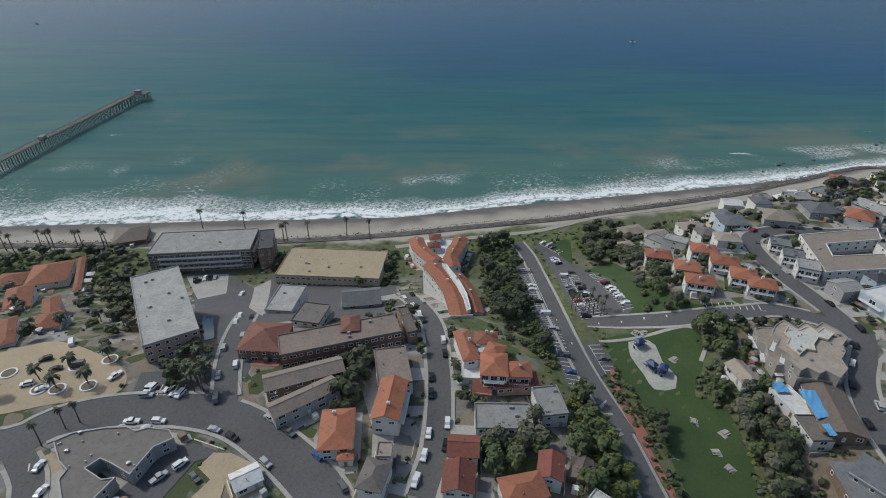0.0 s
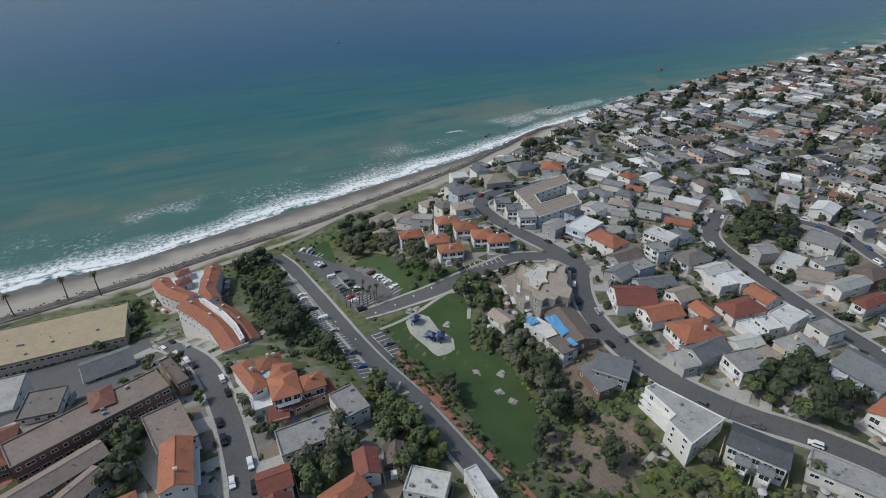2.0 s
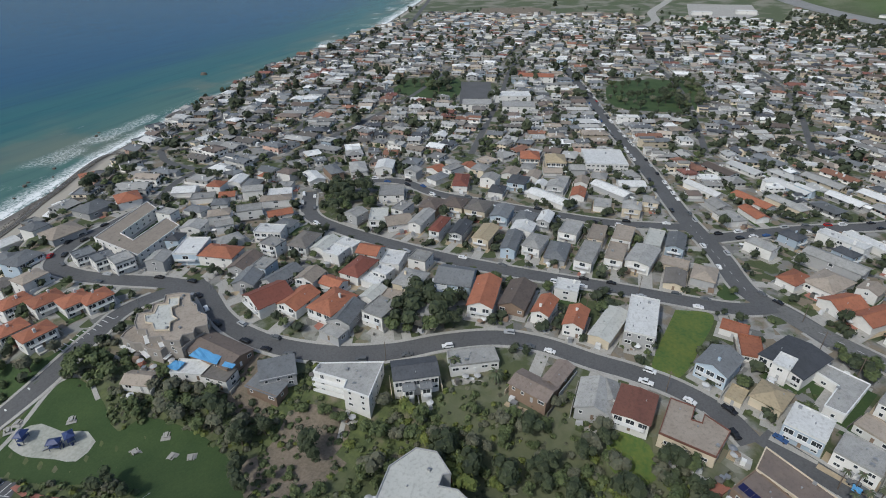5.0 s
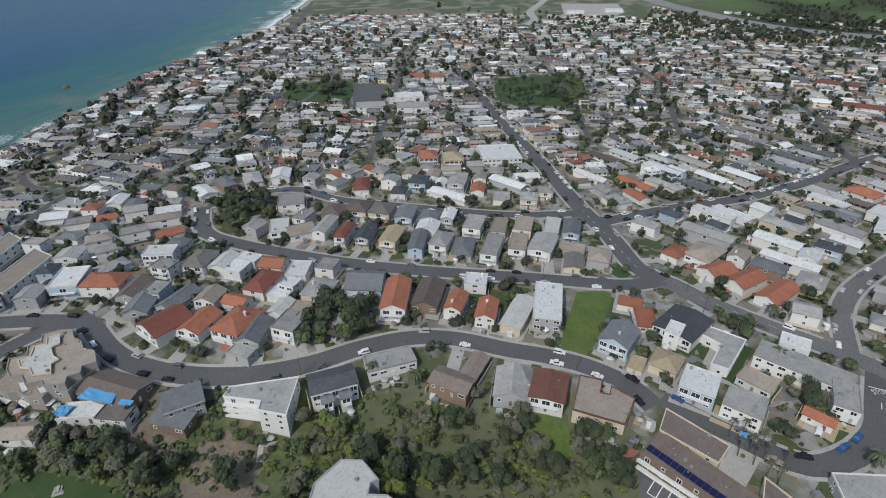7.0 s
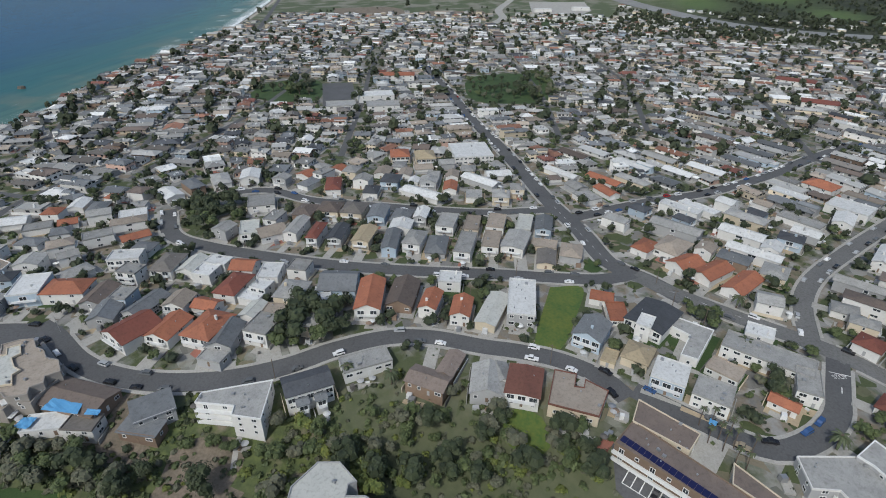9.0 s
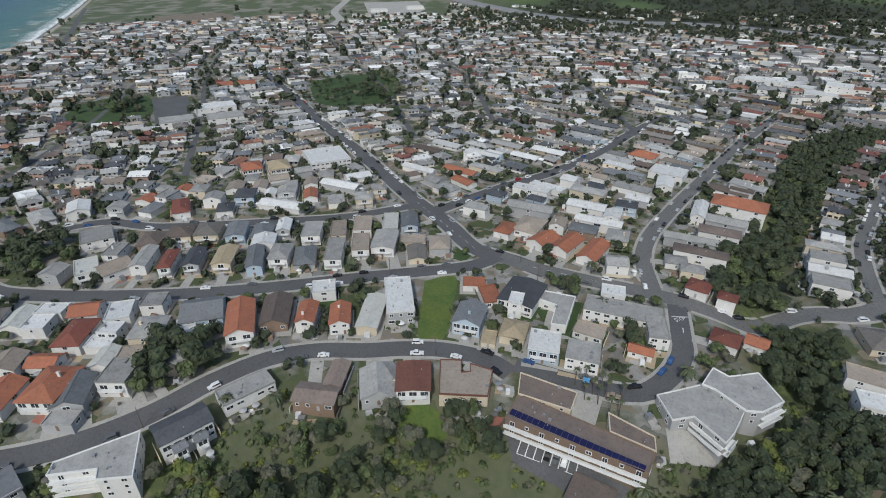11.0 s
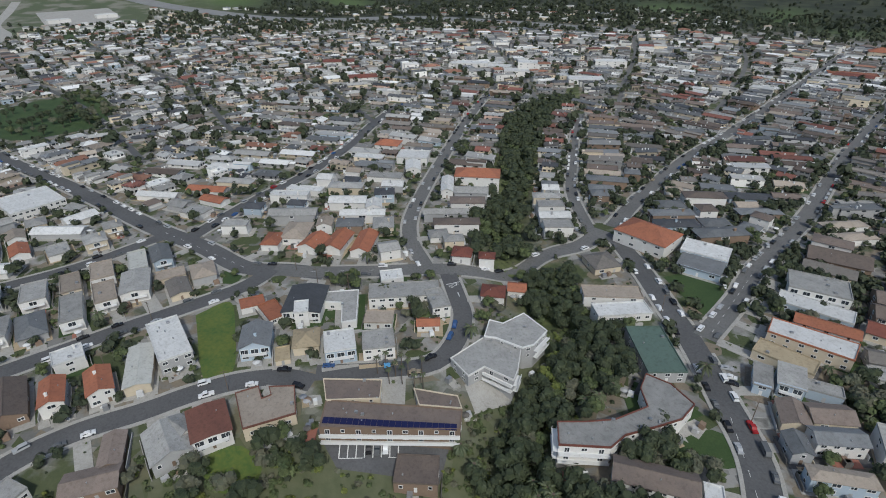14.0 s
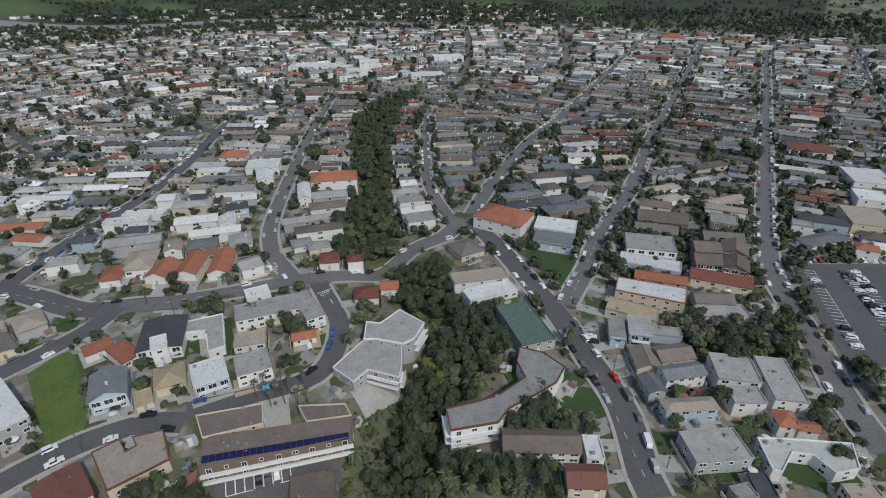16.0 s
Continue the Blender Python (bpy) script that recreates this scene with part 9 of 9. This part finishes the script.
town = Heap()
for x, y, w, d, rot, row in FAR_LOTS:
    h = rnd.choice([2.9, 3.0, 3.1, 3.0, 5.2])
    roof = rnd.choice(["gable", "gable", "hip", "flat", "hip"])
    rc = rnd.choice(FAR_ROOFS if roof != "flat" else ["grey", "white", "grey", "beige", "slate"])
    if math.degrees(math.atan2(x, y)) % 360 > 130 and rnd.random() < 0.8:
        rc = rnd.choice(["brown", "brown", "taupe", "dark", "slate", "slate", "red", "brown"])
    wc = "white" if rc == "terracotta" else rnd.choice(WALLS)
    az, dist = math.degrees(math.atan2(x, y)) % 360, math.hypot(x, y)
    if az > 130 and dist < 640 and rc != "terracotta" and rnd.random() < 0.6:
        wc = rnd.choice(["grey", "brown", "grey", "cream"])
    if az > 126 and 170 < dist < 640:
        roof = rnd.choice(["gable", "flat", "shed", "gable", "flat"])
        h = rnd.choice([3.0, 3.2, 3.4, 5.4])
        if roof == "flat":
            rc = rnd.choice(["grey", "white", "beige", "taupe", "brown", "slate"] if az < 136 else ["taupe", "brown", "slate", "brown", "grey", "taupe", "slate", "dark"])
    elif az > 126 and dist >= 640:
        h = rnd.choice([3.4, 3.8, 4.5, 5.5, 7.0])
        roof = rnd.choice(["flat", "flat", "flat", "hip"])
        rc = rnd.choice(["white", "white", "grey", "grey", "taupe", "slate", "slate"]) if roof == "flat" else rnd.choice(["terracotta", "red", "taupe", "brown"])
        wc = rnd.choice(["white", "white", "cream", "grey", "grey"])
    z = gz(x, y)
    town.place("far_roof_" + rc, roof_shape(roof, w, d, h, min(w, d) * 0.14, 0.7), x, y, z, rot)
    town.place("far_wall_" + wc, wall_shape(roof, w, d, h, min(w, d) * 0.14), x, y, z, rot)
    if rnd.random() < 0.45:
        c, s = math.cos(radians(rot)), math.sin(radians(rot))
        u, v, ww, dd = rnd.uniform(-0.25, 0.25) * w, -rnd.uniform(0.3, 0.45) * d, w * rnd.uniform(0.4, 0.6), d * rnd.uniform(0.4, 0.6)
        hh = h + rnd.choice([-0.5, -0.4, 0.5, 2.2])
        wing = roof if roof != "hip" else "gable"
        town.place("far_roof_" + rc, roof_shape(wing, ww, dd, hh, min(ww, dd) * 0.14, 0.5), x + c * u - s * v, y + s * u + c * v, z, rot)
        town.place("far_wall_" + wc, wall_shape(wing, ww, dd, hh, min(ww, dd) * 0.14), x + c * u - s * v, y + s * u + c * v, z, rot)
    dist = math.hypot(x, y)
    if dist > 850:
        continue
    sh = Shape()
    cols = (-0.28, 0.28) if dist > 560 else (-0.34, 0.02, 0.33)
    for f in range(max(1, round(h / 3))):
        for sx in cols:
            ww = rnd.choice([1.2, 1.8, 2.3])
            for sgn in (-1, 1):
                if f == 0 and sgn > 0 and sx < 0 and dist < 560:
                    continue
                sh.box(sx * w, sgn * (d / 2 + 0.03), f * 3 + 1.1, f * 3 + 2.5, ww, 0.1)
                sh.box(sgn * (w / 2 + 0.03), sx * d, f * 3 + 1.2, f * 3 + 2.5, 0.1, ww)
    town.place("glass_dark", sh, x, y, z, rot)
    sh = Shape()
    sh.box(-w * 0.22, d / 2 + 0.04, 0.1, 2.4, min(4.6, w * 0.42), 0.12)
    for q in range(rnd.randrange(1, 4)):
        top = h + (min(w, d) * 0.1 if roof != "flat" else 0)
        sh.box(rnd.uniform(-0.25, 0.25) * w, rnd.uniform(-0.2, 0.2) * d, h - 0.2, top + rnd.uniform(0.5, 1.3), rnd.uniform(0.5, 1.3), rnd.uniform(0.5, 1.0))
    town.place("trim_white" if rnd.random() < 0.6 else "metal_grey", sh, x, y, z, rot)
    if dist < 620 and rnd.random() < 0.5:
        sh = Shape()
        sh.box(rnd.uniform(-0.2, 0.25) * w, d / 2 + 1.2, 2.5, 2.7, w * rnd.uniform(0.3, 0.6), 2.6)
        sh.box(w * 0.1, d / 2 + 2.3, -0.5, 2.55, 0.2, 0.2)
        town.place("far_roof_" + rnd.choice(["grey", "white", "slate"]), sh, x, y, z, rot)
if FAR_LOTS:
    town.build("town_houses", label="distant low houses with grey, brown and terracotta roofs", category="houses")

# driveways in front of the nearer houses
drive = Heap()
for x, y, w, d, rot, row in LOTS:
    if row == 0 and math.hypot(x, y) < 560:
        c, s = math.cos(radians(rot)), math.sin(radians(rot))
        fx, fy = x + s * (d / 2 + 3.2), y - c * (d / 2 + 3.2)
        sh = Shape()
        sh.box(-w * 0.15, 0, -0.4, 0.2, w * 0.55, 6.6)
        drive.place("concrete", sh, fx, fy, gz(fx, fy), rot)
LOT_SPOTS = {(round(q[0], 2), round(q[1], 2)) for q in LOTS}
for cell in list(TAKEN.values()):
    for X, Y, W, D, A, Rr in cell:
        if (round(X, 2), round(Y, 2)) in LOT_SPOTS or math.hypot(X, Y) > 420 or min(W, D) < 3.2 or max(W, D) > 14:
            continue
        best = None
        for line, width, lots, walks in STREETS:
            if not lots or not walks:
                continue
            for q in line:
                k = math.hypot(q[0] - X, q[1] - Y)
                if k < 34 and (best is None or k < best[0]):
                    best = (k, q, width)
        if best is None:
            continue
        k, q, width = best
        ux, uy = (q[0] - X) / k, (q[1] - Y) / k
        gone = k - width / 2 - 0.2
        start = max(0.0, min(W, D) - 1.0)
        if gone - start < 2.5:
            continue
        m = max(2, int((gone - start) / 2.5))
        pts = [(X + ux * (start + (gone - start) * i / m) - uy * W * 0.3, Y + uy * (start + (gone - start) * i / m) + ux * W * 0.3) for i in range(m + 1)]
        sh = Shape()
        half = min(W, D) * 0.55
        strip(sh, pts, half, -half, 0.2, 0.3)
        drive.place("concrete", sh, 0, 0, 0, 0)
drive.build("driveways", label="pale concrete driveways in front of houses", category="driveway")

# kerbside cars
placed = 0
spots = []
for (line, width, lots, walks), parked in zip(STREETS, PARKED):
    if width < 7 or not walks or not parked:
        continue
    for side in (1, -1):
        edge = offset_line(line, side * (width / 2 - 1.1))
        for i in range(1, len(edge) - 1):
            if rnd.random() < (0.17 if math.hypot(*edge[i]) < 300 and 30 < math.degrees(math.atan2(*edge[i])) < 150 else 0.42):
                p, q = edge[i - 1], edge[i + 1]
                spots.append((math.hypot(*edge[i]), edge[i], math.degrees(math.atan2(q[1] - p[1], q[0] - p[0]))))
spots.sort(key=lambda q: q[0])
DONE_CARS = []
far_cars = Heap()
for dist, (x, y), ang in spots:
    if not seen(x, y) or any((x - a) ** 2 + (y - b) ** 2 < 36 for a, b in DONE_CARS[-400:]):
        continue
    if not off_road(x, y, -1.45):
        continue
    DONE_CARS.append((x, y))
    if placed < 44:
        any_car(rnd, x, y, ang)
        placed += 1
    elif dist < 1150:
        prof, width, narrow, gl, ax = PROFILES[rnd.choice(["sedan", "suv"])]
        far_cars.place("car_" + rnd.choice(PAINTS), car_body(prof, width, narrow), x, y, gz(x, y) + 0.1, ang)
        far_cars.place("glass_dark", car_glass(*gl, width, narrow), x, y, gz(x, y) + 0.1, ang)
for x, y, ang in ((46.5, -178.2, -157), (43.5, -174.5, -157), (41.7, -171.7, -157), (82.4, -272.4, -150), (80.3, -263.9, -150), (78.3, -255.8, -150), (76.1, -247.6, -150), (75.1, -239.5, -150), (72.7, -232.3, -60), (75.5, -287.2, -60), (6.0, -348.2, -80), (6.7, -334.2, -170), (3.8, -300.8, -170), (-3.1, -281.3, -170), (-8.2, -254.4, -170), (-5.6, -266.2, -170)):
    prof, width, narrow, gl, ax = PROFILES[rnd.choice(["sedan", "suv"])]
    far_cars.place("car_" + rnd.choice(PAINTS), car_body(prof, width, narrow), x, y, gz(x, y) + 0.2, ang)
    far_cars.place("glass_dark", car_glass(*gl, width, narrow), x, y, gz(x, y) + 0.2, ang)
far_cars.build("distant_cars", label="cars parked along the distant streets", category="cars")

# garden trees between the houses
count = 0
tries = 0
GT = []
while count < 620 and tries < 12000:
    tries += 1
    a, r = radians(rnd.uniform(20, 200)), 90 + 430 * rnd.random() ** 0.8
    x, y = r * math.sin(a), r * math.cos(a)
    if any((x - p) ** 2 + (y - q) ** 2 < 25 for p, q in GT) or not clear(x, y, 3, 3, 0, 0.2) or not street_free(x, y, 2.5, 2.5, 0, 1.5):
        continue
    GT.append((x, y))
    tree(rnd.choice(["green0", "green1", "bush0", "bush1", "bush2", "green2", "bush0", "dark0", "green0"]), x, y, rnd.uniform(0.5, 0.95))
    count += 1

FREEWAY = [s[0] for s in STREETS if s[1] > 40][0][::25]
FREEWAY = [p for p in FREEWAY if p[0] > 820]  # the open stretch
far_leaf = Heap()
_stock = []
for i in range(10):
    q = random.Random(300 + i)
    _stock.append(crown_shape(q, 3.2, 2.8, 20, 1.1, 2))
_thin = [crown_shape(random.Random(330 + i), 3.2, 2.8, 13, 1.3, 1) for i in range(10)]
made = 0
for i in range(45000):
    a, r = radians(rnd.uniform(12, 200)), 140 + 1300 * rnd.random() ** 0.72
    if i % 9 == 0:
        a, r = radians(rnd.uniform(138, 192)), rnd.uniform(165, 460)
    x, y = r * math.sin(a), r * math.cos(a)
    if float(shore(x, y)) < 60 or any(inside(x, y, p) for p in KEEP_FREE) or not off_road(x, y, 1.2 if r < 480 else -0.6):
        continue
    if float(line_distance(x, y, RAVINE)) < 14:
        continue
    if r > 1090 and math.degrees(a) < 104 and rnd.random() < 0.95:
        continue
    if r > 850 and float(line_distance(x, y, FREEWAY)) < 45:
        continue
    if r < 1150 and not clear(x, y, 2.0, 2.0, 0, -0.9 if r < 480 else -1.4):
        continue
    k = rnd.uniform(0.6, 1.35) * (1 + 0.4 * float(ramp(r, 1000, 1300)))
    if r > 420:
        k *= 1.2 if rnd.random() > 0.15 else 2.1
    src = rnd.choice(_stock if r < 520 else _thin)
    sh = Shape()
    sh.v = [(p * k, q * k, 2.4 * k + e * k) for p, q, e in src.v]
    sh.f = src.f
    far_leaf.place("leaf_far", sh, x, y, gz(x, y), rnd.uniform(0, 360))
    made += 1
    if made > 9500:
        break
far_leaf.build("distant_trees", label="dark green garden trees scattered among distant houses", category="trees")

# low scrub over slopes, bluff and gardens
scrub = Heap()
_low = {}
for _k, _m in enumerate(("wood_leaf", "wood_leaf_dark", "wood_leaf_grey", "wood_leaf_bright")):
    _low[_m] = [crown_shape(random.Random(700 + _k * 5 + j), 1.2, 0.7, 18, 0.45, 1) for j in range(4)]
done = 0
for i in range(60000):
    if done >= 5600:
        break
    wilds = i % 3 != 2
    a, r = radians(rnd.uniform(-45, 205)), 30 + 430 * rnd.random() ** 0.75
    if i % 3 == 0:
        a, r = radians(rnd.uniform(20, 150)), 40 + 150 * rnd.random() ** 0.6
    x, y = r * math.sin(a), r * math.cos(a)
    s = float(shore(x, y))
    if s < 52:
        continue
    if wilds and float(wildness(x, y)) < 0.5:
        continue
    if 60 < x < 175 and -60 < y < 80 and rnd.random() < 0.6:
        continue
    if not off_road(x, y, 1.9) or not clear(x, y, 1.2, 1.2, 0, 0.3):
        continue
    if any(inside(x, y, p) for p in BARE) and not (rnd.random() < 0.5 and any(inside(x, y, p) for p in DIRT)):
        continue
    m = rnd.choice(["wood_leaf", "wood_leaf", "wood_leaf", "wood_leaf_dark", "wood_leaf_grey", "wood_leaf", "wood_leaf_grey", "wood_leaf_bright"] if wilds else ["wood_leaf", "wood_leaf_dark", "wood_leaf"])
    scrub.place(m, rnd.choice(_low[m]), x, y, gz(x, y), rnd.uniform(0, 360), rnd.uniform(0.9, 2.3) if wilds else rnd.uniform(0.5, 1.3), 0.2)
    done += 1
scrub.build("scrub", label="low green and grey scrub on slopes and in gardens", category="shrubs")
WOODS.build("woodland", label="dense dark green trees and shrubs of the canyons", category="trees")

# ---- yards: walls, patios, sheds, bins of the nearer plots ----
yards = Heap()
pads = Heap()
allplots = [q for cell in TAKEN.values() for q in cell if math.hypot(q[0], q[1]) < 560]
yr = random.Random(77)
for X, Y, W, D, A, Rr in allplots:
    rot = math.degrees(A)
    c, s = math.cos(A), math.sin(A)

    def out(u, v):
        return X + c * u - s * v, Y + s * u + c * v

    corners = [gz(*out(p * (W + 2), q * (D + 3.5))) for p in (-1, 1) for q in (-1, 1)]
    if max(corners) - min(corners) < 0.5 and not any(inside(X, Y, p) for p in BARE):
        sh = Shape()
        sh.box(yr.uniform(-0.8, 0.8), yr.uniform(-1.2, 1.2), -0.8, yr.uniform(0.05, 0.13), 2 * W + yr.uniform(1.6, 3.4), 2 * D + yr.uniform(3, 7))
        pads.place(yr.choice(["concrete", "concrete", "concrete", "concrete", "lawn", "gravel_tan"] if math.degrees(math.atan2(X, Y)) < 150 else ["concrete", "asphalt_lot", "lawn", "dirt"]), sh, X, Y, sum(corners) / 4, rot)

    for sgn in (-1, 1):
        if yr.random() < 0.6 and max(W, D) < 9:
            u = sgn * (W + 1.1)
            px, py = out(u, 0)
            if off_road(px, py, D * 0.6) and clear(px, py, 0.4, D * 1.6, rot, 0.1):
                sh = Shape()
                sh.box(0, 0, -1.5, yr.uniform(1.1, 1.8), 0.22, 2 * D + yr.uniform(0, 2))
                yards.place(yr.choice(["wall_white", "wall_cream", "timber", "concrete", "wall_grey"]), sh, px, py, gz(px, py), rot)
        if yr.random() < 0.75:
            v = sgn * (D + yr.uniform(1.8, 3.0))
            px, py = out(yr.uniform(-0.4, 0.4) * W, v)
            ww, dd = W * yr.uniform(0.7, 1.6), yr.uniform(2.5, 4.5)
            if off_road(px, py, 1.5) and clear(px, py, ww, dd, rot, 0.1) and not any(inside(px, py, p) for p in BARE):
                sh = Shape()
                sh.box(0, 0, -1.2, 0.16, ww, dd)
                yards.place(yr.choice(["concrete", "concrete", "concrete", "concrete", "brick_path", "gravel_tan"]), sh, px, py, gz(px, py), rot)
                for q in range(yr.randrange(1, 5)):
                    sh = Shape()
                    a, b = yr.uniform(-0.4, 0.4) * ww, yr.uniform(-0.4, 0.4) * dd
                    k = yr.random()
                    if k < 0.4:
                        sh.box(a, b, 0.1, 0.16 + yr.uniform(0.4, 0.8), yr.uniform(0.6, 1.8), yr.uniform(0.5, 0.9), yr.uniform(0, 3))
                    elif k < 0.6:
                        sh.tube((a, b, 0.1), (a, b, 2.3), 0.04, 0.04, 5)
                        sh.tube((a, b, 2.1), (a, b, 2.6), 1.4, 0.05, 8)
                    else:
                        sh.box(a, b, 0.1, 2.1, yr.uniform(1.5, 2.6), yr.uniform(1.4, 2.2), yr.uniform(0, 0.3), taper=0.9)
                    yards.place(yr.choice(["trim_white", "timber", "wall_grey", "metal_grey", "awning_cloth", "wall_brown"]), sh, px, py, gz(px, py), rot)
pads.build("yard_paving", label="pale concrete yards and small lawns round the houses", category="paving")
yards.build("yard_clutter", label="garden walls, patios, sheds and parasols between houses", category="garden furniture")

# far woods and buildings on the rising land behind the town
far_wood = Heap()
_fs = [crown_shape(random.Random(900 + i), 4.5, 3.6, 13, 1.7, 1) for i in range(8)]
fr = random.Random(31)
for i in range(7600):
    a, r = radians(86 + 114 * fr.random() ** 0.75), 1060 + 700 * fr.random()
    if math.degrees(a) < 112 and r > 1330:
        continue
    x, y = r * math.sin(a), r * math.cos(a)
    if math.degrees(a) <= 157 and fr.random() < 0.15 or math.degrees(a) > 157 and fr.random() < 0.78 or float(meadow(x, y)) > 0.35 and fr.random() < 0.93 or not off_road(x, y, 3) or float(line_distance(x, y, FREEWAY)) < 45:
        continue
    far_wood.place("leaf_far", fr.choice(_fs), x, y, gz(x, y), fr.uniform(0, 360), fr.uniform(1.0, 2.0), 3.4)
far_wood.build("hill_woods", label="dark woods on the hills behind the town", category="trees")
far_block = Heap()
for i in range(1700):
    k = fr.random()
    a = radians(fr.uniform(70, 112) if k < 0.4 else fr.uniform(104, 200))
    r = fr.uniform(1120, 1330) if k < 0.4 else fr.uniform(1080, 1600)
    x, y = r * math.sin(a), r * math.cos(a)
    w, d, h = fr.uniform(9, 20), fr.uniform(8, 13), fr.uniform(3, 6)
    if not off_road(x, y, 14) or not clear(x, y, w, d, 0, 1) or float(meadow(x, y)) > 0.3 or float(line_distance(x, y, FREEWAY)) < 45:
        continue
    if math.degrees(a) > 112 and (fr.random() < 0.1 or r > 1450 or math.degrees(a) > 157 and r > 1120 and fr.random() < 0.9):
        continue
    rot = fr.uniform(0, 180)
    take(x, y, w, d, rot)
    kind = fr.choice(["flat", "gable", "hip"])
    far_block.place("far_roof_" + fr.choice(["grey", "slate", "beige", "brown", "terracotta", "white"]) if kind != "flat" else "far_roof_" + fr.choice(["white", "grey", "grey"]), roof_shape(kind, w, d, h, 1.5), x, y, gz(x, y), rot)
    far_block.place("far_wall_" + fr.choice(["white", "cream", "white"]), wall_shape(kind, w, d, h, 1.5), x, y, gz(x, y), rot)
far_block.build("hill_buildings", label="pale buildings scattered on the far land", category="buildings")
